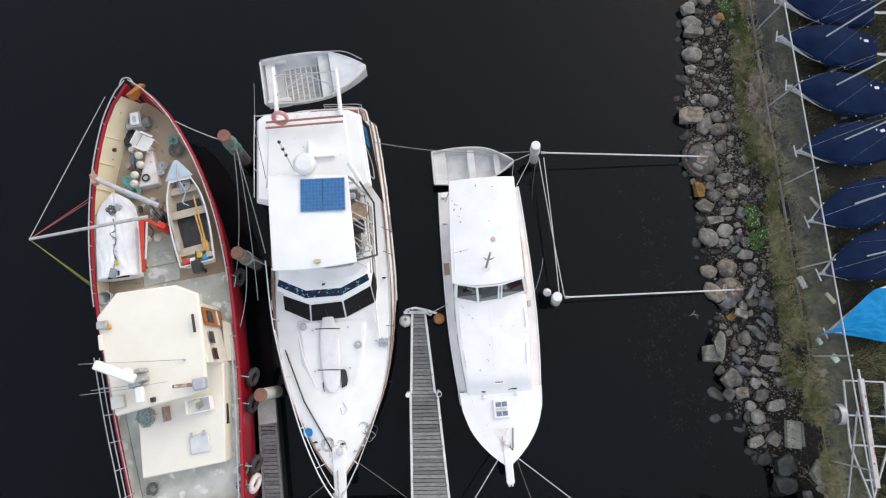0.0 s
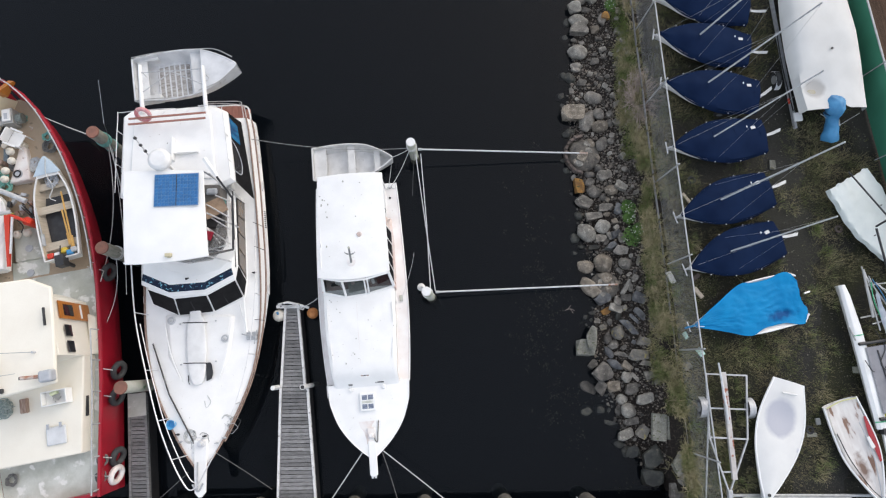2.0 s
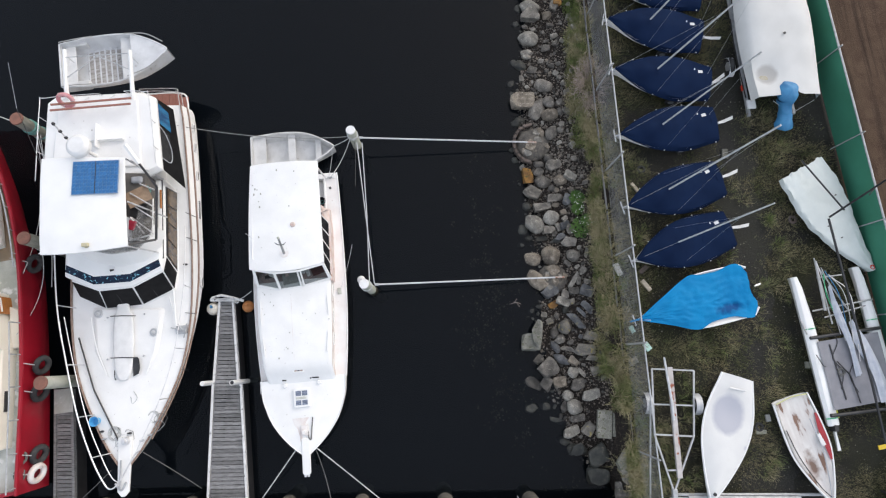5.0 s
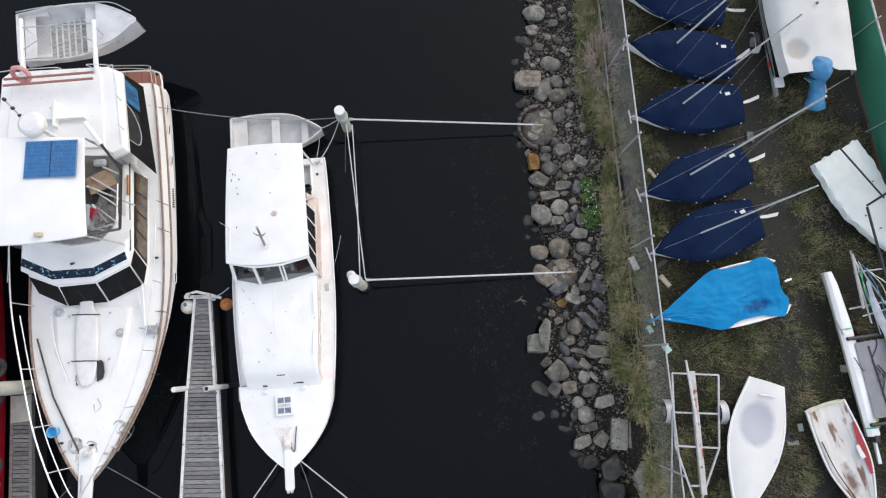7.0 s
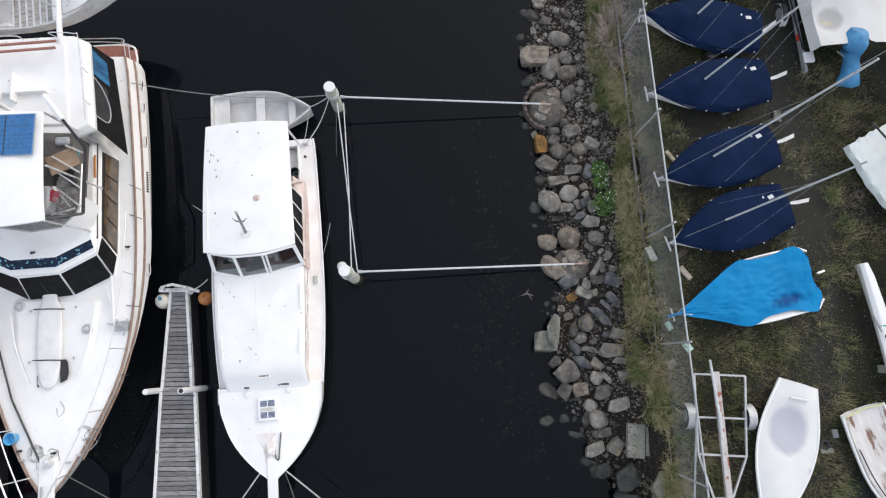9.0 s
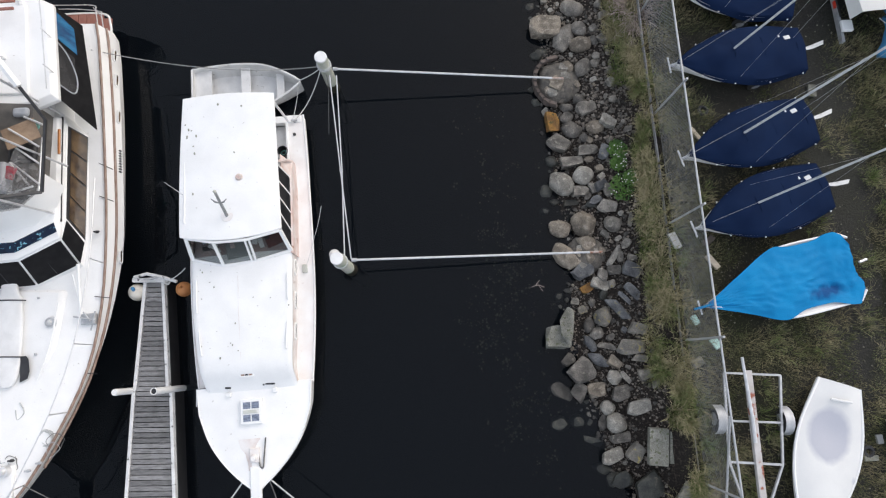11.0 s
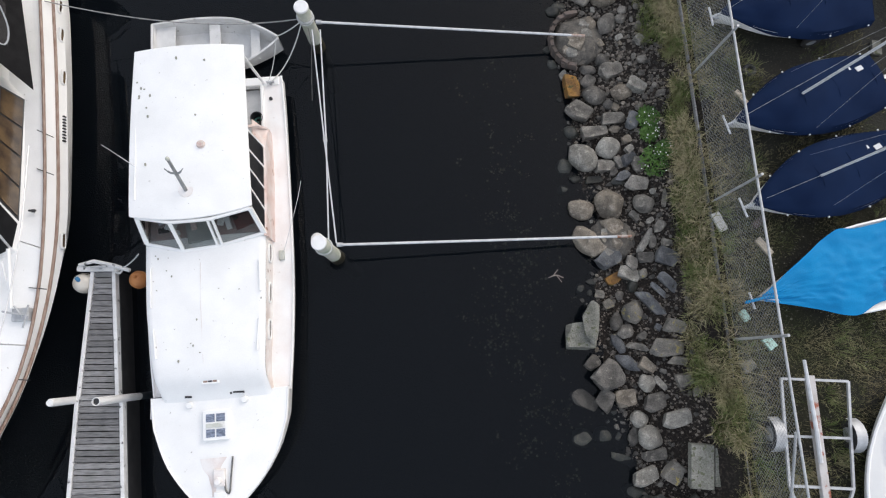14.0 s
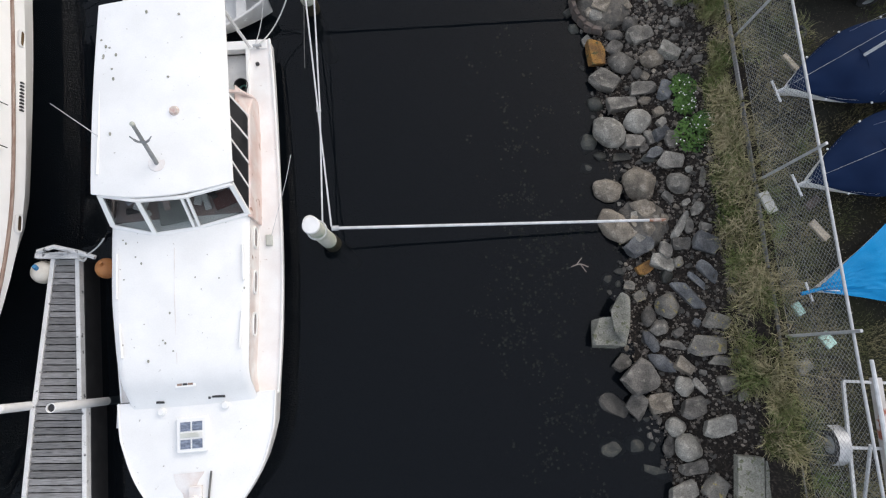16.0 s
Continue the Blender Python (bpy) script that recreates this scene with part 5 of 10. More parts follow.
    for u in (0.55, 0.75, 0.98):
        part("mast_lamp", ball(0.055, Matrix.Translation(Vector(aer[0]).lerp(Vector(aer[1]), u)), 1), BLACK, ae)
    ant = part("whip_aerial", tube([p3(-4.37, 5.36, 4.5), p3(-4.27, 6.28, 5.14)], [0.007, 0.005], 5), GREY_PLASTIC, boat)
    part("aerial_base", tube([p3(-4.3, 4.3, 3.5), p3(-4.37, 5.36, 4.5)], [0.009, 0.007], 5), BLACK, ant, "black lower half of the aerial")
    # davits over the stern
    for x in (-4.37, -2.5):
        d = part("davit", tube([p3(x + 0.06, 6.5, 2.62), p3(x + 0.05, 6.75, 2.72), p3(x - 0.1, 7.95, 2.78)], [0.07, 0.065, 0.055], 8), GELCOAT, boat, "white davit arm")
        part("fall", tube([p3(x - 0.08, 7.8, 2.75), p3(x - 0.08, 7.8, 2.3)], 0.012, 4), ROPE, d)
    part("davit_stay", tube([p3(-4.4, 7.7, 2.8), p3(-2.6, 7.85, 2.8)], 0.018, 5), GALV, boat)
    part("davit_stay", tube([p3(-4.3, 7.1, 2.76), p3(-3.5, 7.75, 2.8), p3(-2.55, 7.35, 2.78)], 0.018, 5), GALV, boat)
    # aft cockpit screens
    quad = [Vector(p3(-1.99, 6.68, 2.42)), Vector(p3(-1.58, 4.5, 2.42)), Vector(p3(-1.22, 4.15, 1.5)), Vector(p3(-1.7, 6.6, 1.7))]
    nrm = (quad[1] - quad[0]).cross(quad[3] - quad[0])
    flip = 1 if nrm.z > 0 else -1
    part("mesh_screen", pane(quad[::flip], 0.01), BLACK_COVER, boat, "black mesh cockpit screen")

    def on_screen(u, v, up=0.012):
        return quad[0].lerp(quad[1], u).lerp(quad[3].lerp(quad[2], u), v) + Vector((0, 0, up))

    # the glass's bluish reflection is put into its base colour
    part("blue_window", pane([on_screen(0.04, 0.1), on_screen(0.34, 0.1), on_screen(0.36, 0.7), on_screen(0.1, 0.7)][::flip], 0.006), mat("blue_window", (0.01, 0.06, 0.16), (0.02, 0.16, 0.33), 2.5, 0.1, bump=0.0, grain=0.3, coat=0.4, stretch=(1, 3, 1)), boat, "cockpit window with a bluish reflection painted in")
    part("dark_window", pane([on_screen(0.38, 0.05), on_screen(0.85, 0.05), on_screen(0.8, 0.55), on_screen(0.42, 0.6)][::flip], 0.006), GLASS_DARK, boat, "smoked cockpit window")
    part("window_frame", tube(smooth([on_screen(0.36, 0.02, 0.03), on_screen(0.44, 0.4, 0.03), on_screen(0.62, 0.62, 0.03), on_screen(0.8, 0.5, 0.03), on_screen(0.84, 0.1, 0.03)]), 0.016, 5), GREY_PLASTIC, boat)
    quad = [Vector(p3(-4.95, 6.3, 2.42)), Vector(p3(-4.85, 4.1, 2.42)), Vector(p3(-4.48, 3.6, 1.42)), Vector(p3(-4.53, 6.2, 1.42))]
    part("mesh_screen", pane(quad[::-1], 0.01), BLACK_COVER, boat, "black mesh cockpit screen")
    upper = set(boat.children)
    for a, b in (((-1.12, 0.45), (-0.8, 0.42)), ((-1.2, -1.2), (-0.9, -1.22)), ((-1.38, 3.54), (-1.02, 3.38)), ((-1.25, 2.74), (-0.93, 2.62))):
        part("deck_seam", tube([p3(*a, 1.54), p3(*b, 1.53)], 0.012, 4), BLACK, boat)
    part("deck_pole", tube([p3(-1.44, 1.14, 1.75), p3(-1.32, 0.06, 1.65)], 0.035, 6), GELCOAT, boat, "white pole lying on the side deck")
    part("deck_pole", tube([p3(-1.55, 0.9, 1.72), p3(-1.3, 0.05, 1.62)], 0.018, 6), GELCOAT, boat)
    for a, b in (((-1.45, 0.0), (-0.98, -0.08)), ((-1.25, 0.1), (-1.1, -0.1)), ((-1.0, 0.12), (-1.06, -0.3))):
        part("deck_bracket", tube([p3(*a, 1.68), p3(*b, 1.66)], 0.018, 5), GALV, boat)
    for k, (x, y, r) in enumerate(((-2.5, -3.15, 0.2), (-2.35, -3.0, 0.15), (-2.55, -3.35, 0.14), (-1.5, -2.62, 0.17), (-1.55, -2.75, 0.13), (-2.75, -2.9, 0.12))):
        q = p3(x, y, 0)
        part("loose_rope", tube(smooth([(q[0] + r * math.cos(a) * (1 + 0.3 * math.sin(3 * a + k)), q[1] + r * math.sin(a) * (1 + 0.25 * math.cos(2 * a + k)), 1.74 + 0.015 * math.sin(4 * a)) for a in np.linspace(0.3 * k, 0.3 * k + 5.6, 9)], 3), 0.007, 4), ROPE_DARK if k % 2 else GALV, boat)
    # foredeck: raised trunk, lashed board, vents, boat hook, bucket, pulpit
    tr0, tr1 = plan((-3.9, 0.6), (-3.72, -0.7), (-3.2, -1.75), (-2.6, -2.05), (-1.96, -1.68), (-1.7, -0.7), (-1.62, 0.6)), plan((-3.76, 0.6), (-3.58, -0.64), (-3.1, -1.6), (-2.58, -1.85), (-2.06, -1.52), (-1.84, -0.64), (-1.78, 0.6))
    part("foredeck_trunk", loft([[(x, y, 1.45) for x, y in tr0], [(x, y, 1.62) for x, y in tr1]]), ROOF_PAINT, boat, bevel=0.08)
    for k, (x, y) in enumerate(((-3.6, 0.42), (-1.95, -0.12))):
        q = p3(x, y, 0)
        vt = part("deck_vent", disc(0.13, 0.115, 1.62, 1.66, 20, Matrix.Translation((q[0], q[1], 0))), PALE_ALLOY, boat)
        part("vent_ring", ring(0.085, 0.014, 18, 6, Matrix.Translation((q[0], q[1], 1.665))), GALV, vt)
        part("vent_cap", disc(0.05, 0.03, 1.66, 1.69, 14, Matrix.Translation((q[0], q[1], 0))), DINGHY_WHITE, vt)
    for x0, x1 in ((-3.76, -3.14), (-1.78, -2.03)):
        part("grab_rail", tube(smooth([p3(x0, 0.3, 1.72), p3((x0 + x1) / 2 + (0.05 if x0 > -2 else -0.05), -0.6, 1.72), p3(x1, -1.35, 1.72)]), 0.016, 5), GELCOAT, boat)
    q = p3(-1.18, -0.05, 0)
    part("rod_holder", merge(box(q[0] - 0.16, q[0] + 0.14, q[1] - 0.12, q[1] + 0.12, 1.4, 1.62)), GALV, boat, "grey deck fitting on the side deck", bevel=0.015)
    part("boat_hook", tube([p3(-4.12, -0.27, 1.58), p3(-3.49, -1.76, 1.66), p3(-2.54, -3.26, 1.78)], 0.022, 6), BLACK, boat, "black pole lying along the foredeck")
    part("rail", tube(smooth([p3(-4.62, 2.3, 1.95), p3(-4.33, 0.5, 1.95), p3(-3.9, -1.05, 1.95), p3(-3.42, -2.45, 2.0), p3(-2.95, -3.5, 2.0), p3(-2.58, -4.1, 2.02), p3(-2.36, -4.3, 2.02), p3(-2.14, -4.1, 2.02), p3(-1.8, -3.4, 2.0)], 5), 0.02, 6), STEEL, boat, "bright bow rail")
    part("rail", tube(smooth([p3(-4.35, 0.3, 1.55), p3(-3.92, -1.1, 1.55), p3(-3.4, -2.5, 1.6), p3(-2.9, -3.5, 1.62), p3(-2.55, -4.05, 1.65), p3(-2.36, -4.2, 1.65)], 5), 0.014, 6), STEEL, boat)
    part("rail", tube(smooth([p3(-1.1, 3.0, 1.6), p3(-0.98, 1.2, 1.7), p3(-1.05, -0.6, 1.8), p3(-1.3, -2.0, 1.95), p3(-1.8, -3.4, 2.0)], 5), 0.012, 6), STEEL, boat)
    for x, y, h in ((-4.35, 0.6, 1.95), (-3.9, -1.05, 1.95), (-3.42, -2.45, 2.0), (-2.95, -3.5, 2.0), (-0.98, 1.2, 1.7), (-1.05, -0.6, 1.8), (-1.3, -2.0, 1.95), (-1.8, -3.4, 2.0)):
        q = p3(x, y, 0)
        w = between(beam, q[1])
        part("stanchion", tube([(math.copysign(min(abs(q[0]), w - 0.03), q[0]), q[1], between(sheer, q[1])), (q[0], q[1], h)], 0.014, 5), STEEL, boat)
    part("bow_platform", loft([[(-0.2, L - 0.9, 1.72), (0.2, L - 0.9, 1.72), (0.2, L - 0.9, 1.8), (-0.2, L - 0.9, 1.8)], [(-0.16, L + 0.55, 1.78), (0.16, L + 0.55, 1.78), (0.16, L + 0.55, 1.86), (-0.16, L + 0.55, 1.86)], [(-0.05, L + 0.68, 1.78), (0.05, L + 0.68, 1.78), (0.05, L + 0.68, 1.86), (-0.05, L + 0.68, 1.86)]]), GELCOAT, boat, bevel=0.02)
    part("anchor", merge(tube([(0.05, L - 0.3, 1.9), (0.05, L + 0.45, 1.92)], 0.025, 6), tube(smooth([(-0.1, L + 0.3, 1.9), (0.05, L + 0.5, 1.86), (0.2, L + 0.3, 1.9)]), 0.03, 6)), GALV, boat)
    q = p3(-2.38, -3.15, 0)
    part("windlass", merge(disc(0.13, 0.1, 1.72, 1.92, 14, Matrix.Translation((q[0], q[1], 0))), disc(0.07, 0.05, 1.92, 2.0, 12, Matrix.Translation((q[0], q[1], 0)))), STEEL, boat)
    for x, y, mm in ((-2.32, -2.95, BLACK), (-1.95, -3.15, GALV), (-1.75, -3.0, GALV), (-3.1, -2.9, BLACK), (-3.0, -3.1, GALV), (-1.2, 1.9, BLACK)):
        q = p3(x, y, 0)
        z = between(sheer, q[1]) + 0.08 + 0.47
        part("cleat", merge(box(q[0] - 0.065, q[0] + 0.065, q[1] - 0.018, q[1] + 0.018, z, z + 0.05), box(q[0] - 0.03, q[0] + 0.03, q[1] - 0.03, q[1] + 0.03, z - 0.03, z + 0.02)), mm, boat, bevel=0.01)
    part("loose_rope", coil(*p3(-2.75, -2.95, 1.8)[:2], 1.72, 0.24, 4, 0.012, seed=3), ROPE, boat, "tangle of white deck rope")
    part("loose_rope", coil(*p3(-1.75, -2.5, 1.8)[:2], 1.66, 0.2, 3, 0.012, seed=5), ROPE, boat)
    q = p3(-2.35, -1.9, 0)
    part("loose_rope", tube(smooth([(q[0], q[1] - 0.1, 1.68), (q[0] - 0.1, q[1] + 0.1, 1.68), (q[0] + 0.03, q[1] + 0.25, 1.68), (q[0] + 0.08, q[1] + 0.05, 1.68)]), 0.012, 5), ROPE, boat)
    q = p3(-2.85, 1.6, 2.0)
    part("horn", tube([(q[0], q[1], 2.0), (q[0] + 0.09, q[1] + 0.02, 2.02)], [0.02, 0.035], 8), BLACK, boat)
    # the low foredeck gear stands on the deck itself
    for ob in boat.children:
        if ob not in upper and ob.name.split(".")[0] not in ("rail", "stanchion", "horn"):
            ob.location.z -= 0.47
    return boat


flybridge_cruiser()


def paddle_board():
    """The long white board lashed to the cruiser's foredeck, its nose up against the windscreen."""
    m = frame_of((-2.88, 0.8), (-2.66, -1.5))
    m.translation.z = 1.16
    th = thing("paddle_board", "white paddle board lashed to the cruiser foredeck with black straps", "board", m)
    rows = []
    for y, w in ((0, 0.07), (0.04, 0.13), (0.12, 0.17), (0.26, 0.185), (0.36, 0.22), (0.42, 0.27), (0.9, 0.30), (1.4, 0.30), (1.8, 0.27), (2.1, 0.22), (2.26, 0.15), (2.3, 0.08)):
        rows.append([(w * math.copysign(abs(math.cos(a)) ** 0.6, math.cos(a)), y, 0.055 + 0.05 * math.copysign(abs(math.sin(a)) ** 0.6, math.sin(a)) + 0.06 * max(0, 0.4 - y)) for a in (2 * math.pi * k / 16 for k in range(16))])
    part("board", loft(rows), WHITE_PLASTIC, th, angle=70)
    for y, a, b in ((0.45, 0.4, -0.33), (1.66, 0.4, -0.3)):
        part("strap", tube([(a, y - 0.03, 0.03), (a * 0.8, y - 0.02, 0.108), (0, y, 0.115), (b * 0.9, y + 0.03, 0.108), (b, y + 0.03, 0.04)], 0.014, 5), BLACK, th)
        for x in (a + 0.08, b - 0.25):
            part("eye_bolt", ball(0.03, Matrix.Translation((x, y, 0.02)), 1), GALV, th)
    # flat black strips along both edges of the board's lower end
    part("dark_cover", loft([[(-0.27, y, z), (-0.27 - w, y, z)] for y, w, z in ((1.68, 0.12, 0.075), (1.75, 0.17, 0.07), (2.0, 0.2, 0.07), (2.16, 0.16, 0.07), (2.22, 0.02, 0.075))], False), BLACK, th, "flat black strip beside the board")
    part("dark_cover", loft([[(0.24, y, 0.08), (0.24 + w, y, 0.05)] for y, w in ((2.0, 0.04), (2.15, 0.04), (2.27, -0.03))], False), BLACK, th)


paddle_board()


# ---- tenders afloat and on davits ----
def tender(name, label, m, length, beam, depth, material, floor, thwarts, bars=0, foredeck=0.0, z=0.0, seat=None):
    """An open boat with thickness, thwarts and floor."""
    th = thing(name, label, "dinghy", m)
    tb = curve_table([(0, beam * 0.44), (length * 0.35, beam * 0.5), (length * 0.65, beam * 0.44), (length * 0.87, beam * 0.22), (length, 0.03)], 6)
    ts = curve_table([(0, z + depth), (length * 0.5, z + depth), (length, z + depth * 1.2)], 6)

    def rows(cut, lift, wall):
        out = []
        for i in range(19):
            y = cut + (length - cut * 1.6) * (1 - (1 - i / 18) ** 1.3)
            w, h = max(between(tb, y) - cut, 0.012), between(ts, y)
            half = [(w, y, h), (w * 0.93, y, z + depth * 0.5), (w * 0.78, y, z + lift), (0, y, z + lift - 0.03)]
            out.append(half + [(-a, b, c) for a, b, c in half[-2::-1]])
        return out

    outer = rows(0, 0.03, 0)
    bm = loft(outer, False)
    bm.faces.new([bm.verts.new(p) for p in outer[0]])
    part("hull", bm, material, th)
    inner = rows(0.035, 0.09, 1)
    bm = loft(inner, False)
    bm.faces.new([bm.verts.new(p) for p in inner[0]])
    part("inner_skin", bm, floor, th)
    line = [(between(tb, y) - 0.015, y, between(ts, y)) for y in np.linspace(0, length - 0.02, 18)]
    part("gunwale", tube([(-a, b, c) for a, b, c in line] + line[::-1], 0.028, 6), material, th)
    part("transom_cap", tube([line[0], (-line[0][0], line[0][1], line[0][2])], 0.03, 6), material, th)
    for u, wide in thwarts:
        y = u * length
        w = between(tb, y) - 0.04
        part("thwart", box(-w, w, y - wide / 2, y + wide / 2, z + depth * 0.68, z + depth * 0.75), seat or material, th, bevel=0.012)
    for k in range(bars):
        y = length * (0.2 + 0.42 * k / max(bars - 1, 1))
        w = between(tb, y) * 0.8
        part("rib", box(-w, w, y - 0.02, y + 0.02, z + 0.07, z + 0.12), material, th)
    if foredeck:
        y0 = length * (1 - foredeck)
        part("foredeck", loft([[(s * max(between(tb, y) - 0.03, 0.01), y, between(ts, y) + 0.012 + (0.03 if s == 0 else 0)) for s in (-1, -0.5, 0, 0.5, 1)] for y in np.linspace(y0, length - 0.03, 8)], False), material, th)
    return th


davit_boat = tender("aluminium_dinghy", "aluminium dinghy slung under the cruiser's stern davits", frame_of((-4.9, 7.75), (-1.77, 8.29)), 3.18, 1.62, 0.5, PALE_ALLOY, PALE_ALLOY, ((0.08, 0.3), (0.6, 0.34)), 9, 0.34, 1.7, DINGHY_WHITE)
part("floor_grime", loft([[(x, y, 1.802) for x in (-w, w)] for y, w in ((0.6, 0.5), (1.2, 0.55), (1.7, 0.5))], False), GRIME, davit_boat, "grimy floor boards")
for s in (1, -1):
    part("rail", tube(smooth([(s * 0.72, 0.02, 2.28), (s * 0.74, 0.5, 2.3), (s * 0.78, 1.0, 2.26)]), 0.016, 5), ALLOY, davit_boat)
    part("rail", tube(smooth([(s * 0.7, 1.95, 2.3), (s * 0.55, 2.6, 2.38), (s * 0.2, 3.1, 2.4)]), 0.016, 5), ALLOY, davit_boat)
    part("side_locker", box(s * 0.68 - 0.16, s * 0.68 + 0.04, 0.05, 0.75, 1.85, 2.1), DINGHY_WHITE, davit_boat, bevel=0.03)
tender("rowing_dinghy", "grey-white plastic rowing dinghy afloat behind the cruiser", frame_of((0.33, 5.70), (3.0, 5.94)), 2.7, 1.3, 0.42, DINGHY_WHITE, DINGHY_WHITE, ((0.09, 0.42), (0.48, 0.24), (0.8, 0.2)), 0, 0.0, -0.12)

# ---- red lifebuoy and bucket ----
lb = thing("lifebuoy", "faded red lifebuoy hung on the flybridge rail", "lifebuoy", Matrix.Translation((-4.12, 6.28, 3.0)))
part("ring", ring(0.19, 0.06, 20, 8, pose(0, 0, 0, 58)), mat("faded_red_ring", (0.58, 0.2, 0.22), (0.66, 0.4, 0.4), 5.0, 0.5), lb)
for k in range(3):
    a = 2.1 * k
    part("band", ring(0.063, 0.006, 10, 5, pose(0, 0, 0, 58) @ Matrix.Translation((0.19 * math.cos(a), 0.19 * math.sin(a), 0)) @ pose(0, 0, 0, 90, 0, 90 + math.degrees(a) + 90)), ROPE, lb)
bk = thing("bucket", "small light-blue bucket on the cruiser's side deck", "bucket", Matrix.Translation((-3.3, -2.62, 1.2)))
part("pail", loft([[(r * math.cos(2 * math.pi * k / 14), r * math.sin(2 * math.pi * k / 14), z) for k in range(14)] for r, z in ((0.1, 0.0), (0.14, 0.2), (0.125, 0.2), (0.09, 0.05))]), mat("sky_blue_plastic", (0.10, 0.42, 0.72), (0.08, 0.36, 0.64), 5.0, 0.4), bk)
part("handle", tube(smooth([(0.14, 0, 0.2), (0.08, 0.13, 0.2), (-0.08, 0.13, 0.2), (-0.14, 0, 0.2)]), 0.006, 4), STEEL, bk)
bk = thing("black_bucket", "black bucket standing in the cockpit", "bucket", Matrix.Translation((2.7, 4.04, 0.26)))
part("pail", loft([[(r * math.cos(2 * math.pi * k / 16), r * math.sin(2 * math.pi * k / 16), z) for k in range(16)] for r, z in ((0.1, 0.0), (0.13, 0.3), (0.118, 0.3), (0.09, 0.03))]), BLACK, bk)
part("rope_inside", coil(0, 0, 0.12, 0.08, 3, 0.012, seed=9), ROPE_GREEN, bk)


# ---- red fishing boat ----
def fishing_boat():
    stern, bow = (-6.3, -4.75), (-8.78, 7.6)
    m = frame_of(stern, bow)
    inv = m.inverted()
    boat = thing("fishing_boat", "red-hulled fishing boat with cream wheelhouse and cluttered working deck", "boat", m)
    L = (Vector(bow) - Vector(stern)).length
    beam = curve_table([(0, 1.45), (1.48, 1.6), (3.2, 1.77), (5.87, 1.92), (7.4, 1.90), (8.73, 1.76), (10.16, 1.45), (11.49, 0.95), (12.3, 0.4), (L, 0.06)])
    sheer = curve_table([(0, 1.85), (4, 1.75), (8, 1.85), (11, 2.15), (L, 2.45)])
    floor = curve_table([(0, 1.5), (5.5, 1.42), (7.5, 1.22), (10, 1.35), (L, 1.6)])

    def p3(x, y, z):
        q = inv @ Vector((x, y, 0))
        return (q.x, q.y, z)

    def plan(*pts):
        return [p3(x, y, 0)[:2] for x, y in pts]

    part("hull", hull_skin(L, beam, sheer, 0.9, stem=0.9, keel=-0.6, tuck=0.4), RED_HULL, boat, "glossy red hull")
    for y0, y1, mm, lab in ((0.05, 6.6, DECK_GREY, "scuffed pale grey after deck"), (6.6, L - 0.25, DECK_TAN, "worn tan foredeck")):
        part("deck", deck_skin(L, beam, floor, 0.17, 0, 0.04, y0, y1), mm, boat, lab)
    for s in (1, -1):
        for y0, y1, mm in ((0.06, 6.6, DECK_GREY), (6.6, L - 0.3, CREAM_DARK)):
            rows = [[(s * (between(beam, y) - 0.05), y, between(sheer, y) - 0.01), (s * max(between(beam, y) - (0.16 if y < 8 or s > 0 else 0.16 + 0.07 * (y - 8)), 0.02), y, between(floor, y))] for y in np.linspace(y0, y1, 18)]
            part("bulwark", loft(rows, False), mm, boat, "yellowed cream inner bulwark" if mm is CREAM_DARK else "grey inner bulwark")
    part("stern_bulwark", box(-1.42, 1.42, 0.03, 0.12, 1.15, 1.86), RED_HULL, boat, "red inner transom")
    for k in range(4):
        part("name_bar", box(-1.1 + 0.28 * k, -0.9 + 0.28 * k, 0.12, 0.124, 1.55, 1.68), CREAM, boat, "unreadable pale letters as bars")
    for b in rim(L, beam, sheer, 0.055, 0, L - 0.03, -0.02, 0.01):
        part("cap_rail", b, RED_HULL, boat)
    for b in rim(L, beam, sheer, 0.02, 6.2, L - 0.02, -0.03, 0.22):
        part("bow_rail", b, GALV, boat)
    for s in (1, -1):
        for y in np.linspace(6.6, L - 0.4, 9):
            w = between(beam, y)
            part("rail_post", tube([(s * (w - 0.03), y, between(sheer, y)), (s * (w - 0.03), y, between(sheer, y) + 0.22)], 0.014, 5), GALV, boat)
    end_arc = [(s_ * (between(beam, L - 0.05) - 0.03 + 0.1), L - 0.02 + dy_, between(sheer, L) + 0.22) for s_, dy_ in ((-1, -0.12), (-0.5, 0.05), (0.5, 0.05), (1, -0.12))]
    part("bow_rail", tube(smooth(end_arc), 0.02, 6), GALV, boat)
    # side rails of the after deck: three bars on posts outside the port gunwale, two on the other
    for z in (2.05, 2.33, 2.6):
        part("side_rail", tube([(-between(beam, y) + 0.15, y, z) for y in np.linspace(0.1, 4.7, 12)], 0.015, 6), GALV, boat, "grey pipe side rail")
    for y in np.linspace(0.2, 4.6, 7):
        part("rail_post", tube([(-between(beam, y) + 0.1, y, 1.7), (-between(beam, y) + 0.15, y, 2.62)], 0.014, 6), GALV, boat)
    for z in (2.25,):
        part("side_rail", tube([(between(beam, y) - 0.02, y, z) for y in np.linspace(0.1, 4.6, 10)], 0.02, 6), GALV, boat, "grey pipe side rail")
    for y in np.linspace(0.2, 4.6, 6):
        part("rail_post", tube([(between(beam, y) - 0.02, y, 1.7), (between(beam, y) - 0.02, y, 2.25)], 0.018, 6), GALV, boat)
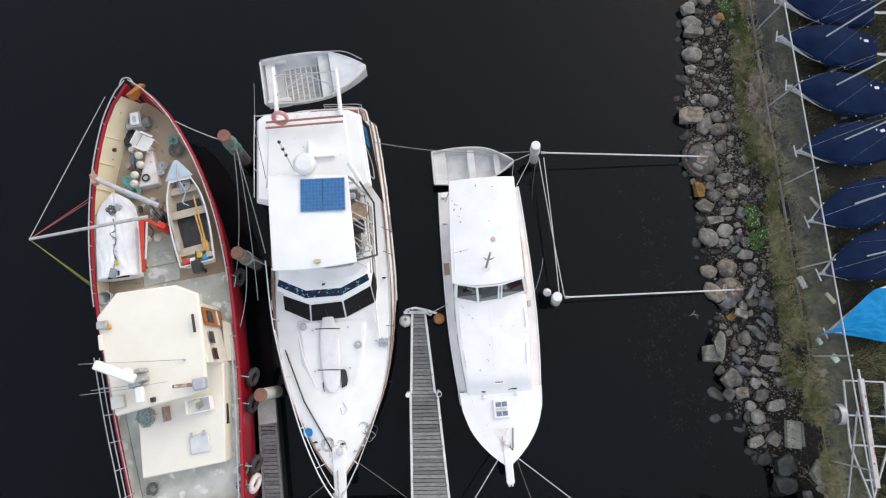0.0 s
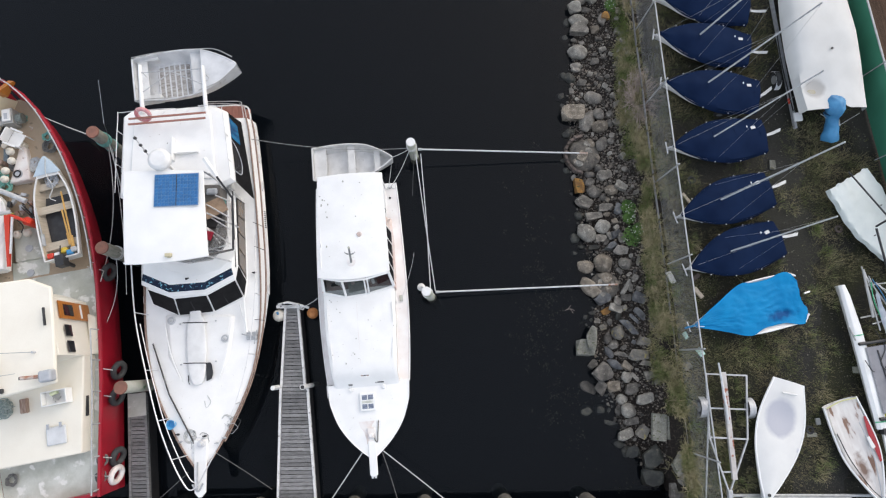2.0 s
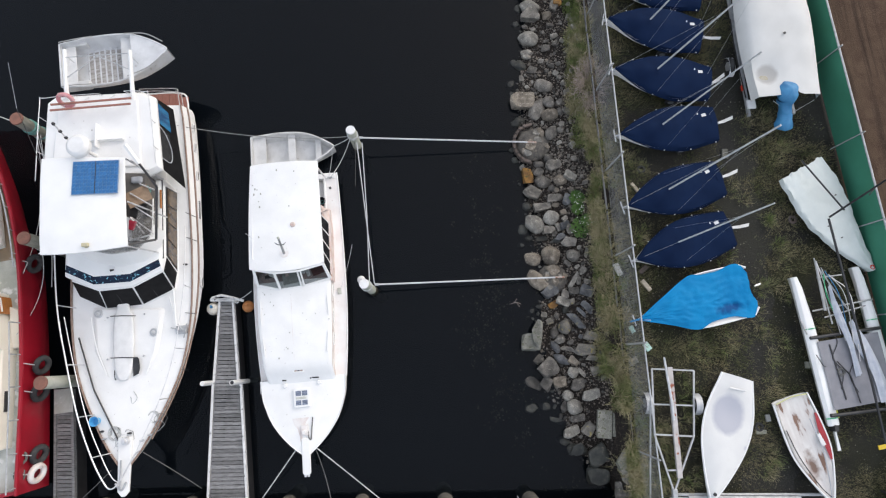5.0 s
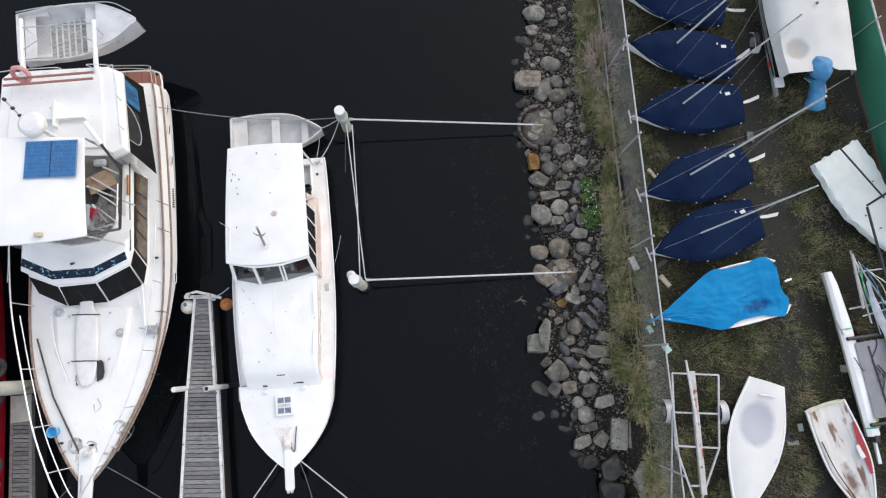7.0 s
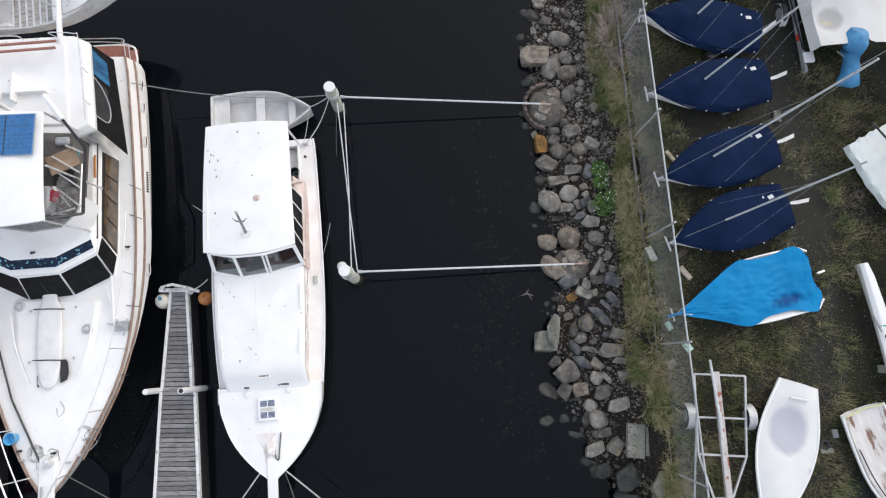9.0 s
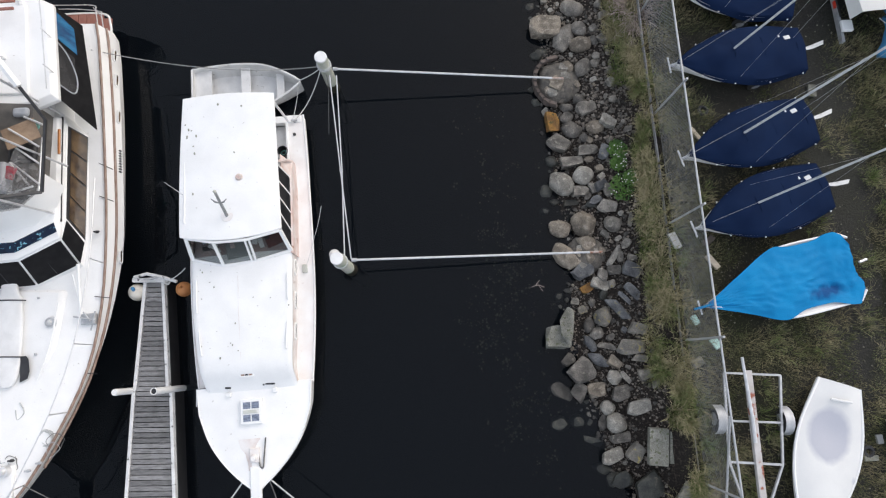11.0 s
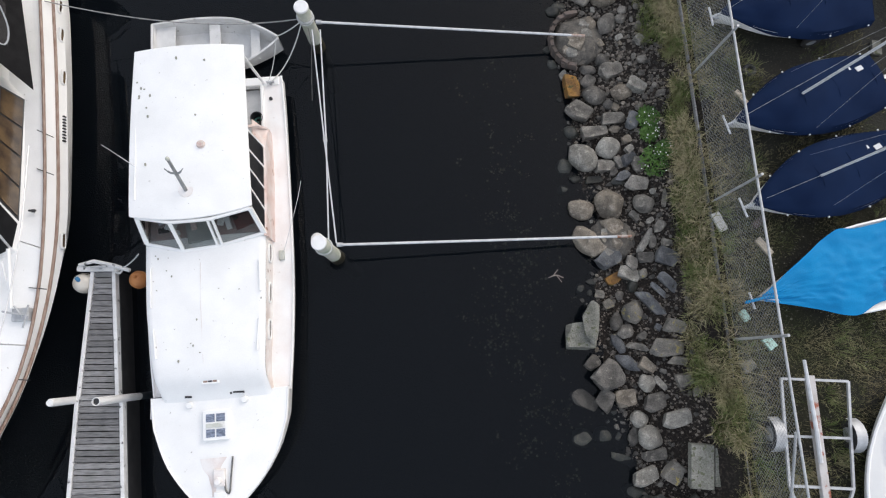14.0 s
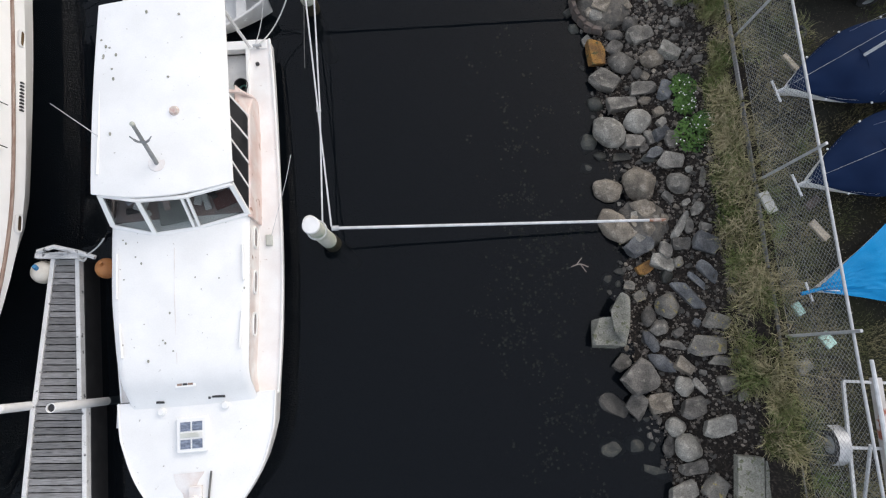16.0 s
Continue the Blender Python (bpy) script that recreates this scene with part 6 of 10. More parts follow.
    # wheelhouse
    roof = plan((-8.14, 1.21), (-6.6, 1.42), (-5.98, 1.2), (-5.75, -0.02), (-5.55, -1.35), (-7.85, -1.98), (-8.59, 0.55))
    wall0 = plan((-8.15, 0.95), (-6.7, 1.15), (-6.05, 0.95), (-5.85, 0.1), (-5.62, -0.62), (-7.8, -1.2), (-8.5, 0.4))
    part("wheelhouse_wall", prism(wall0, 1.15, 3.2), CREAM, boat, "cream wheelhouse wall", bevel=0.03)
    part("wheelhouse_roof", prism(roof, 3.2, 3.32, 0.985), CREAM, boat, "broad cream wheelhouse roof", bevel=0.04)
    side = [Vector(p3(-6.03, 0.9, 0)), Vector(p3(-5.6, -0.6, 0))]
    dirn = (side[1] - side[0]).normalized()
    outw = Vector((dirn.y, -dirn.x, 0))
    outw = outw if outw.x > 0 else -outw

    def on_side(u0, u1, z0, z1, thick=0.02, off=0.015):
        a, b = side[0] + dirn * u0 + outw * off, side[0] + dirn * u1 + outw * off
        c = [a + Vector((0, 0, z0)), b + Vector((0, 0, z0)), b + Vector((0, 0, z1)), a + Vector((0, 0, z1))]
        return loft([c, [q + outw * thick for q in c]])

    door = part("wheelhouse_door", on_side(0.05, 0.55, 1.3, 2.95), VARNISH, boat, "orange varnished wooden wheelhouse door")
    part("door_window", on_side(0.14, 0.46, 2.3, 2.75, 0.012, 0.036), GLASS_DARK, door)
    part("door_rail", on_side(0.1, 0.5, 1.9, 1.94, 0.03, 0.036), GELCOAT, door)
    for u0, u1 in ((0.72, 1.05), (1.18, 1.5)):
        part("side_window", on_side(u0, u1, 2.5, 2.8), GLASS_DARK, boat, "dark wheelhouse side window")
    part("house_step", prism(plan((-5.9, 0.6), (-5.62, 0.5), (-5.42, -0.55), (-5.7, -0.6)), 1.15, 1.6), CREAM, boat, bevel=0.03)
    # low trunk behind
    part("after_trunk", prism(plan((-8.05, -0.9), (-5.6, -0.6), (-5.38, -3.3), (-7.6, -3.72)), 1.15, 2.05, 0.99), CREAM, boat, "cream after trunk", bevel=0.04)
    for y0 in (-1.75, -2.55):
        a, b = p3(-5.52, y0, 0), p3(-5.45, y0 - 0.55, 0)
        part("trunk_slot", loft([[(a[0] + d, a[1], z) for d, z in ((0.0, 1.8), (0.03, 1.8), (0.025, 1.9), (-0.03, 1.9))], [(b[0] + d, b[1], z) for d, z in ((0.0, 1.8), (0.03, 1.8), (0.025, 1.9), (-0.03, 1.9))]]), BLACK, boat)
    q = p3(-6.1, -2.8, 0)
    hatch = part("trunk_hatch", box(q[0] - 0.27, q[0] + 0.27, q[1] - 0.25, q[1] + 0.25, 2.05, 2.12), PALE_ALLOY, boat, "grey square hatch cover", bevel=0.04)
    for s in (-1, 1):
        part("hinge", box(q[0] + s * 0.17 - 0.03, q[0] + s * 0.17 + 0.03, q[1] + 0.2, q[1] + 0.34, 2.15, 2.19), GREY_PLASTIC, hatch)
    q = p3(-6.12, -1.76, 0)
    raft = part("gear_tray", merge(box(q[0] - 0.34, q[0] + 0.34, q[1] - 0.2, q[1] + 0.2, 2.1, 2.2), *[box(q[0] + x0, q[0] + x1, q[1] + y0, q[1] + y1, 2.2, 2.42) for x0, x1, y0, y1 in ((-0.34, 0.34, -0.2, -0.17), (-0.34, 0.34, 0.17, 0.2), (-0.34, -0.31, -0.17, 0.17), (0.31, 0.34, -0.17, 0.17))]), GELCOAT, boat, "white open tray of cords", bevel=0.01)
    part("cord", coil(q[0], q[1], 2.22, 0.14, 8, 0.012, wild=0.5, seed=171), ALLOY, raft)
    part("cloth", box(-0.1, 0.1, -0.05, 0.05, 2.2, 2.34, at(q[0] - 0.05, q[1] + 0.12, 0, 12)), mat("pale_lime_cloth", (0.6, 0.66, 0.35), (0.7, 0.72, 0.55), 8.0, 0.7), raft, bevel=0.03)
    part("net", coil(*p3(-7.6, -2.06, 0)[:2], 2.06, 0.3, 30, 0.012, wild=0.45, seed=11), mat("net_cord", (0.20, 0.27, 0.25), (0.42, 0.46, 0.44), 18.0, 0.85, bump=0.3), boat, "heap of greenish-grey net rope")
    q = p3(-7.05, -2.0, 0)
    part("vent_stub", box(q[0] - 0.09, q[0] + 0.09, q[1] - 0.2, q[1] + 0.2, 2.05, 2.2), TEAK, boat, bevel=0.02)
    # roof gear
    q = p3(-5.92, -1.2, 0)
    ex = part("exhaust_pipe", tube([p3(-5.85, -1.17, 3.42), p3(-6.33, -1.22, 3.55)], 0.05, 10), RUST, boat, "brown exhaust pipe")
    part("exhaust_mouth", tube([p3(-6.33, -1.22, 3.55), p3(-6.36, -1.223, 3.56)], 0.042, 10), BLACK, ex)
    part("exhaust_box", box(q[0] + 0.05, q[0] + 0.38, q[1] - 0.15, q[1] + 0.15, 3.32, 3.6), GREY_PLASTIC, ex, bevel=0.05)
    q = p3(-7.5, -0.88, 0)
    rd = part("radar_scanner", box(-0.55, 0.55, -0.12, 0.12, 3.85, 3.98, at(*p3(-7.66, -0.84, 0)[:2], 0, -31)), GELCOAT, boat, "white bar radar scanner", bevel=0.04)
    part("radar_gearbox", box(-0.14, 0.14, -0.13, 0.13, 3.6, 3.9, at(*p3(-7.4, -0.9, 0)[:2], 0, -31)), GELCOAT, rd, bevel=0.04)
    for dx, dy, hh in ((0.2, 0.12, 0.5), (0.24, -0.1, 0.42), (0.1, -0.22, 0.36)):
        part("mast_bracket", box(-0.11, 0.11, -0.05, 0.05, 3.32, 3.32 + hh, at(*p3(-7.4 + dx, -0.95 + dy, 0)[:2], 0, 40 * dx)), ALLOY, rd, bevel=0.01)
    part("radar_post", merge(disc(0.13, 0.13, 3.6, 3.85, 12, Matrix.Translation((q[0], q[1], 0))), tube([(q[0], q[1], 3.3), (q[0], q[1], 3.6)], 0.06, 8)), GREY_PLASTIC, rd)
    part("loudhailer", box(-0.1, 0.1, -0.3, 0.1, 3.5, 3.66, at(*p3(-7.16, -1.32, 0)[:2], 0, 0)), GELCOAT, boat, bevel=0.03)
    for x0, y0, x1, y1, z0, z1 in ((-6.19, -0.55, -8.66, -0.65, 3.42, 3.75), (-7.1, -1.15, -8.31, -1.3, 3.5, 3.7), (-7.3, -1.25, -8.57, -1.41, 3.58, 3.7), (-7.2, -1.2, -6.55, -1.1, 3.45, 3.45)):
        mast_ = part("aerial", tube([p3(x0, y0, z0), p3(x1, y1, z1)], [0.011, 0.007], 5), ALLOY, boat)
        part("aerial_foot", tube([p3(x0, y0, 3.3), p3(x0, y0, z0 + 0.02)], 0.03, 8), GREY_PLASTIC, mast_)
    for x, y, sx, sy, h, mm in ((-8.35, 0.35, 0.13, 0.1, 0.14, ALLOY), (-8.2, 0.3, 0.06, 0.06, 0.12, OAR_WOOD), (-8.35, -0.1, 0.05, 0.2, 0.1, CREAM), (-7.75, -1.6, 0.16, 0.16, 0.16, DECK_GREY), (-6.9, -1.55, 0.06, 0.06, 0.1, BLACK)):
        q = p3(x, y, 0)
        part("roof_fitting", box(q[0] - sx, q[0] + sx, q[1] - sy, q[1] + sy, 3.32, 3.32 + h), mm, boat, bevel=0.02)
    part("grab_bar", tube([p3(-6.05, 0.62, 3.42), p3(-5.95, 0.15, 3.42)], 0.035, 6), BLACK, boat)
    # foredeck machinery
    q = p3(-8.76, 6.66, 0)
    wl = part("anchor_winch", merge(box(q[0] - 0.16, q[0] + 0.16, q[1] - 0.25, q[1] + 0.25, 1.5, 1.95), tube([(q[0] - 0.34, q[1] - 0.1, 1.75), (q[0] + 0.34, q[1] - 0.1, 1.75)], 0.11, 10)), ALLOY, boat, "grey anchor winch", bevel=0.02)
    part("motor_cover", box(q[0] - 0.13, q[0] + 0.13, q[1] - 0.2, q[1] + 0.2, 1.95, 2.02), WHITE_PLASTIC, wl, bevel=0.03)
    part("cover_slot", box(q[0] - 0.05, q[0] + 0.05, q[1] - 0.13, q[1] + 0.06, 2.02, 2.03), GREY_PLASTIC, wl)
    for sx in (-0.27, -0.21, 0.2, 0.26, 0.32):
        part("winch_gear", disc(0.13, 0.13, -0.015, 0.015, 14, Matrix.Translation((q[0] + sx, q[1] - 0.02, 1.75)) @ pose(0, 0, 0, 0, 90)), GALV, wl)
    part("winch_rope", tube([(q[0] + 0.19, q[1] - 0.05, 1.75), (q[0] + 0.36, q[1] - 0.05, 1.75)], 0.16, 12), mat("wound_grey_rope", (0.24, 0.26, 0.24), (0.12, 0.14, 0.13), 30.0, 0.9, bump=0.6, grain=0.5), wl, "dark grey rope wound on the drum")
    for k, (x, y) in enumerate(((-9.0, 6.0), (-8.55, 5.2), (-8.95, 4.85), (-8.8, 4.5))):
        part("chain", coil(*p3(x, y, 0)[:2], 1.5, 0.2 + 0.04 * (k % 2), 6, 0.028, seed=20 + k), (ROPE_DARK, ROPE_DARK, ROPE_GREEN, ROPE_GREEN)[k], boat, "heaped chain and rope")
    h = part("engine_hatch", prism(plan((-8.5, 5.86), (-8.3, 5.8), (-8.02, 4.72), (-8.66, 4.58), (-8.58, 5.15)), 1.15, 1.62, 0.96), GELCOAT_OLD, boat, "long pale engine hatch", bevel=0.04)
    q = p3(-8.42, 4.9, 0)
    part("hatch_lid", disc(0.14, 0.13, 1.62, 1.65, 18, Matrix.Translation((q[0], q[1], 0))), GREY_PLASTIC, h, "round grey lid")
    part("lid_grip", ring(0.1, 0.025, 14, 6, Matrix.Translation((q[0], q[1], 1.66))), BLACK, h)
    part("blue_plank", prism(plan((-9.05, 5.9), (-8.93, 5.92), (-8.86, 5.3), (-8.98, 5.28)), 1.4, 1.52), mat("slate_blue_wood", (0.12, 0.17, 0.22), (0.17, 0.22, 0.26), 5.0, 0.8), boat, "slate-blue plank")
    black_net = mat("black_chain", (0.018, 0.018, 0.02), (0.05, 0.05, 0.052), 20.0, 0.6, bump=0.3)
    for k, (x, y) in enumerate(((-8.98, 6.36), (-9.0, 6.22), (-9.04, 6.08))):
        part("chain", coil(*p3(x, y, 0)[:2], 1.48, 0.19, 10, 0.026, seed=120 + k), black_net, boat, "heap of black chain")
    for k, (x, y, r, mm) in enumerate(((-8.95, 4.66, 0.2, ROPE_GREEN), (-8.98, 4.9, 0.16, ROPE_GREEN), (-8.02, 5.32, 0.18, GREY_PLASTIC), (-8.05, 5.12, 0.14, ROPE), (-8.62, 5.15, 0.16, black_net), (-8.55, 6.75, 0.16, ROPE_GREEN))):
        part("net_bundle", coil(*p3(x, y, 0)[:2], 1.5, r, 12, 0.011, wild=0.4, seed=140 + k), mm, boat, "bundled net and cord")
    for k in range(16):
        rr_ = random.Random(300 + k)
        x, y = (-8.2 + rr_.uniform(-0.3, 0.35), 4.0 + rr_.uniform(-0.4, 0.25))
        q = p3(x, y, 0)
        if k % 3:
            part("hydraulic_block", box(-0.09, 0.09, -0.05, 0.05, 0, 0.12, at(q[0], q[1], 1.4 + rr_.uniform(0, 0.4), rr_.uniform(0, 180))), (BLACK, GALV, RUST, GREY_PLASTIC)[k % 4], boat, bevel=0.015)
        else:
            part("hydraulic_hose", tube(smooth([(q[0], q[1], 1.5), (q[0] + 0.2, q[1] - 0.15, 1.85), (q[0] + 0.3, q[1] - 0.4, 1.6), (q[0] + 0.15, q[1] - 0.55, 1.45)]), 0.016, 5), BLACK, boat)
    for x, y, r in ((-8.94, 5.82, 0.11), (-8.6, 5.87, 0.11), (-8.42, 5.86, 0.1)):
        part("deck_pot", disc(r, r * 0.85, 1.4, 1.66, 14, Matrix.Translation(p3(x, y, 0))), BUOY_WHITE, boat, "dirty white tub", bevel=0.02)
    part("deck_hook", tube(smooth([p3(-8.35, 6.5, 1.5), p3(-8.25, 6.45, 1.5), p3(-8.28, 6.35, 1.5)]), 0.02, 5), RUST, boat)
    part("fairlead", tube([p3(-9.45, 5.75, 1.75), p3(-9.35, 5.75, 1.75)], 0.06, 8), BLACK, boat)
    for k in range(5):
        y = 8.2 + 0.75 * k
        w_, z_ = between(beam, y), between(sheer, y)
        part("bulwark_frame", tube([(-w_ + 0.07, y, z_), (-w_ + 0.2 + 0.03 * k, y, z_ - 0.5)], 0.018, 4), CREAM_DARK, boat)
    for x, y, sx, sy, z1 in ((-7.95, 2.75, 0.45, 0.5, 1.42), (-7.85, 1.95, 0.55, 0.32, 1.35)):
        q = p3(x, y, 0)
        h = part("hatch_box", box(q[0] - sx, q[0] + sx, q[1] - sy, q[1] + sy, 1.15, z1), DECK_GREY, boat, "low grey hatch box", bevel=0.04)
        part("hatch_lid", disc(0.11, 0.11, z1, z1 + 0.03, 16, Matrix.Translation((q[0], q[1] - 0.3 * sy, 0))), GREY_PLASTIC, h)
    part("mooring_bitt", tube([p3(-8.95, 5.25, 1.3), p3(-8.95, 5.25, 1.75)], 0.09, 10), TEAK, boat)
    part("stem_post", loft([[(-0.08, L - 0.45, 2.2), (0.08, L - 0.45, 2.2), (0.08, L - 0.45, 2.6), (-0.08, L - 0.45, 2.6)], [(0.3, L - 0.1, 2.4), (0.45, L - 0.15, 2.4), (0.45, L - 0.15, 2.5), (0.3, L - 0.1, 2.5)]]), VARNISH, boat)
    # mast foot, boom and stays over the port side
    foot, tip = Vector(p3(-7.75, 3.9, 2.1)), Vector(p3(-9.45, 4.6, 2.45))
    part("derrick", tube([foot, tip], [0.08, 0.07], 10), GALV, boat, "grey lowered derrick")
    part("rusty_bracket", merge(box(-0.07, 0.07, -0.16, 0.16, 0, 0.2, at(tip.x - 0.05, tip.y, tip.z - 0.1, 8)), tube([tip, tip + Vector((-0.05, 0.3, 0.02))], 0.03, 6)), RUST, boat, "rusty derrick end fitting", bevel=0.02)
    end, heel = Vector(p3(-10.55, 2.65, 3.3)), Vector(p3(-7.8, 3.45, 2.6))
    part("boom", tube([heel, end], [0.055, 0.04], 8), ALLOY, boat, "pale outrigger boom swung out over the water")
    part("stay", tube([end, p3(-9.5, 7.2, 2.35)], 0.009, 5), ROPE, boat)
    for d in (0, 0.1):
        part("stay", tube([end, p3(-9.75, 4.15 + d, 1.95)], 0.008, 5), ROPE_PINK, boat)
    for d in (0, 0.09):
        part("stay", tube([end, p3(-9.55 + d, 1.55, 1.9)], 0.008, 5), ROPE_YELLOW, boat)
    part("stay", tube([heel + Vector((0, 0, -0.15)), end + Vector((0, 0, -0.06))], 0.01, 5), ROPE_YELLOW, boat)
    # red knuckle crane
    c0, c1, c2 = p3(-7.65, 3.3, 0), p3(-8.14, 3.45, 0), p3(-8.06, 1.95, 0)
    cr = part("deck_crane", tube([(c0[0], c0[1], 1.2), (c0[0], c0[1], 2.1)], 0.13, 10), RED_PART, boat, "bright red knuckle-boom deck crane")
    part("crane_arm", loft([[(p[0] + dx, p[1] + dy, z) for dx, dy, z in ((-w, w, 2.0), (w, -w, 2.0), (w, -w, 2.25), (-w, w, 2.25))] for p, w in ((c0, 0.13), (c1, 0.12))]), RED_PART, cr, bevel=0.02)
    part("crane_jib", tube([(c1[0], c1[1], 2.2), (c2[0], c2[1], 2.0)], [0.11, 0.05], 4), RED_PART, cr)
    part("crane_ram", tube([(c1[0] + 0.14, c1[1] - 0.1, 2.25), (c2[0] + 0.14, c2[1] + 0.35, 2.1)], 0.035, 8), STEEL, cr)
    for k in range(7):
        a = 0.9 * k
        part("hydraulic_unit", box(-0.1, 0.1, -0.07, 0.07, 0, 0.2, at(c0[0] + 0.3 * math.cos(a) + 0.05, c0[1] + 0.25 * math.sin(a) + 0.35, 1.25 + 0.1 * (k % 3), 30 * k)), (BLACK, GALV, RUST)[k % 3], cr, bevel=0.02)
    # coils and small gear
    part("mooring_coil", coil(*p3(-7.62, 5.85, 0)[:2], 1.48, 0.24, 7, 0.02, seed=31), ROPE_DARK, boat, "coil of dark mooring rope")
    part("mooring_coil", coil(*p3(-7.75, 6.15, 0)[:2], 1.5, 0.16, 4, 0.024, seed=33), ROPE_GREEN, boat, "sea-green rope coil")
    for x, y in ((-7.5, -4.05), (-5.05, -4.0), (-5.05, -3.55)):
        part("mooring_coil", coil(*p3(x, y, 0)[:2], 1.55, 0.18, 5, 0.02, seed=int(40 - x * 3 + y)), ROPE_DARK, boat)
    q = p3(-9.25, 1.25, 0)
    part("deck_bin", loft([[(q[0] + r * math.cos(2 * math.pi * k / 14), q[1] + r * math.sin(2 * math.pi * k / 14), z) for k in range(14)] for r, z in ((0.17, 1.2), (0.2, 1.75), (0.18, 1.75), (0.15, 1.25))]), GREY_PLASTIC, boat)
    return boat


fishing_boat()


# the white tender and the timber rowing boat on the fishing boat's deck
wt_ = thing("white_workboat", "small boat under a creased white cover on the fishing boat", "dinghy", frame_of((-8.83, 1.8), (-9.17, 4.3)))
wtab = curve_table([(0, 0.6), (0.7, 0.62), (1.6, 0.6), (1.95, 0.57), (2.2, 0.46), (2.4, 0.29), (2.5, 0.14), (2.54, 0.05)])
part("hull", loft([[(between(wtab, y) * u, y, z) for u, z in ((-0.6, 1.45), (-1.0, 1.62), (-1.02, 1.82), (0, 1.84), (1.02, 1.82), (1.0, 1.62), (0.6, 1.45))] for y in np.linspace(0, 2.54, 16)]), GELCOAT, wt_, "white moulded hull", angle=40)
wrows = []
for y in np.linspace(0.02, 2.55, 44):
    w = between(wtab, y)
    notch = 0.2 * max(0, 1 - y / 0.55)
    row_ = []
    for u in np.linspace(-1, 1, 33):
        dome = 2.02 - 0.14 * abs(u) ** 3 - 0.05 * math.exp(-(u / 0.08) ** 2)
        crease = 0.02 * noise.noise((6 * u + 2 * y, 1.6 * y, 3)) + 0.012 * noise.noise((16 * u, 5 * y, 9)) + 0.014 * math.sin(9 * y + 14 * abs(u)) * math.exp(-(u / 0.35) ** 2)
        row_.append((w * u + (notch if u > 0.1 else -notch if u < -0.1 else 0) * (1 - abs(u)), y, 1.66 if abs(u) == 1 else dome + crease - 0.3 * notch * (abs(u) < 0.1)))
    wrows.append(row_)
part("cover", loft(wrows, False), WHITE_SHEET, wt_, "creased white cover laced along the middle", angle=70)
part("lacing", tube(smooth([(0.02, 0.5, 1.99), (-0.05, 0.8, 2.0), (0.03, 1.1, 2.0), (-0.12, 1.3, 2.02), (0.03, 1.4, 2.0), (-0.02, 1.75, 2.01)]), 0.014, 5), ROPE_DARK, wt_, "grey lacing")
for k in range(6):
    y = 0.55 + 0.2 * k
    part("lacing_turn", tube([(-0.07, y, 1.99), (0.0, y + 0.04, 2.01), (0.08, y - 0.02, 1.99)], 0.008, 4), ROPE_DARK, wt_)
part("bow_rope", coil(-0.05, 2.0, 2.01, 0.17, 9, 0.012, wild=0.35, seed=51), ROPE_DARK, wt_, "dark rope heaped on its bow")
part("bow_rope", coil(0.15, 2.08, 2.01, 0.14, 10, 0.01, wild=0.6, seed=52), GREY_PLASTIC, wt_, "tangle of grey cord on its bow")
part("stern_well", box(-0.3, 0.3, 0.0, 0.3, 1.84, 1.88), BLACK, wt_, "dark stern well under the parted cover")
part("outboard", merge(box(-0.08, 0.08, -0.02, 0.26, 1.8, 2.06, at(-0.12, 0.02, 0, -15)), tube([(-0.08, 0.25, 1.98), (-0.02, 0.5, 1.98)], 0.025, 6)), SLATE_GREY, wt_, "slate-grey outboard motor", bevel=0.03)
part("motor_clamp", box(0.02, 0.16, 0.05, 0.2, 1.85, 1.98), BLACK, wt_, bevel=0.02)
part("fuel_bottle", box(-0.03, 0.09, 0.36, 0.5, 1.86, 2.0), mat("yellow_can", (0.55, 0.45, 0.05), None, 4, 0.5), wt_, bevel=0.02)
for k in range(4):
    y = 0.25 + 0.42 * k
    part("tie", tube([(-between(wtab, y) - 0.01, y, 1.8), (-between(wtab, y) - 0.16, y - 0.05, 1.55)], 0.012, 4), ROPE, wt_)

row = tender("timber_rowing_boat", "pale timber rowing boat with oars stowed on the fishing boat's deck", frame_of((-6.53, 2.2), (-7.36, 5.28)), 3.18, 1.14, 0.42, DINGHY_WHITE, BARE_WOOD, ((0.14, 0.24), (0.5, 0.24), (0.73, 0.22)), 0, 0.2, 1.65, BARE_WOOD)
# black sheet over the floor boards, painting the shade between the thwarts
part("floor_shadow_mat", loft([[(x, y, 1.78) for x in (-w, w)] for y, w in ((0.5, 0.36), (1.45, 0.42), (2.02, 0.34))], False), BLACK, row, "flat black sheet painting shade on the floor")
for x, y0, y1, mm in ((0.36, 0.25, 2.0, OAR_WOOD), (0.30, 0.35, 1.45, OAR_WOOD), (-0.43, 0.5, 1.7, ALLOY)):
    o = part("oar", tube([(x, y0, 2.06), (x - 0.08, y1, 2.08)], 0.025, 6), mm, row, "varnished oar" if mm is OAR_WOOD else "grey oar")
    part("blade", loft([[(x - 0.05, y0 - 0.02, 2.05), (x + 0.05, y0 - 0.02, 2.05), (x + 0.05, y0 - 0.02, 2.07), (x - 0.05, y0 - 0.02, 2.07)], [(x - 0.07, y0 + 0.35, 2.05), (x + 0.04, y0 + 0.35, 2.05), (x + 0.04, y0 + 0.35, 2.075), (x - 0.07, y0 + 0.35, 2.075)]]), mm, o)
part("bow_line", coil(0.05, 2.42, 1.98, 0.24, 12, 0.01, wild=0.4, seed=61), GREY_PLASTIC, row, "grey net heaped in the bow")
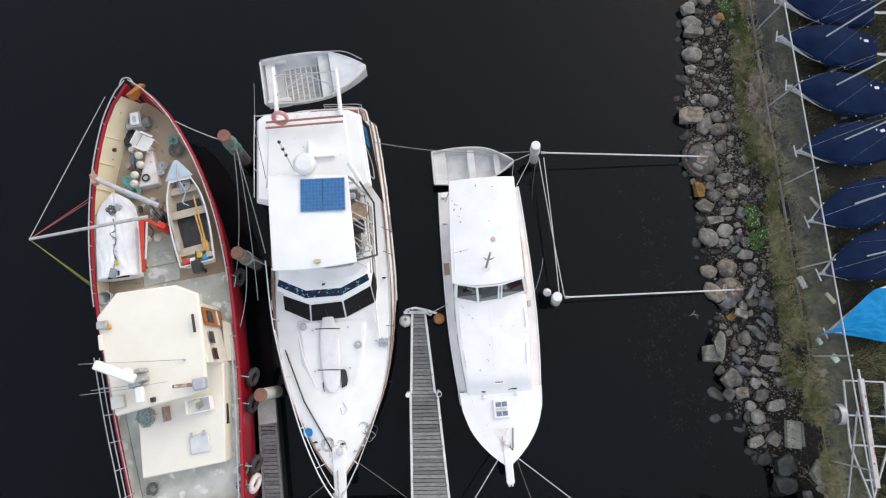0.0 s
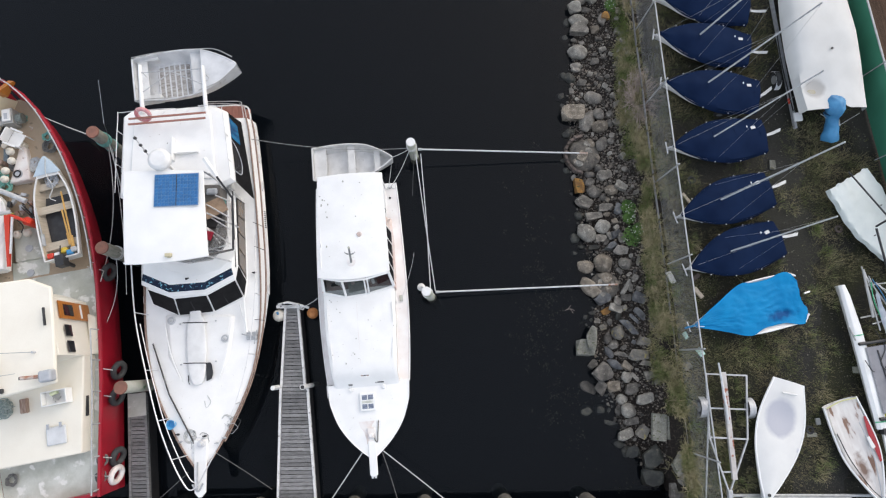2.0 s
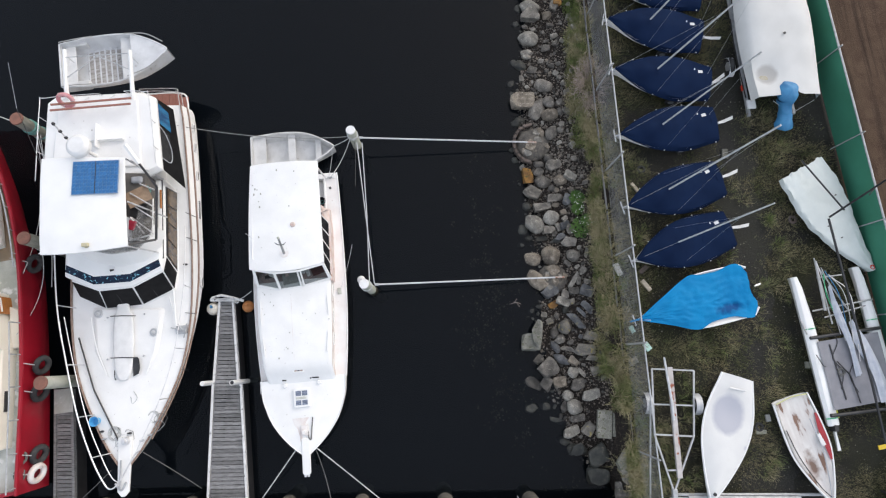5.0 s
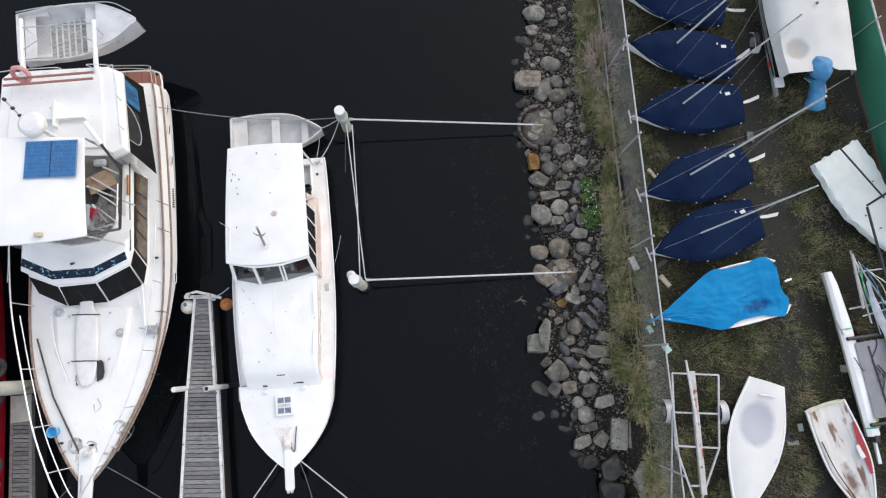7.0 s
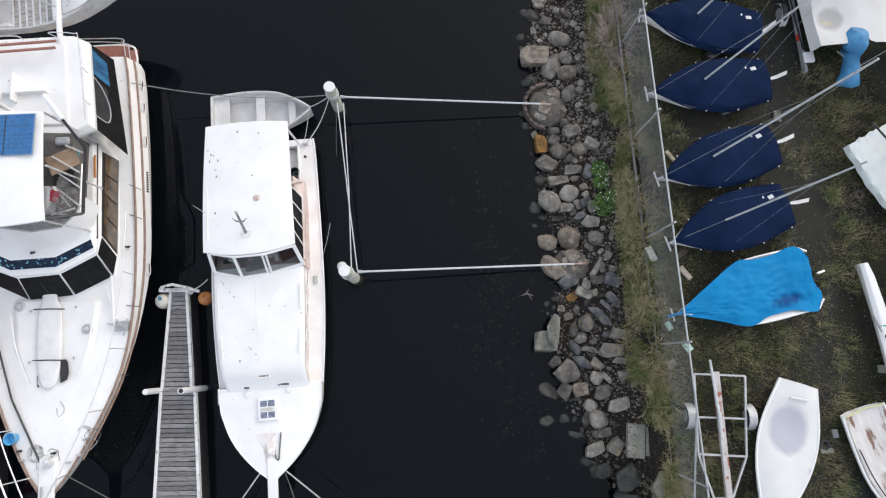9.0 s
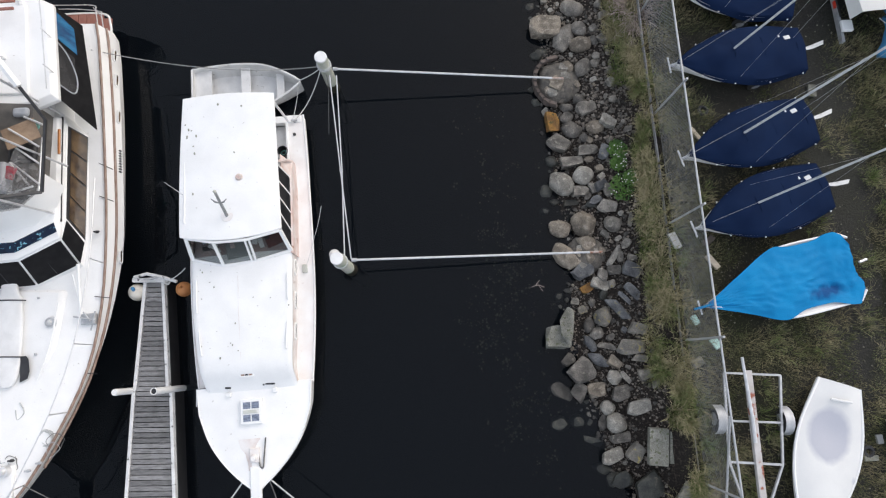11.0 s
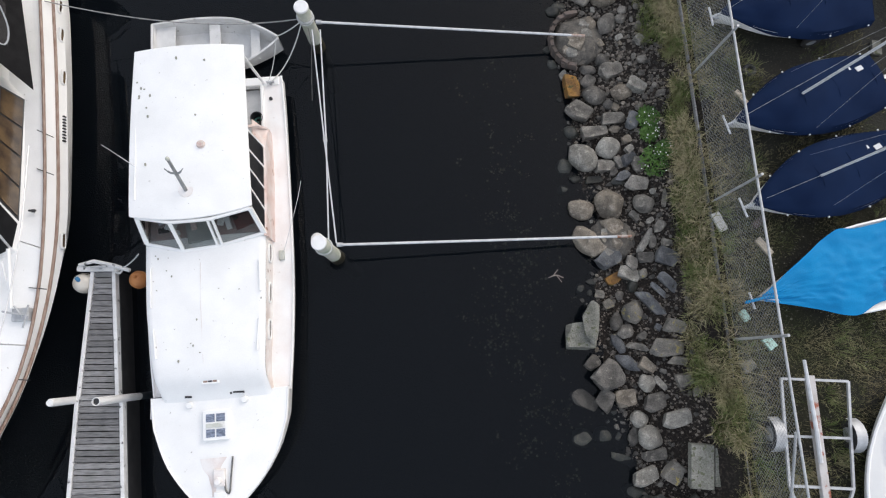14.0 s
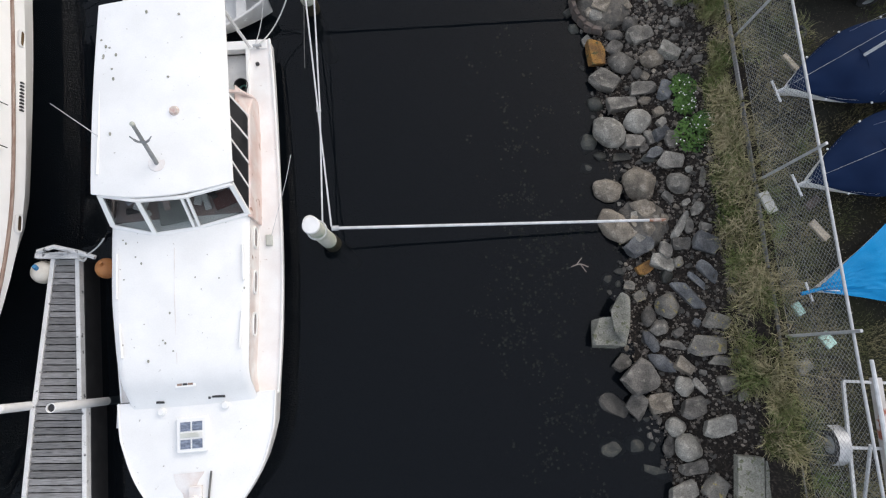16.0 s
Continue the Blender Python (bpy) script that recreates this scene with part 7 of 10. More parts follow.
part("bow_cover", loft([[(u * 0.47 * (1 - ((y - 2.5) / 0.72)) ** 0.8, y, 2.14 + 0.06 * (y - 2.5) + 0.03 * (1 - abs(u))) for u in (-1, -0.5, 0, 0.5, 1)] for y in np.linspace(2.62, 3.18, 7)], False), mat("pale_blue_paint", (0.44, 0.53, 0.60), (0.38, 0.47, 0.54), 4.0, 0.5), row, "pale blue bow deck")
part("painter", tube(smooth([(0.05, 3.1, 2.2), (0.0, 2.6, 2.2), (0.08, 2.2, 2.1), (-0.05, 1.9, 2.1), (0.1, 1.75, 2.1)]), 0.014, 5), ROPE, row)
part("outboard", merge(box(-0.12, 0.12, -0.28, 0.06, 1.95, 2.25), tube([(0, -0.1, 1.95), (0, -0.15, 1.5)], 0.06, 8), tube([(0, 0.0, 2.15), (0.05, 0.35, 2.15)], 0.02, 6)), BLACK, row, "small black outboard motor", bevel=0.05)
for k, (x, y) in enumerate(((-0.3, 0.12), (0.1, 0.2), (0.25, 0.1), (-0.1, 0.1), (0.38, 0.16))):
    part("stern_gear", box(x - 0.09, x + 0.09, y - 0.07, y + 0.09, 1.95, 2.12), (RED_PART, mat("yellow_bag", (0.6, 0.42, 0.05), None, 4, 0.6), BLUE_BAG, WHITE_PLASTIC, ALLOY)[k], row, "small gear in the stern", bevel=0.03)


def deck_chair():
    th = thing("plastic_chair", "white plastic garden chair lying among the deck gear", "chair", pose(-8.44, 5.93, 1.45, 0, 0, 68))
    part("seat", box(-0.22, 0.22, -0.2, 0.2, 0.38, 0.42), WHITE_PLASTIC, th, bevel=0.02)
    part("backrest", box(-0.22, 0.22, 0.2, 0.24, 0.4, 0.75), WHITE_PLASTIC, th, bevel=0.02)
    for sx in (-1, 1):
        part("armrest", box(sx * 0.24 - 0.03, sx * 0.24 + 0.03, -0.2, 0.22, 0.56, 0.59), WHITE_PLASTIC, th, bevel=0.01)
        for sy in (-1, 1):
            part("leg", tube([(sx * 0.22, sy * 0.19, 0), (sx * 0.2, sy * 0.17, 0.4)], 0.022, 6), WHITE_PLASTIC, th)


deck_chair()
for x, y in ((-8.62, 5.56), (-8.54, 5.26), (-8.68, 4.94), (-8.67, 4.67), (-7.95, 3.05), (-8.25, 3.0)):
    f = thing("float", "round off-white fishing float on the deck", "float", Matrix.Translation((x, y, 1.8 if y > 4 else 1.55)), "deck floats")
    part("body", ball(0.12), BUOY_WHITE, f, angle=80)
    part("eye", ring(0.03, 0.01, 10, 5, Matrix.Translation((0, 0, 0.13)) @ pose(0, 0, 0, 90)), BUOY_WHITE, f)
for k, (x, y, white) in enumerate(((-5.5, 1.9, 0), (-4.93, -1.05, 0), (-4.9, -1.8, 0), (-4.72, -3.5, 0), (-4.72, -4.0, 1))):
    t = thing("fender_tyre", "white-painted tyre fender hung on the red hull" if white else "old black tyre fender hung on the red hull", "tyre", pose(x - 0.06, y, 1.25, 0, 78, -12), "hull tyres")
    part("tyre", ring(0.21, 0.085, 20, 8), GELCOAT_OLD if white else RUBBER, t, angle=80)
    part("lashing", tube([(-0.28, 0, 0.02), (-0.62, 0.0, -0.25)], 0.014, 5), ROPE, t)


# ---- piles, rods and mooring lines ----
def pile(x, y, top, r, body, cap, label, lean=(0, 0)):
    th = thing("mooring_pile", label, "pile", Matrix.Translation((x, y, 0)), "mooring piles")
    bm = tube([(-lean[0] * 1.5, -lean[1] * 1.5, -1.8), (0, 0, 0), (lean[0], lean[1], top - 0.05)], [r * 1.02, r, r * 0.96], 20)
    for v in bm.verts:
        v.co += Vector((noise.noise(v.co * 3 + Vector((x, y, 0))), noise.noise(v.co * 3 + Vector((y, x, 5))), 0)) * 0.015
    part("shaft", bm, body, th)
    part("weedy_foot", tube([(-lean[0] * 1.5, -lean[1] * 1.5, -1.8), (-lean[0] * 0.15, -lean[1] * 0.15, -0.2), (lean[0] * 0.05, lean[1] * 0.05, 0.02 + 0.05 * (x > 0))], [r * 1.08, r * 1.07, r * 1.03], 20), WEEDY, th, "dark weedy foot at the waterline")
    part("cap", disc(r * 1.04, r * 0.98, top - 0.05, top, 20, Matrix.Translation((lean[0], lean[1], 0))), cap, th, bevel=0.01)
    return th


p_1 = pile(-5.97, 6.05, 2.24, 0.19, PILE_WOOD, PILE_TOP, "weathered timber mooring pile with rusty top, wrapped in rope")
p_2 = pile(-5.4, 2.5, 2.12, 0.19, PILE_WOOD, PILE_TOP, "weathered timber mooring pile with rusty top and mooring loops")
pile(-4.58, -1.53, 1.92, 0.19, PILE_PALE, PILE_TOP, "pale timber mooring pile with rusty top beside the walkway")
p_4 = pile(3.76, 6.08, 1.14, 0.15, PILE_PALE, WHITE_PLASTIC, "pale green-stained mooring pile with white cap", (-0.12, 0.13))
p_5 = pile(4.31, 1.25, 1.05, 0.15, PILE_PALE, WHITE_PLASTIC, "pale mooring pile with white cap", (-0.16, 0.06))
for q, zs, mm in ((p_1, (1.5, 1.58, 1.66, 1.1), ROPE_GREEN), (p_2, (1.2, 1.3), ROPE), (p_4, (0.78, 0.84), ROPE), (p_5, (0.72,), ROPE)):
    r = 0.2 if q in (p_1, p_2) else 0.16
    slant = {p_4: (-0.11, 0.115), p_5: (-0.16, 0.06)}.get(q, (0, 0))
    for z in zs:
        part("rope_turn", ring(r, 0.02, 18, 5, Matrix.Translation((slant[0] * z, slant[1] * z, z)) @ pose(0, 0, 0, 6, 4)), mm, q)


for x, y, z, r, mm, lab in ((3.99, 1.53, 0.3, 0.13, WHITE_PLASTIC, "white ball float tied behind the mooring pile"),):
    f = thing("pile_float", lab, "float", Matrix.Translation((x, y, z)))
    part("ball", ball(r, None, 3), mm, f, angle=80)
    part("neck", tube([(0, 0, r * 0.9), (0.04, -0.03, r * 1.35)], 0.03, 8), GREY_PLASTIC, f)
    part("tie", tube([(0.04, -0.03, r * 1.3), (0.2, -0.2, r * 1.3 + 0.1)], 0.01, 5), ROPE, f)


def line(name, label, points, r, material, cat="rope"):
    return tagged(part(name, tube(points, r, 6), material), label, cat)


rod_group = "spacer rods"
for a, b in (((3.88, 6.1, 0.75), (9.7, 6.2, 0.18)), ((4.45, 1.32, 0.75), (10.47, 1.63, 0.14))):
    t = thing("spacer_rod", "long pale steel rod from a pile to the rock bank", "rod", group=rod_group)
    part("rod", tube([Vector(a).lerp(Vector(b), k / 10) for k in range(11)], 0.026, 8), WHITE_PIPE, t)
    part("collar", tube([a, Vector(a).lerp(Vector(b), 0.02)], 0.045, 8), GALV, t)
    part("rusty_end", tube([Vector(a).lerp(Vector(b), 0.955), Vector(b) + (Vector(b) - Vector(a)).normalized() * 0.05], 0.03, 8), RUST, t, "rusted rod end")
for xa, xb, side_ in ((3.8, 4.44, -1), (3.97, 4.29, 1)):
    t = thing("tie_rod", "pale steel rod tied between two piles", "rod", group=rod_group)
    part("rod", tube([(xa, 5.95, 0.7), (4.15 + side_ * 0.018, 3.52, 0.69), (xb, 1.36, 0.72)], 0.015, 6), WHITE_PIPE, t)
    part("clamp", tube([(4.14 + side_ * 0.018, 3.56, 0.69), (4.155 + side_ * 0.018, 3.47, 0.69)], 0.026, 6), GALV, t)

line("mooring_line", "grey sagging mooring line between cruiser and pile", sag((-1.785, 6.317, 1.135), (3.56, 6.1, 0.85), 0.5), 0.012, mat("grey_rope", (0.34, 0.34, 0.33), (0.24, 0.24, 0.24), 14.0, 0.85, bump=0.3))
line("mooring_line", "white stern line from cruiser to pile", sag((3.6, 6.05, 0.82), (2.97, 4.84, 0.55), 0.25), 0.012, ROPE)
line("mooring_line", "white dinghy painter tied to the pile", sag((3.0, 5.9, 0.5), (3.58, 6.08, 0.8), 0.05), 0.012, ROPE)
line("mooring_line", "loose rope end hanging from the pile into the water", [(3.72, 5.98, 0.7), (3.74, 5.8, 0.4), (3.7, 5.2, 0.05), (3.69, 4.75, -0.15)], 0.008, ROPE_DARK)
line("mooring_line", "white stern line hanging to the cruiser", sag((3.0, 5.86, 0.5), (2.9, 4.82, 0.55), 0.12), 0.008, ROPE)
line("mooring_line", "taut white bow line to the jetty", sag((2.25, -3.5, 0.7), (1.25, -4.98, 0.85), 0.02), 0.016, ROPE)
line("mooring_line", "slack grey bow line to the jetty", sag((2.8, -3.52, 0.7), (3.34, -5.05, 0.8), 0.2), 0.012, ROPE_DARK)
line("mooring_line", "taut white bow line to the jetty", sag((2.82, -3.48, 0.72), (4.88, -5.02, 0.85), 0.02), 0.016, ROPE)
line("mooring_line", "pale mooring line from the fishing boat to a pile", sag((-7.55, 6.55, 2.2), (-6.1, 6.1, 1.6), 0.2), 0.017, ROPE)
line("mooring_line", "long white line from pile to cruiser", sag((-5.85, 6.0, 1.5), (-4.75, 2.6, 1.5), 0.1), 0.014, ROPE)
line("mooring_line", "long white line along the cruiser side", sag((-5.85, 5.95, 1.3), (-4.95, 1.2, 1.3), 0.2), 0.011, ROPE)
line("mooring_line", "slack white line beside the red hull", sag((-5.95, 5.9, 1.3), (-5.55, 1.55, 1.7), 0.5), 0.013, ROPE)
line("mooring_line", "slack white line hanging on the red hull", sag((-5.35, 2.6, 1.5), (-5.45, -0.2, 1.8), 0.6), 0.012, ROPE)
line("mooring_line", "white line from pile to cruiser rail", sag((-5.35, 2.55, 1.4), (-4.65, 2.2, 1.6), 0.06), 0.012, ROPE)
line("mooring_line", "thin bow line of the large cruiser", sag((-2.6, -3.9, 1.6), (-3.85, -4.9, 0.8), 0.05), 0.01, ROPE_DARK)
line("mooring_line", "thin bow line of the large cruiser", sag((-1.9, -3.4, 1.5), (-0.5, -4.6, 0.5), 0.05), 0.01, ROPE_DARK)
line("mooring_line", "short white line from walkway to cruiser", sag((0.2, 0.85, 0.55), (0.75, 1.1, 0.95), 0.08), 0.012, ROPE)

# ---- floating walkways ----
plank_mesh = finish(box(-0.5, 0.5, -0.5, 0.5, -0.5, 0.5), "plank", GREY_PLANK)
bmx = bmesh.new()
bmx.from_mesh(plank_mesh)
bmesh.ops.bevel(bmx, geom=[e for e in bmx.edges], offset=0.03, segments=1, affect="EDGES")
bmx.to_mesh(plank_mesh)
bmx.free()
plank_rnd = random.Random(8)


def planks(parent, left, right, y0, y1, step, z):
    """Deck boards across a walkway between two edges given as tables over y."""
    y = y0
    while y > y1:
        xa, xb = between(left, y), between(right, y)
        ob = new("plank", plank_mesh)
        ob.parent = parent
        ob.matrix_basis = pose((xa + xb) / 2 + plank_rnd.uniform(-0.008, 0.008), y, z + plank_rnd.uniform(-0.004, 0.004), 0, 0, plank_rnd.uniform(-0.5, 0.5)) @ Matrix.Diagonal((xb - xa - 0.18, step * plank_rnd.uniform(0.82, 0.88), 0.035, 1))
        y -= step


def walkway(label, left, right, y0, y1, step, rail_white):
    th = thing("floating_walkway", label, "walkway", kind="structure")
    planks(th, left, right, y0 - step / 2, y1, step, 0.4)
    for tab, s in ((left, -1), (right, 1)):
        ys = [r[0] for r in sorted(tab, reverse=True)]
        pts = [(between(tab, y), y) for y in ys]
        rows = [[(x + s * d, y, z) for d, z in ((-0.085, 0.3), (-0.01, 0.3), (-0.01, 0.445), (-0.085, 0.445))] for x, y in pts]
        part("edge_beam", loft(rows), rail_white, th, bevel=0.01)
        rows = [[(x + s * d, y, z) for d, z in ((-0.2, -0.4), (0.0, -0.4), (0.0, 0.3), (-0.2, 0.3))] for x, y in pts]
        part("float_tank", loft(rows), BLACK, th)
    return th


EDGE_WHITE = mat("chalky_edge_beam", (0.74, 0.74, 0.73), (0.60, 0.60, 0.59), 4.0, 0.7, bump=0.2, grain=0.25, spots=((0.12, 0.12, 0.12), 9.0, 0.38))
left2 = [(-5.6, -0.36), (-1.62, -0.44), (-1.55, -0.42), (0.86, -0.40)]
right2 = [(-5.6, 0.92), (-1.62, 0.48), (-1.55, 0.40), (0.86, 0.10)]
walkway("narrow floating walkway of weathered grey boards with pale edges", sorted(left2), sorted(right2), 0.84, -5.6, 0.112, EDGE_WHITE)
pw = thing("walkway_head", "pale steel head frame with cleats on the walkway end", "frame")
part("beam", box(-0.62, 0.2, 0.84, 0.94, 0.42, 0.52), EDGE_WHITE, pw, bevel=0.015)
part("bracket", tube([(-0.55, 0.95, 0.55), (-0.25, 1.02, 0.62), (0.1, 0.95, 0.55), (0.42, 0.85, 0.55)], 0.04, 6), EDGE_WHITE, pw)
part("cleat", merge(tube([(-0.3, 0.9, 0.62), (0.0, 0.92, 0.62)], 0.025, 6), tube([(-0.15, 0.91, 0.5), (-0.15, 0.91, 0.62)], 0.03, 6)), GALV, pw)
part("knot", coil(0.2, 0.86, 0.52, 0.09, 4, 0.015, seed=71), ROPE, pw)
for x, y, top, lab in ((-0.46, -1.61, 1.12, "short white guide post at the walkway edge"), (0.47, -1.58, 1.4, "open-topped white guide post at the walkway edge")):
    t = thing("guide_post", lab, "post", Matrix.Translation((x, y, 0)), "walkway guide posts")
    part("pipe", loft([[(r * math.cos(2 * math.pi * k / 16), r * math.sin(2 * math.pi * k / 16), z) for k in range(16)] for r, z in ((0.072, -1.2), (0.072, top), (0.06, top), (0.06, top - 0.25))]), WHITE_PLASTIC, t)
    if x > 0:
        part("dark_inside", disc(0.06, 0.06, top - 0.06, top - 0.04, 16), BLACK, t)
    else:
        part("end_cap", disc(0.07, 0.06, top, top + 0.03, 16), WHITE_PLASTIC, t)
for x, y, r, mm, lab in ((-0.56, 0.63, 0.2, BUOY_WHITE, "dirty white ball fender on the walkway end"), (0.5, 0.7, 0.18, BUOY_ORANGE, "faded orange ball fender on the walkway end")):
    f = thing("ball_fender", lab, "fender", Matrix.Translation((x, y, 0.3)), "walkway fenders")
    part("ball", ball(r, None, 3, 1.1), mm, f, angle=80)
    part("neck", tube([(0, 0.02, r * 0.9), (0, 0.06, r * 1.4)], 0.04, 8), BLUE_BAG if mm is BUOY_WHITE else BUOY_ORANGE, f)
left1 = [(-5.6, -4.66), (-1.75, -5.08)]
right1 = [(-5.6, -4.02), (-1.75, -4.5)]
walkway("narrow floating walkway of weathered boards beside the fishing boat", sorted(left1), sorted(right1), -1.75, -5.6, 0.112, GREY_PLANK)
tagged(part("loose_board", box(-0.27, 0.27, -0.35, 0.35, 0, 0.03, pose(-4.74, -2.1, 0.425, 0, 0, 7)), DECK_GREY, bevel=0.005), "pale grey board lying on the walkway", "board")

# ---- timber jetty along the harbour's end ----
jt = thing("timber_jetty", "old timber jetty with round pile heads across the berths", "jetty", kind="structure")
part("edge_log", tube([(-3.9, -4.98, 0.72), (-0.6, -4.94, 0.74)], 0.09, 10), PILE_WOOD, jt)
part("edge_beam", box(-12.0, 12.0, -5.28, -5.1, 0.5, 0.78), GREY_PLANK, jt, bevel=0.02)
part("under_beam", box(-12.0, 12.0, -7.2, -5.3, 0.35, 0.5), PILE_WOOD, jt)
for k in range(110):
    ob = new("plank", plank_mesh)
    ob.parent = jt
    ob.matrix_basis = pose(-11.9 + 0.22 * k, -6.2, 0.8, 0, 0, 90 + plank_rnd.uniform(-0.4, 0.4)) @ Matrix.Diagonal((1.85, 0.2, 0.04, 1))
for x in (-3.55, -1.0, 1.9, 4.1, 6.62, 9.2):
    part("pile_head", tube([(x, -5.2, -1.8), (x, -5.2, 0.7), (x, -5.2, 0.76)], [0.25, 0.25, 0.2], 18), PILE_HEAD, jt, "round timber pile head")
part("mooring_ring", merge(tube([(8.72, -4.95, 0.5), (8.72, -4.95, 1.1)], 0.02, 6), tube(smooth([(8.45, -4.98, 0.8), (8.72, -4.92, 1.0), (8.95, -5.0, 0.8)]), 0.012, 5)), GALV, jt)


# ---- chain-link fence along the bank ----
def fence_x(y):
    return 12.08 - 0.05 * y


def chain_fence():
    y0, y1, zr = -6.2, 14.0, 2.43
    th = thing("chain_link_fence", "galvanised chain-link fence with top rail along the bank", "fence", kind="structure")
    part("top_rail", tube([(fence_x(y), y, zr) for y in np.linspace(y0, y1, 12)], 0.022, 8), GALV, th, "pale galvanised top rail")
    part("ground_wire", tube([(fence_x(y), y, 0.95) for y in np.linspace(y0, y1, 12)], 0.005, 5), ROPE_DARK, th)
    part("mid_wire", tube([(fence_x(y), y, 1.65) for y in np.linspace(y0, y1, 12)], 0.004, 5), ROPE_DARK, th)
    for y in (-3.65, -0.55, 2.2, 5.0, 7.8, 10.6, 13.3):
        part("post", tube([(fence_x(y), y, 0.6), (fence_x(y), y, zr + 0.17)], 0.025, 8), GALV, th)
    part("brace", tube([(12.52, -5.0, 0.95), (12.2, -2.1, 2.35)], 0.025, 8), GALV, th)
    # woven wires: slanting both ways
    pitch, verts, faces = 0.085, [], []
    for sgn in (1, -1):
        n = int((y1 - y0 + 1.6) / pitch)
        for k in range(n):
            ya = y0 - 1.6 + k * pitch
            pts = []
            for j in range(2):
                z = 0.93 + 1.48 * j
                y = ya + (z - 0.93) if sgn > 0 else ya + 1.48 - (z - 0.93)
                pts.append((fence_x(min(max(y, y0), y1)) + 0.004 * sgn, y, z))
            i = len(verts)
            r = 0.002
            for x, y, z in pts:
                verts += [(x - r, y - r, z), (x + r, y - r, z), (x, y + r * 1.4, z)]
            faces += [(i, i + 1, i + 4, i + 3), (i + 1, i + 2, i + 5, i + 4), (i + 2, i, i + 3, i + 5)]
    me = bpy.data.meshes.new("wire_mesh")
    me.from_pydata(verts, [], faces)
    me.materials.append(mat("dull_fence_wire", (0.30, 0.31, 0.32), (0.22, 0.23, 0.23), 6.0, 0.6, 0.2, bump=0.0))
    ob = new("wire_mesh", me)
    ob.parent = th
    tagged(ob, kind="stuff")
    kerb = thing("timber_kerb", "low grey timber kerb at the foot of the fence", "kerb", kind="structure")
    for a in np.arange(-5.6, 13, 1.55):
        ob = new("kerb_board", plank_mesh)
        ob.parent = kerb
        ob.matrix_basis = pose(fence_x(a + 0.75) - 0.1, a + 0.75, 0.83, 0, 0, 90 + 2.5 + plank_rnd.uniform(-1, 1)) @ Matrix.Diagonal((1.48, 0.03, 0.1, 1))
    return th


chain_fence()


# ---- green screen fence on the far side of the yard ----
def screen_x(y):
    return 20.03 - 0.112 * y


def screen_fence():
    th = thing("screen_fence", "low fence hung with green shade cloth", "fence", kind="structure")
    ys = np.linspace(-7, 14, 60)
    rows = [[(screen_x(y) + 0.03 * math.sin(2.1 * y) * (1 - abs(2 * z - 1)) + (0.10 * (1 - z)), y, 0.92 + 1.28 * z) for z in (0, 0.25, 0.5, 0.75, 1)] for y in ys]
    bm = loft(rows, False)
    bmesh.ops.solidify(bm, geom=bm.faces, thickness=0.012)
    part("shade_cloth", bm, GREEN_CLOTH, th, "taut green shade cloth")
    part("top_rail", tube([(screen_x(y), y, 2.22) for y in ys[::6]], 0.03, 8), GALV, th)
    for y in (-5.3, -2.5, 0.3, 3.05, 5.75, 8.6, 11.4):
        part("post", tube([(screen_x(y) - 0.05, y, 0.7), (screen_x(y) - 0.04, y, 2.42)], 0.02, 8), GALV, th)
    for k in range(4):
        part("strand", tube([(screen_x(y) + 0.2 + 0.1 * k, y, 0.93) for y in ys[::3]], 0.012, 4), TWIG, th)


screen_fence()


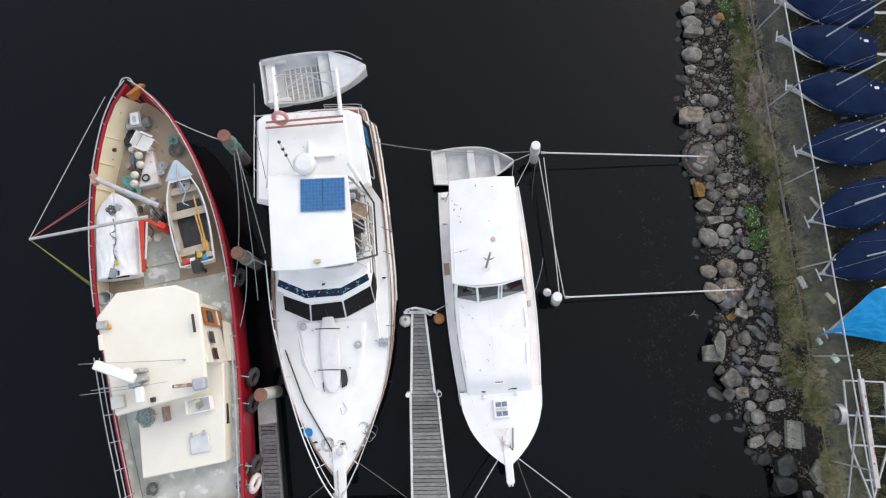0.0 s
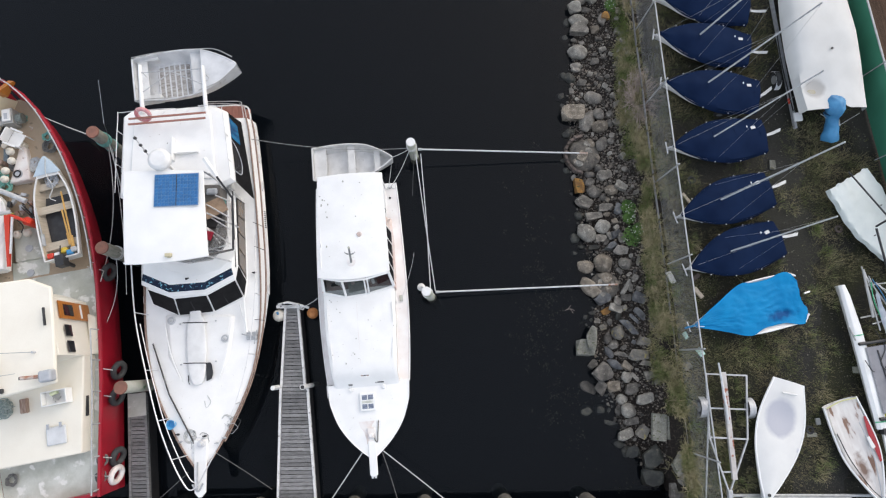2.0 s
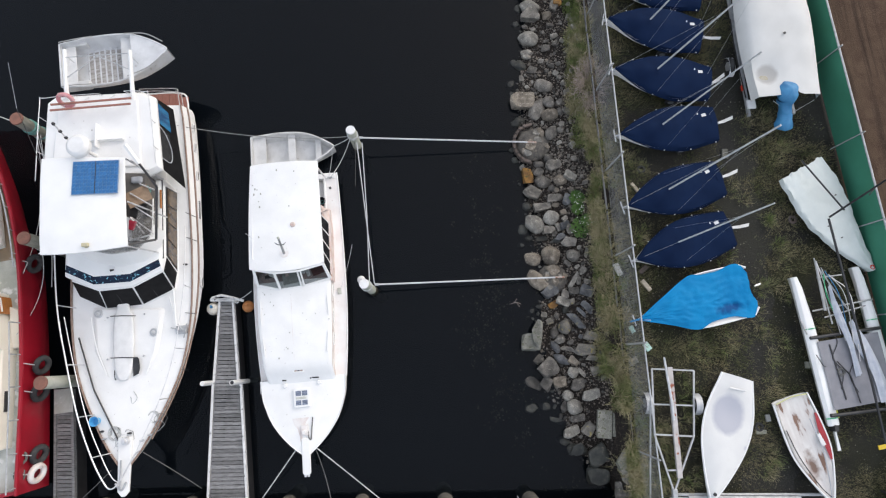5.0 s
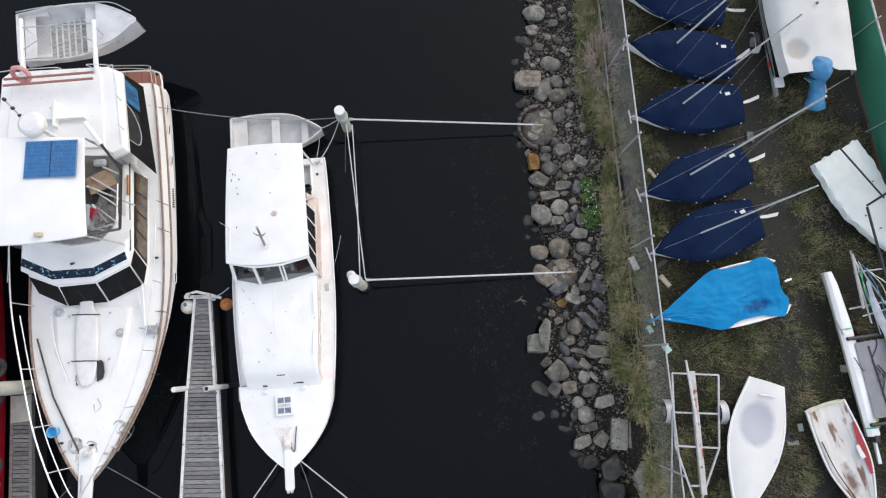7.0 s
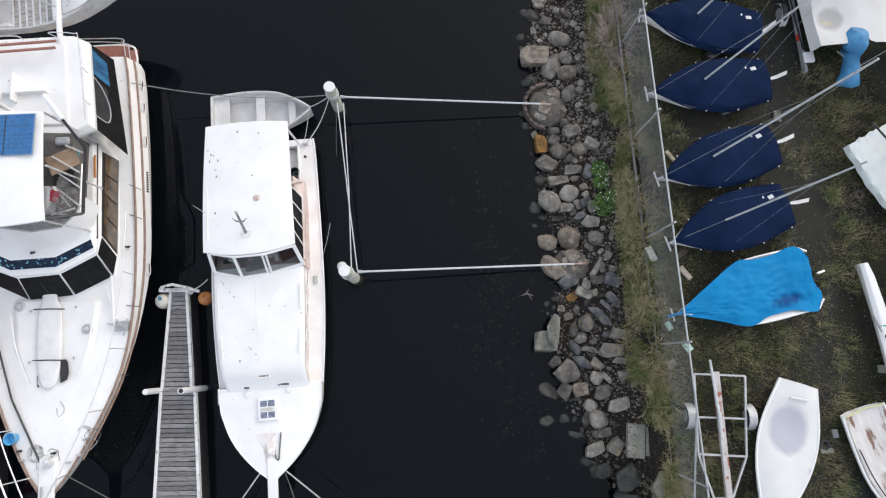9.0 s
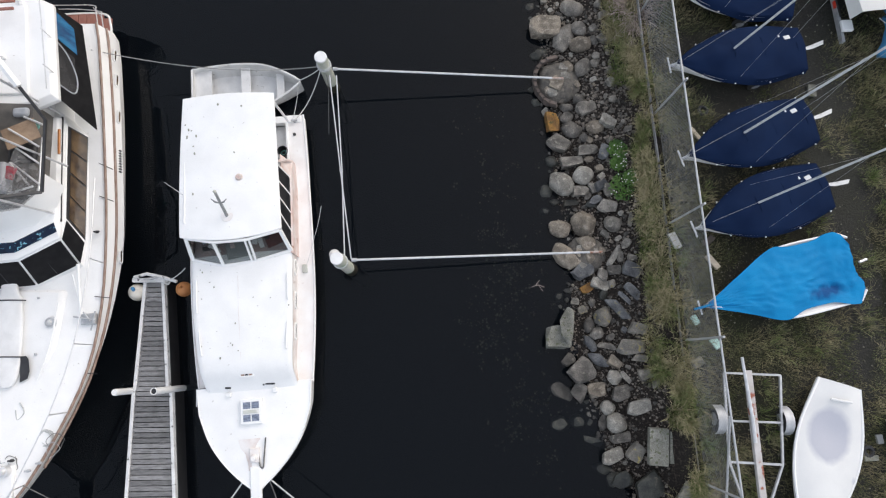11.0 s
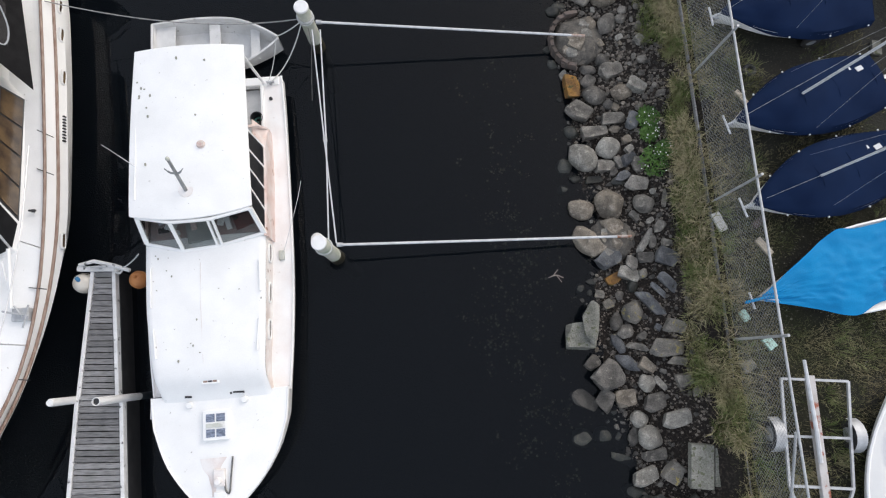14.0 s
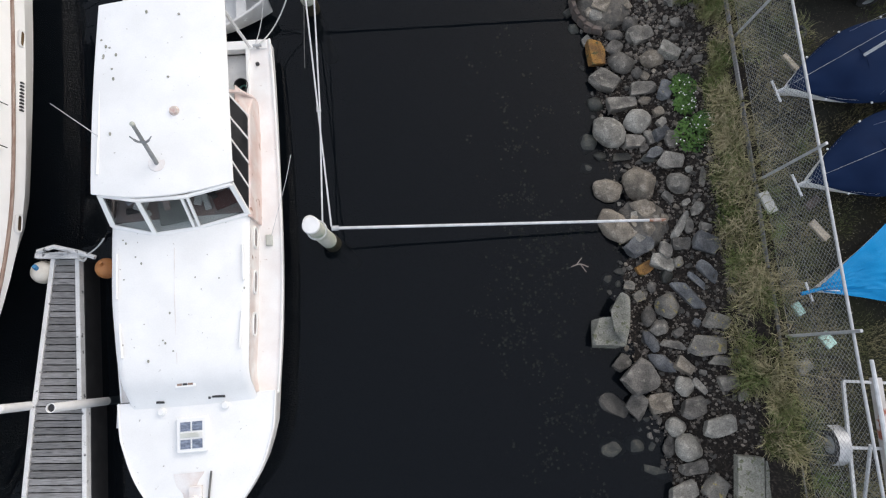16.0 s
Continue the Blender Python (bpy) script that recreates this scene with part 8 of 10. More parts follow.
# ---- covered dinghies in a row ----
def covered_dinghy(m):
    th = thing("covered_dinghy", "small sailing dinghy under a navy canvas cover on a launching trolley", "dinghy", m, "row of covered dinghies")
    L = 3.05
    tb = curve_table([(0, 0.56), (1.0, 0.72), (1.9, 0.62), (2.6, 0.32), (L, 0.02)])
    part("hull", loft([[((w - 0.005) * c, y, z) for c, z in ((-1, 0.50), (-0.92, 0.3), (-0.45, 0.14), (0, 0.1), (0.45, 0.14), (0.92, 0.3), (1, 0.50))] for y, w in ((y, between(tb, y)) for y in np.linspace(0, L, 16))], False), GELCOAT, th, "white hull showing under the cover")
    rows = []
    for i in range(25):
        y = -0.05 + (L + 0.06) * i / 24
        w = between(tb, min(max(y, 0), L)) + 0.04 - 0.03 * min(1, max(0, (y - 1.5) / 0.8))
        ridge = between([(-0.1, 0.64), (0.8, 0.70), (2.0, 0.76), (L, 0.54)], y)
        edge = 0.40 + 0.03 * math.sin(5 * y) + 0.07 * min(1, max(0, (y - 1.5) / 0.8))
        row = []
        for k in range(13):
            u = k / 6 - 1
            fold = (0.014 * math.sin(9 * y + 3 * u) + 0.03 * noise.noise((2.4 * u, 2.1 * y, 6)) + 0.018 * noise.noise((6 * u, 5 * y, 2))) * (1 - abs(u) ** 3)
            zz = edge if abs(u) == 1 else ridge - (ridge - 0.52) * abs(u) ** 1.25 + fold
            row.append((w * max(-1, min(1, u * 1.08)), y, zz))
        rows.append(row)
    bm = loft(rows, False)
    part("cover", bm, NAVY, th, angle=50)
    part("transom_cover", loft([[(x, -0.055, z) for x, z in ((-0.58, 0.4), (0, 0.38), (0.58, 0.4))], [(x, -0.05, z) for x, z in ((-0.55, 0.54), (0, 0.645), (0.55, 0.54))]], False), NAVY, th)
    for y in (0.15, 1.0, 1.75):
        part("cover_seam", tube([(u * between(tb, y), y, between([(-0.1, 0.64), (0.8, 0.70), (2.0, 0.76), (L, 0.54)], y) - (between([(-0.1, 0.64), (0.8, 0.70), (2.0, 0.76), (L, 0.54)], y) - 0.52) * abs(u) ** 1.25 + 0.006) for u in np.linspace(-0.9, 0.9, 11)], 0.005, 4), NAVY, th)
    for x, y, w in ((0.28, 0.34, 0.09), (0.33, 0.57, 0.065)):
        part("patch", box(-w * 0.55, w * 0.55, -w * 0.8, w * 0.8, 0.0, 0.012, pose(x, y, 0.615, 0, 11, 8)), COVER_WHITE, th, "white reinforcing patch")
    for y in (0.05, 0.9, 1.75, 2.5):
        for s in (-1, 1):
            part("cover_knob", ball(0.022, Matrix.Translation((s * (between(tb, y) + 0.035), y, 0.47)), 1), WHITE_PLASTIC, th)
    foot, tip = Vector((0.08, L - 1.3, 0.74)), Vector((0.0, L - 1.95, 5.45))
    mast = part("mast", tube([foot, tip], [0.028, 0.022], 8), WHITE_PIPE, th, "bare pale alloy mast")
    for s in (-1, 1):
        part("shroud", tube([foot.lerp(tip, 0.72), (s * 0.62, L - 1.4, 0.54)], 0.003, 3), STEEL, mast)
    part("forestay", tube([foot.lerp(tip, 0.72), (0, L - 0.05, 0.56)], 0.004, 3), ROPE, mast)
    part("halyard", tube([tip, (0.25, 0.1, 0.62)], 0.004, 3), ROPE, mast)
    part("rudder_head", box(-0.03, 0.03, -0.16, -0.04, 0.36, 0.5), GREY_PLASTIC, th)
    part("rudder", loft([[(-0.01, -0.12, 0.40), (0.05, -0.12, 0.40), (0.05, -0.12, 0.43), (-0.01, -0.12, 0.43)], [(0.01, -0.4, 0.38), (0.11, -0.4, 0.38), (0.11, -0.4, 0.405), (0.01, -0.4, 0.405)], [(0.09, -0.72, 0.36), (0.2, -0.76, 0.36), (0.2, -0.76, 0.38), (0.09, -0.72, 0.38)]]), DINGHY_WHITE, th, "white rudder blade", bevel=0.006)
    part("trolley_shaft", tube([(0, 0.3, 0.12), (0, L + 0.12, 0.32)], 0.03, 6), GALV, th)
    for s in (-1, 1):
        part("trolley_arm", tube([(s * 0.34, 0.9, 0.16), (0, L + 0.1, 0.32)], 0.025, 6), GALV, th)
        wheel = part("wheel", ring(0.14, 0.055, 16, 6, Matrix.Translation((s * 0.62, 1.0, 0.05)) @ pose(0, 0, 0, 0, 90)), RUBBER, th)
        part("hub", disc(0.1, 0.1, -0.03, 0.03, 12, Matrix.Translation((s * 0.62, 1.0, 0.05)) @ pose(0, 0, 0, 0, 90)), GREY_PLASTIC, wheel)
    part("axle", tube([(-0.6, 1.0, 0.05), (0.6, 1.0, 0.05)], 0.02, 6), GALV, th)
    part("trolley_handle", tube([(-0.2, L + 0.14, 0.36), (0.2, L + 0.14, 0.36)], 0.022, 6), WHITE_PIPE, th)
    part("bow_bracket", tube([(0, L + 0.13, 0.34), (0.0, L - 0.1, 0.5), (0.0, L - 0.2, 0.45)], 0.022, 6), WHITE_PIPE, th)
    return th


ROW = [((15.15, 10.95), (11.85, 11.5)), ((15.02, 9.42), (12.0, 10.02)), ((15.15, 7.75), (12.1, 8.25)), ((15.2, 6.36), (12.2, 6.0)), ((15.18, 4.55), (12.3, 3.68)), ((15.32, 2.93), (12.42, 1.98))]
ROW_Z = 0.98
first = None
# how long each mast is and how far each rudder is put over, against the first of the row
VARIETY = [(1.0, 0), (1.0, 0), (1.0, 33), (0.94, 4), (1.0, -6), (0.86, -20)]
for (s, b), (mast_scale, helm) in zip(ROW, VARIETY):
    m = frame_of(s, b)
    m.translation.z = ROW_Z
    if first is None:
        first = covered_dinghy(m)
        continue
    for c in copy_thing(first, m).children:
        if c.name.startswith("mast"):
            c.matrix_basis = Matrix.Translation((0.08, 1.75, 0.74)) @ Matrix.Scale(mast_scale, 4) @ Matrix.Translation((-0.08, -1.75, -0.74))
        elif c.name.startswith("rudder"):
            c.matrix_basis = Matrix.Translation((0.0, -0.1, 0)) @ pose(0, 0, 0, 0, 0, helm) @ Matrix.Translation((0.0, 0.1, 0))


def tarp_dinghy():
    stern, bow = (15.95, 1.05), (12.46, 0.19)
    m = frame_of(stern, bow)
    m.translation.z = 0.95
    th = thing("tarpaulin_dinghy", "dinghy under a bright blue tarpaulin with white hull edges", "dinghy", m)
    L = (Vector(bow) - Vector(stern)).length
    north = curve_table([(0, 0.72), (0.06, 0.82), (0.52, 0.87), (1.57, 0.88), (2.13, 0.74), (L, 0.03)])
    south = curve_table([(0, 0.55), (0.1, 0.72), (0.36, 0.745), (1.9, 0.72), (2.7, 0.40), (L, 0.03)])
    span = np.linspace(0, L - 0.02, 20)
    part("hull", loft([[(-between(south, y) * 0.99, y, 0.44), (-between(south, y) * 0.85, y, 0.2), (0, y, 0.0), (between(north, y) * 0.85, y, 0.2), (between(north, y) * 0.99, y, 0.44)] for y in span], False), GELCOAT, th)
    for sd, tab in ((-1, south), (1, north)):
        part("side_deck", loft([[(sd * max(between(tab, y) - d, 0.005), y, 0.45 - 0.3 * d) for d in (0.01, 0.14, 0.26)] for y in np.linspace(0.4, 2.0, 14)], False), GELCOAT, th, "white side deck beside the tarpaulin")
    part("gunwale", tube([(-between(south, y) + 0.02, y, 0.45) for y in span], 0.03, 6), GELCOAT, th)
    part("gunwale", tube([(between(north, y) - 0.02, y, 0.45) for y in span], 0.03, 6), GELCOAT, th)
    rows = []
    for i in range(73):
        y = -0.03 + (L + 0.06) * i / 72
        yy = min(max(y, 0), L)
        lo = between(south, yy) + 0.04 - 0.19 * math.exp(-((y - 1.2) / 0.62) ** 4)
        hi = between(north, yy) + 0.04 - 0.11 * math.exp(-((y - 1.15) / 0.5) ** 4)
        top = between([(-0.1, 0.5), (0.7, 0.44), (1.5, 0.6), (2.3, 0.62), (L, 0.5)], y)
        row = []
        for u in np.linspace(-1, 1, 41):
            z = top - (top - 0.51) * abs(u) ** 1.6 + 0.05 * noise.noise((2.5 * u, 2.2 * y, 0)) - (0.06 * abs(noise.noise((4.2 * u + 0.8 * y, 3.1 * y - 1.2 * u, 5))) + 0.03 * abs(noise.noise((9 * u, 7 * y, 3)))) * (1 - abs(u) ** 4) - 0.05 * math.exp(-((u + 0.4) ** 2 * 6 + (y - 0.85) ** 2 * 3))
            stern_cut = between([(-1, 0.2), (-0.85, 0.08), (-0.6, 0.05), (0.1, 0.14), (0.68, 0.04), (0.95, 0.16), (1, 0.24)], u)
            row.append((u * (hi if u > 0 else lo), y + stern_cut * max(0, 1 - i / 8), z))
        rows.append(row)
    part("tarpaulin", loft(rows, False), BLUE_TARP, th, "creased bright blue tarpaulin with a dark wet streak", angle=50)
    part("bow_strap", tube([(0, L - 0.1, 0.5), (0, L + 0.35, 0.42)], 0.03, 6), BLUE_TARP, th)
    part("trolley_handle", merge(tube([(-0.16, L + 0.2, 0.4), (0.16, L + 0.2, 0.4)], 0.02, 6), tube([(0, L - 0.3, 0.3), (0, L + 0.25, 0.4)], 0.025, 6)), WHITE_PIPE, th)
    part("rudder_fitting", tube([(0.1, -0.1, 0.42), (0.12, -0.3, 0.4)], 0.03, 6), STEEL, th)
    for s in (-1, 1):
        part("wheel", ring(0.13, 0.05, 16, 6, Matrix.Translation((s * 0.6, 1.1, 0.08)) @ pose(0, 0, 0, 0, 90)), RUBBER, th)


tarp_dinghy()


def boat_trailer():
    th = thing("boat_trailer", "empty rusty-grey boat trailer with a folded pole", "trailer", Matrix.Translation((0, 0, 0.92)))
    c = [(12.74, -1.28), (14.0, -1.34), (13.84, -3.22), (12.68, -3.15)]
    z = 0.28
    for a, b, mm in ((0, 1, GALV), (1, 2, GALV), (3, 0, GALV), (2, 3, GALV)):
        part("frame_bar", tube([(*c[a], z), (*c[b], z)], 0.032, 4), mm, th)
    for a, b in ((c[3], (13.12, -4.7)), (c[2], (13.16, -4.7))):
        part("tow_bar", tube([(*a, z), (*b, z)], 0.032, 4), GALV, th)
    part("keel_beam", box(-0.075, 0.075, -1.52, 1.62, 0.24, 0.34, pose(13.3, -2.85, 0, 0, 0, 1)), mat("chalky_beam", (0.52, 0.50, 0.49), (0.44, 0.41, 0.39), 5.0, 0.7, bump=0.2, grain=0.15, spots=((0.30, 0.10, 0.06), 4.0, 0.42)), th, "rust-spotted keel beam", bevel=0.01)
    part("cross_bar", tube([(12.72, -2.3, z), (13.92, -2.35, z)], 0.03, 4), GALV, th)
    part("cross_bar", tube([(13.0, -4.15, z), (13.4, -4.15, z)], 0.03, 4), GALV, th)
    for x, y in ((12.58, -2.28), (14.06, -2.32)):
        part("mudguard", loft([[(x + dx, y + 0.32 * math.cos(a), 0.0 + 0.34 * math.sin(a) + 0.05) for a in np.linspace(0.25, math.pi - 0.25, 9)] for dx in (-0.1, 0.1)], False), GALV, th, "grey mudguard")
        wheel = part("wheel", ring(0.2, 0.075, 18, 8, Matrix.Translation((x, y, 0.06)) @ pose(0, 0, 0, 0, 90)), RUBBER, th)
        part("rim", disc(0.14, 0.14, -0.05, 0.05, 14, Matrix.Translation((x, y, 0.06)) @ pose(0, 0, 0, 0, 90)), GALV, wheel)
    part("coupling", box(13.08, 13.22, -4.95, -4.65, 0.2, 0.34), GALV, th, bevel=0.02)
    part("folded_pole", tube([(13.0, -0.95, 0.62), (13.22, -2.25, 0.4), (13.25, -2.75, 0.36)], [0.03, 0.04, 0.042], 8), WHITE_PIPE, th, "white pole leaning on the frame")
    return th


boat_trailer()


def open_hull(name, label, stern, bow, beam, z, rows_mat, deck_mat, transom):
    """A low racing dinghy seen from above: hull, rounded deck."""
    m = frame_of(stern, bow)
    m.translation.z = z
    th = thing(name, label, "dinghy", m)
    L = (Vector(bow) - Vector(stern)).length
    tb = curve_table([(0, transom), (L * 0.3, beam * 0.5), (L * 0.55, beam * 0.47), (L * 0.82, beam * 0.24), (L, 0.03)])
    part("hull", loft([[(w * c, y, zz) for c, zz in ((-1, 0.3), (-0.92, 0.14), (-0.5, 0.02), (0, 0.0), (0.5, 0.02), (0.92, 0.14), (1, 0.3))] for y, w in ((y, between(tb, y)) for y in np.linspace(0, L, 20))], False), rows_mat, th)
    part("gunwale", tube([(-between(tb, y), y, 0.3) for y in np.linspace(0, L, 16)] + [(between(tb, y), y, 0.3) for y in np.linspace(L, 0, 16)], 0.03, 6), rows_mat, th)
    return th, L, tb


def racing_dinghy():
    th, L, tb = open_hull("upturned_racing_dinghy", "white racing dinghy under a pale cover with a puddle stain", (15.25, -1.52), (14.17, -5.0), 1.40, 1.0, GELCOAT, None, 0.46)
    rows = []
    for y in np.linspace(0.0, L - 0.02, 26):
        w = between(tb, y)
        rows.append([(w * u, y, 0.31 + 0.09 * (1 - u * u) * min(1, w * 2) + 0.05 * max(0, (y - 2) / 2) * (1 - abs(u)) - 0.12 * math.exp(-((u * 1.6) ** 2 + ((y - 1.05) / 0.5) ** 2))) for u in np.linspace(-1, 1, 13)])
    part("cover", loft(rows, False), WHITE_COVER_STAIN, th, "taut pale cover sagging in the middle", angle=60)
    part("mast_hole", disc(0.05, 0.05, 0.4, 0.42, 12, Matrix.Translation((0, L - 0.22, -0.03))), BLACK, th)
    part("sheet_block", tube([(-0.25, 0.35, 0.42), (0.2, 0.4, 0.42)], 0.025, 6), WHITE_PLASTIC, th)
    part("rope_end", ring(0.06, 0.008, 12, 4, Matrix.Translation((-0.05, 0.03, 0.36))), ROPE_DARK, th)


WHITE_COVER_STAIN = mat("pale_cover_with_stain", (0.72, 0.72, 0.70), (0.65, 0.65, 0.64), 1.2, 0.55, bump=0.05, grain=0.04, spots=((0.50, 0.51, 0.55), 1.4, 0.27), pool=((0.44, 0.45, 0.50), (0.06, 1.15), (0.52, 0.66), 0.2))
racing_dinghy()


def weathered_dinghy():
    th, L, tb = open_hull("weathered_dinghy", "white and red dinghy with a torn, brown-stained deck", (16.77, -2.16), (17.70, -5.08), 1.22, 1.0, GELCOAT, None, 0.55)
    peel = mat("torn_stained_deck", (0.68, 0.67, 0.65), (0.55, 0.52, 0.50), 1.5, 0.6, bump=0.3, grain=0.1, spots=((0.20, 0.115, 0.08), 1.5, 0.40), stretch=(3.2, 0.9, 1), pool=((0.17, 0.11, 0.085), (0.12, 1.95), (0.22, 0.5), 1.6))
    rows = [[(between(tb, y) * 0.9 * u, y, 0.3 - 0.06 * (1 - u * u) + 0.02 * noise.noise((4 * u, 3 * y, 2))) for u in np.linspace(-1, 1, 11)] for y in np.linspace(0.04, L - 0.1, 20)]
    part("deck", loft(rows, False), peel, th, "white deck peeling to brown")
    for s in (-1,):
        rows = [[(s * between(tb, y) * u, y, 0.325) for u in (0.86 - 0.2 * math.sin(math.pi * min(1, (y - 0.55) / 1.5)), 0.9, 0.95)] for y in np.linspace(0.6, 1.95, 12)]
        part("side_panel", loft(rows, False), mat("deep_red_panel", (0.36, 0.02, 0.03), (0.28, 0.02, 0.025), 4.0, 0.4), th, "deep red side panel")
    part("number_plate", box(-0.02, 0.1, -0.18, 0.18, 0, 0.006, pose(-0.42, 1.35, 0.325, 0, 0, 8)), WHITE_PLASTIC, th)
    part("coaming", tube(smooth([(0.5, 0.8, 0.33), (0.44, 1.6, 0.34), (0.2, 2.5, 0.34), (0.0, 2.9, 0.34)]), 0.015, 5), BLACK, th)
    part("coaming", tube(smooth([(-0.3, 0.7, 0.33), (-0.3, 1.6, 0.34), (-0.12, 2.5, 0.34), (0.0, 2.9, 0.34)]), 0.015, 5), GREY_PLASTIC, th)
    part("rail", tube(smooth([(-0.5, 0.02, 0.36), (0, -0.04, 0.37), (0.5, 0.02, 0.36)]), 0.02, 6), mat("yellowed_rail", (0.6, 0.6, 0.3), None, 4, 0.5), th)


weathered_dinghy()


def covered_motorboat():
    th = thing("covered_motorboat", "motorboat on a trailer under a smooth white cover", "boat", pose(17.36, 7.1, 0.86, 0, 0, 3.5))
    L = 6.6
    tb = curve_table([(0, 1.02), (2.2, 1.12), (4.4, 0.95), (5.8, 0.5), (L, 0.05)])
    part("hull", loft([[(w * c, y, z) for c, z in ((-0.9, 1.05), (-0.86, 0.75), (-0.5, 0.35), (0, 0.25), (0.5, 0.35), (0.86, 0.75), (0.9, 1.05))] for y, w in ((y, between(tb, y)) for y in np.linspace(0.55, L, 16))]), GREY_PLASTIC, th, "grey hull showing under the cover")
    rows = []
    for i in range(31):
        y = -0.06 + (L + 0.1) * i / 30
        w = between(tb, min(max(y, 0), L)) + 0.04
        top = between([(-0.1, 1.32), (1.0, 1.38), (2.6, 1.58), (4.2, 1.55), (L, 1.2)], y)
        rows.append([(w * max(-1, min(1, u * 1.06)), y + (0.34 * math.exp(-((u - 0.02) / 0.2) ** 4) if i == 0 else 0.1 * math.exp(-((u - 0.02) / 0.2) ** 4) if i == 1 else 0), 0.92 if abs(u) == 1 else top - (top - 1.2) * abs(u) ** 4 + 0.02 * noise.noise((2.0 * u, 1.3 * y, 8)) - 0.16 * math.exp(-(((u + 0.5) * 2.6) ** 2 + ((y - 0.66) * 2.2) ** 2))) for u in np.linspace(-1, 1, 17)])
    part("cover", loft(rows, False), mat("white_cover_with_puddle", (0.62, 0.62, 0.60), (0.56, 0.56, 0.54), 1.1, 0.65, bump=0.08, grain=0.04, spots=((0.48, 0.48, 0.46), 2.2, 0.27), pool=((0.40, 0.39, 0.37), (-0.6, 0.68), (0.37, 0.36), 0.35)), th, "smooth white canvas cover with a puddle", angle=60)
    puddle = [(-0.72 + 0.15 * math.copysign(abs(math.cos(a)) ** 0.6, math.cos(a)), 0.5 + 0.16 * math.copysign(abs(math.sin(a)) ** 0.6, math.sin(a))) for a in (2 * math.pi * k / 18 for k in range(18))]
    part("puddle", prism(puddle, 1.14, 1.2), mat("leafy_puddle", (0.30, 0.27, 0.16), (0.37, 0.35, 0.28), 6.0, 0.12, bump=0.0, grain=0.2, coat=0.3), th, "brownish puddle in the cover")
    part("hull_stripe", tube([(-between(tb, y) * 0.99, y, 0.62) for y in np.linspace(0.2, 3.0, 8)], 0.02, 4), BLACK, th)
    part("tail_lamp", box(-1.06, -1.02, 0.5, 0.68, 0.5, 0.56), RED_PART, th)
    for s in (-1, 1):
        part("mudguard", loft([[(s * (0.95 + dx), 1.55 + 0.34 * math.cos(a), 0.05 + 0.3 * math.sin(a)) for a in np.linspace(0.1, math.pi - 0.1, 9)] for dx in (0.05, 0.24)], False), GELCOAT, th, "white mudguard")
        wheel = part("wheel", ring(0.2, 0.085, 18, 8, Matrix.Translation((s * 1.1, 1.55, 0.16)) @ pose(0, 0, 0, 0, 90)), RUBBER, th)
        part("rim", disc(0.15, 0.13, -0.08, 0.08, 12, Matrix.Translation((s * 1.1, 1.55, 0.16)) @ pose(0, 0, 0, 0, 90)), ALLOY, wheel)
        part("frame_rail", box(s * 0.75 - 0.04, s * 0.75 + 0.04, -0.25, 5.5, 0.12, 0.24), GALV, th)
        if s < 0:
            part("swim_step", box(-0.92, -0.64, -0.1, 0.2, 0.4, 0.5), GELCOAT, th, bevel=0.03)
    part("cover_button", disc(0.04, 0.04, 1.53, 1.56, 10, Matrix.Translation((0.0, 1.9, 0))), BLACK, th)
    bm = merge(ball(0.34, Matrix.Translation((-0.02, 0.08, 1.2)) @ Matrix.Diagonal((0.95, 1.1, 0.75, 1)), 4), tube(smooth([(0.0, -0.1, 1.05), (0.06, -0.4, 0.8), (0.1, -0.85, 0.5)], 10), [0.27 - 0.09 * math.sin(math.pi * min(1, k / 17)) - 0.02 * (k > 19) for k in range(21)], 24))
    for v in bm.verts:
        d = Vector((noise.noise(v.co * 5), noise.noise(v.co * 5 + Vector((9, 0, 0))), noise.noise(v.co * 5 + Vector((0, 9, 0)))))
        v.co += d * 0.05 + d.yzx * 0.6 * abs(noise.noise(v.co * 11)) * 0.06
    ob = part("outboard_bag", bm, BLUE_BAG, th, "crumpled sky-blue bag over the outboard motor", angle=50)
    part("tie", tube([(-0.4, -0.1, 1.0), (0.2, -0.5, 0.85), (1.0, -0.1, 0.9)], 0.01, 4), ROPE, ob)


covered_motorboat()


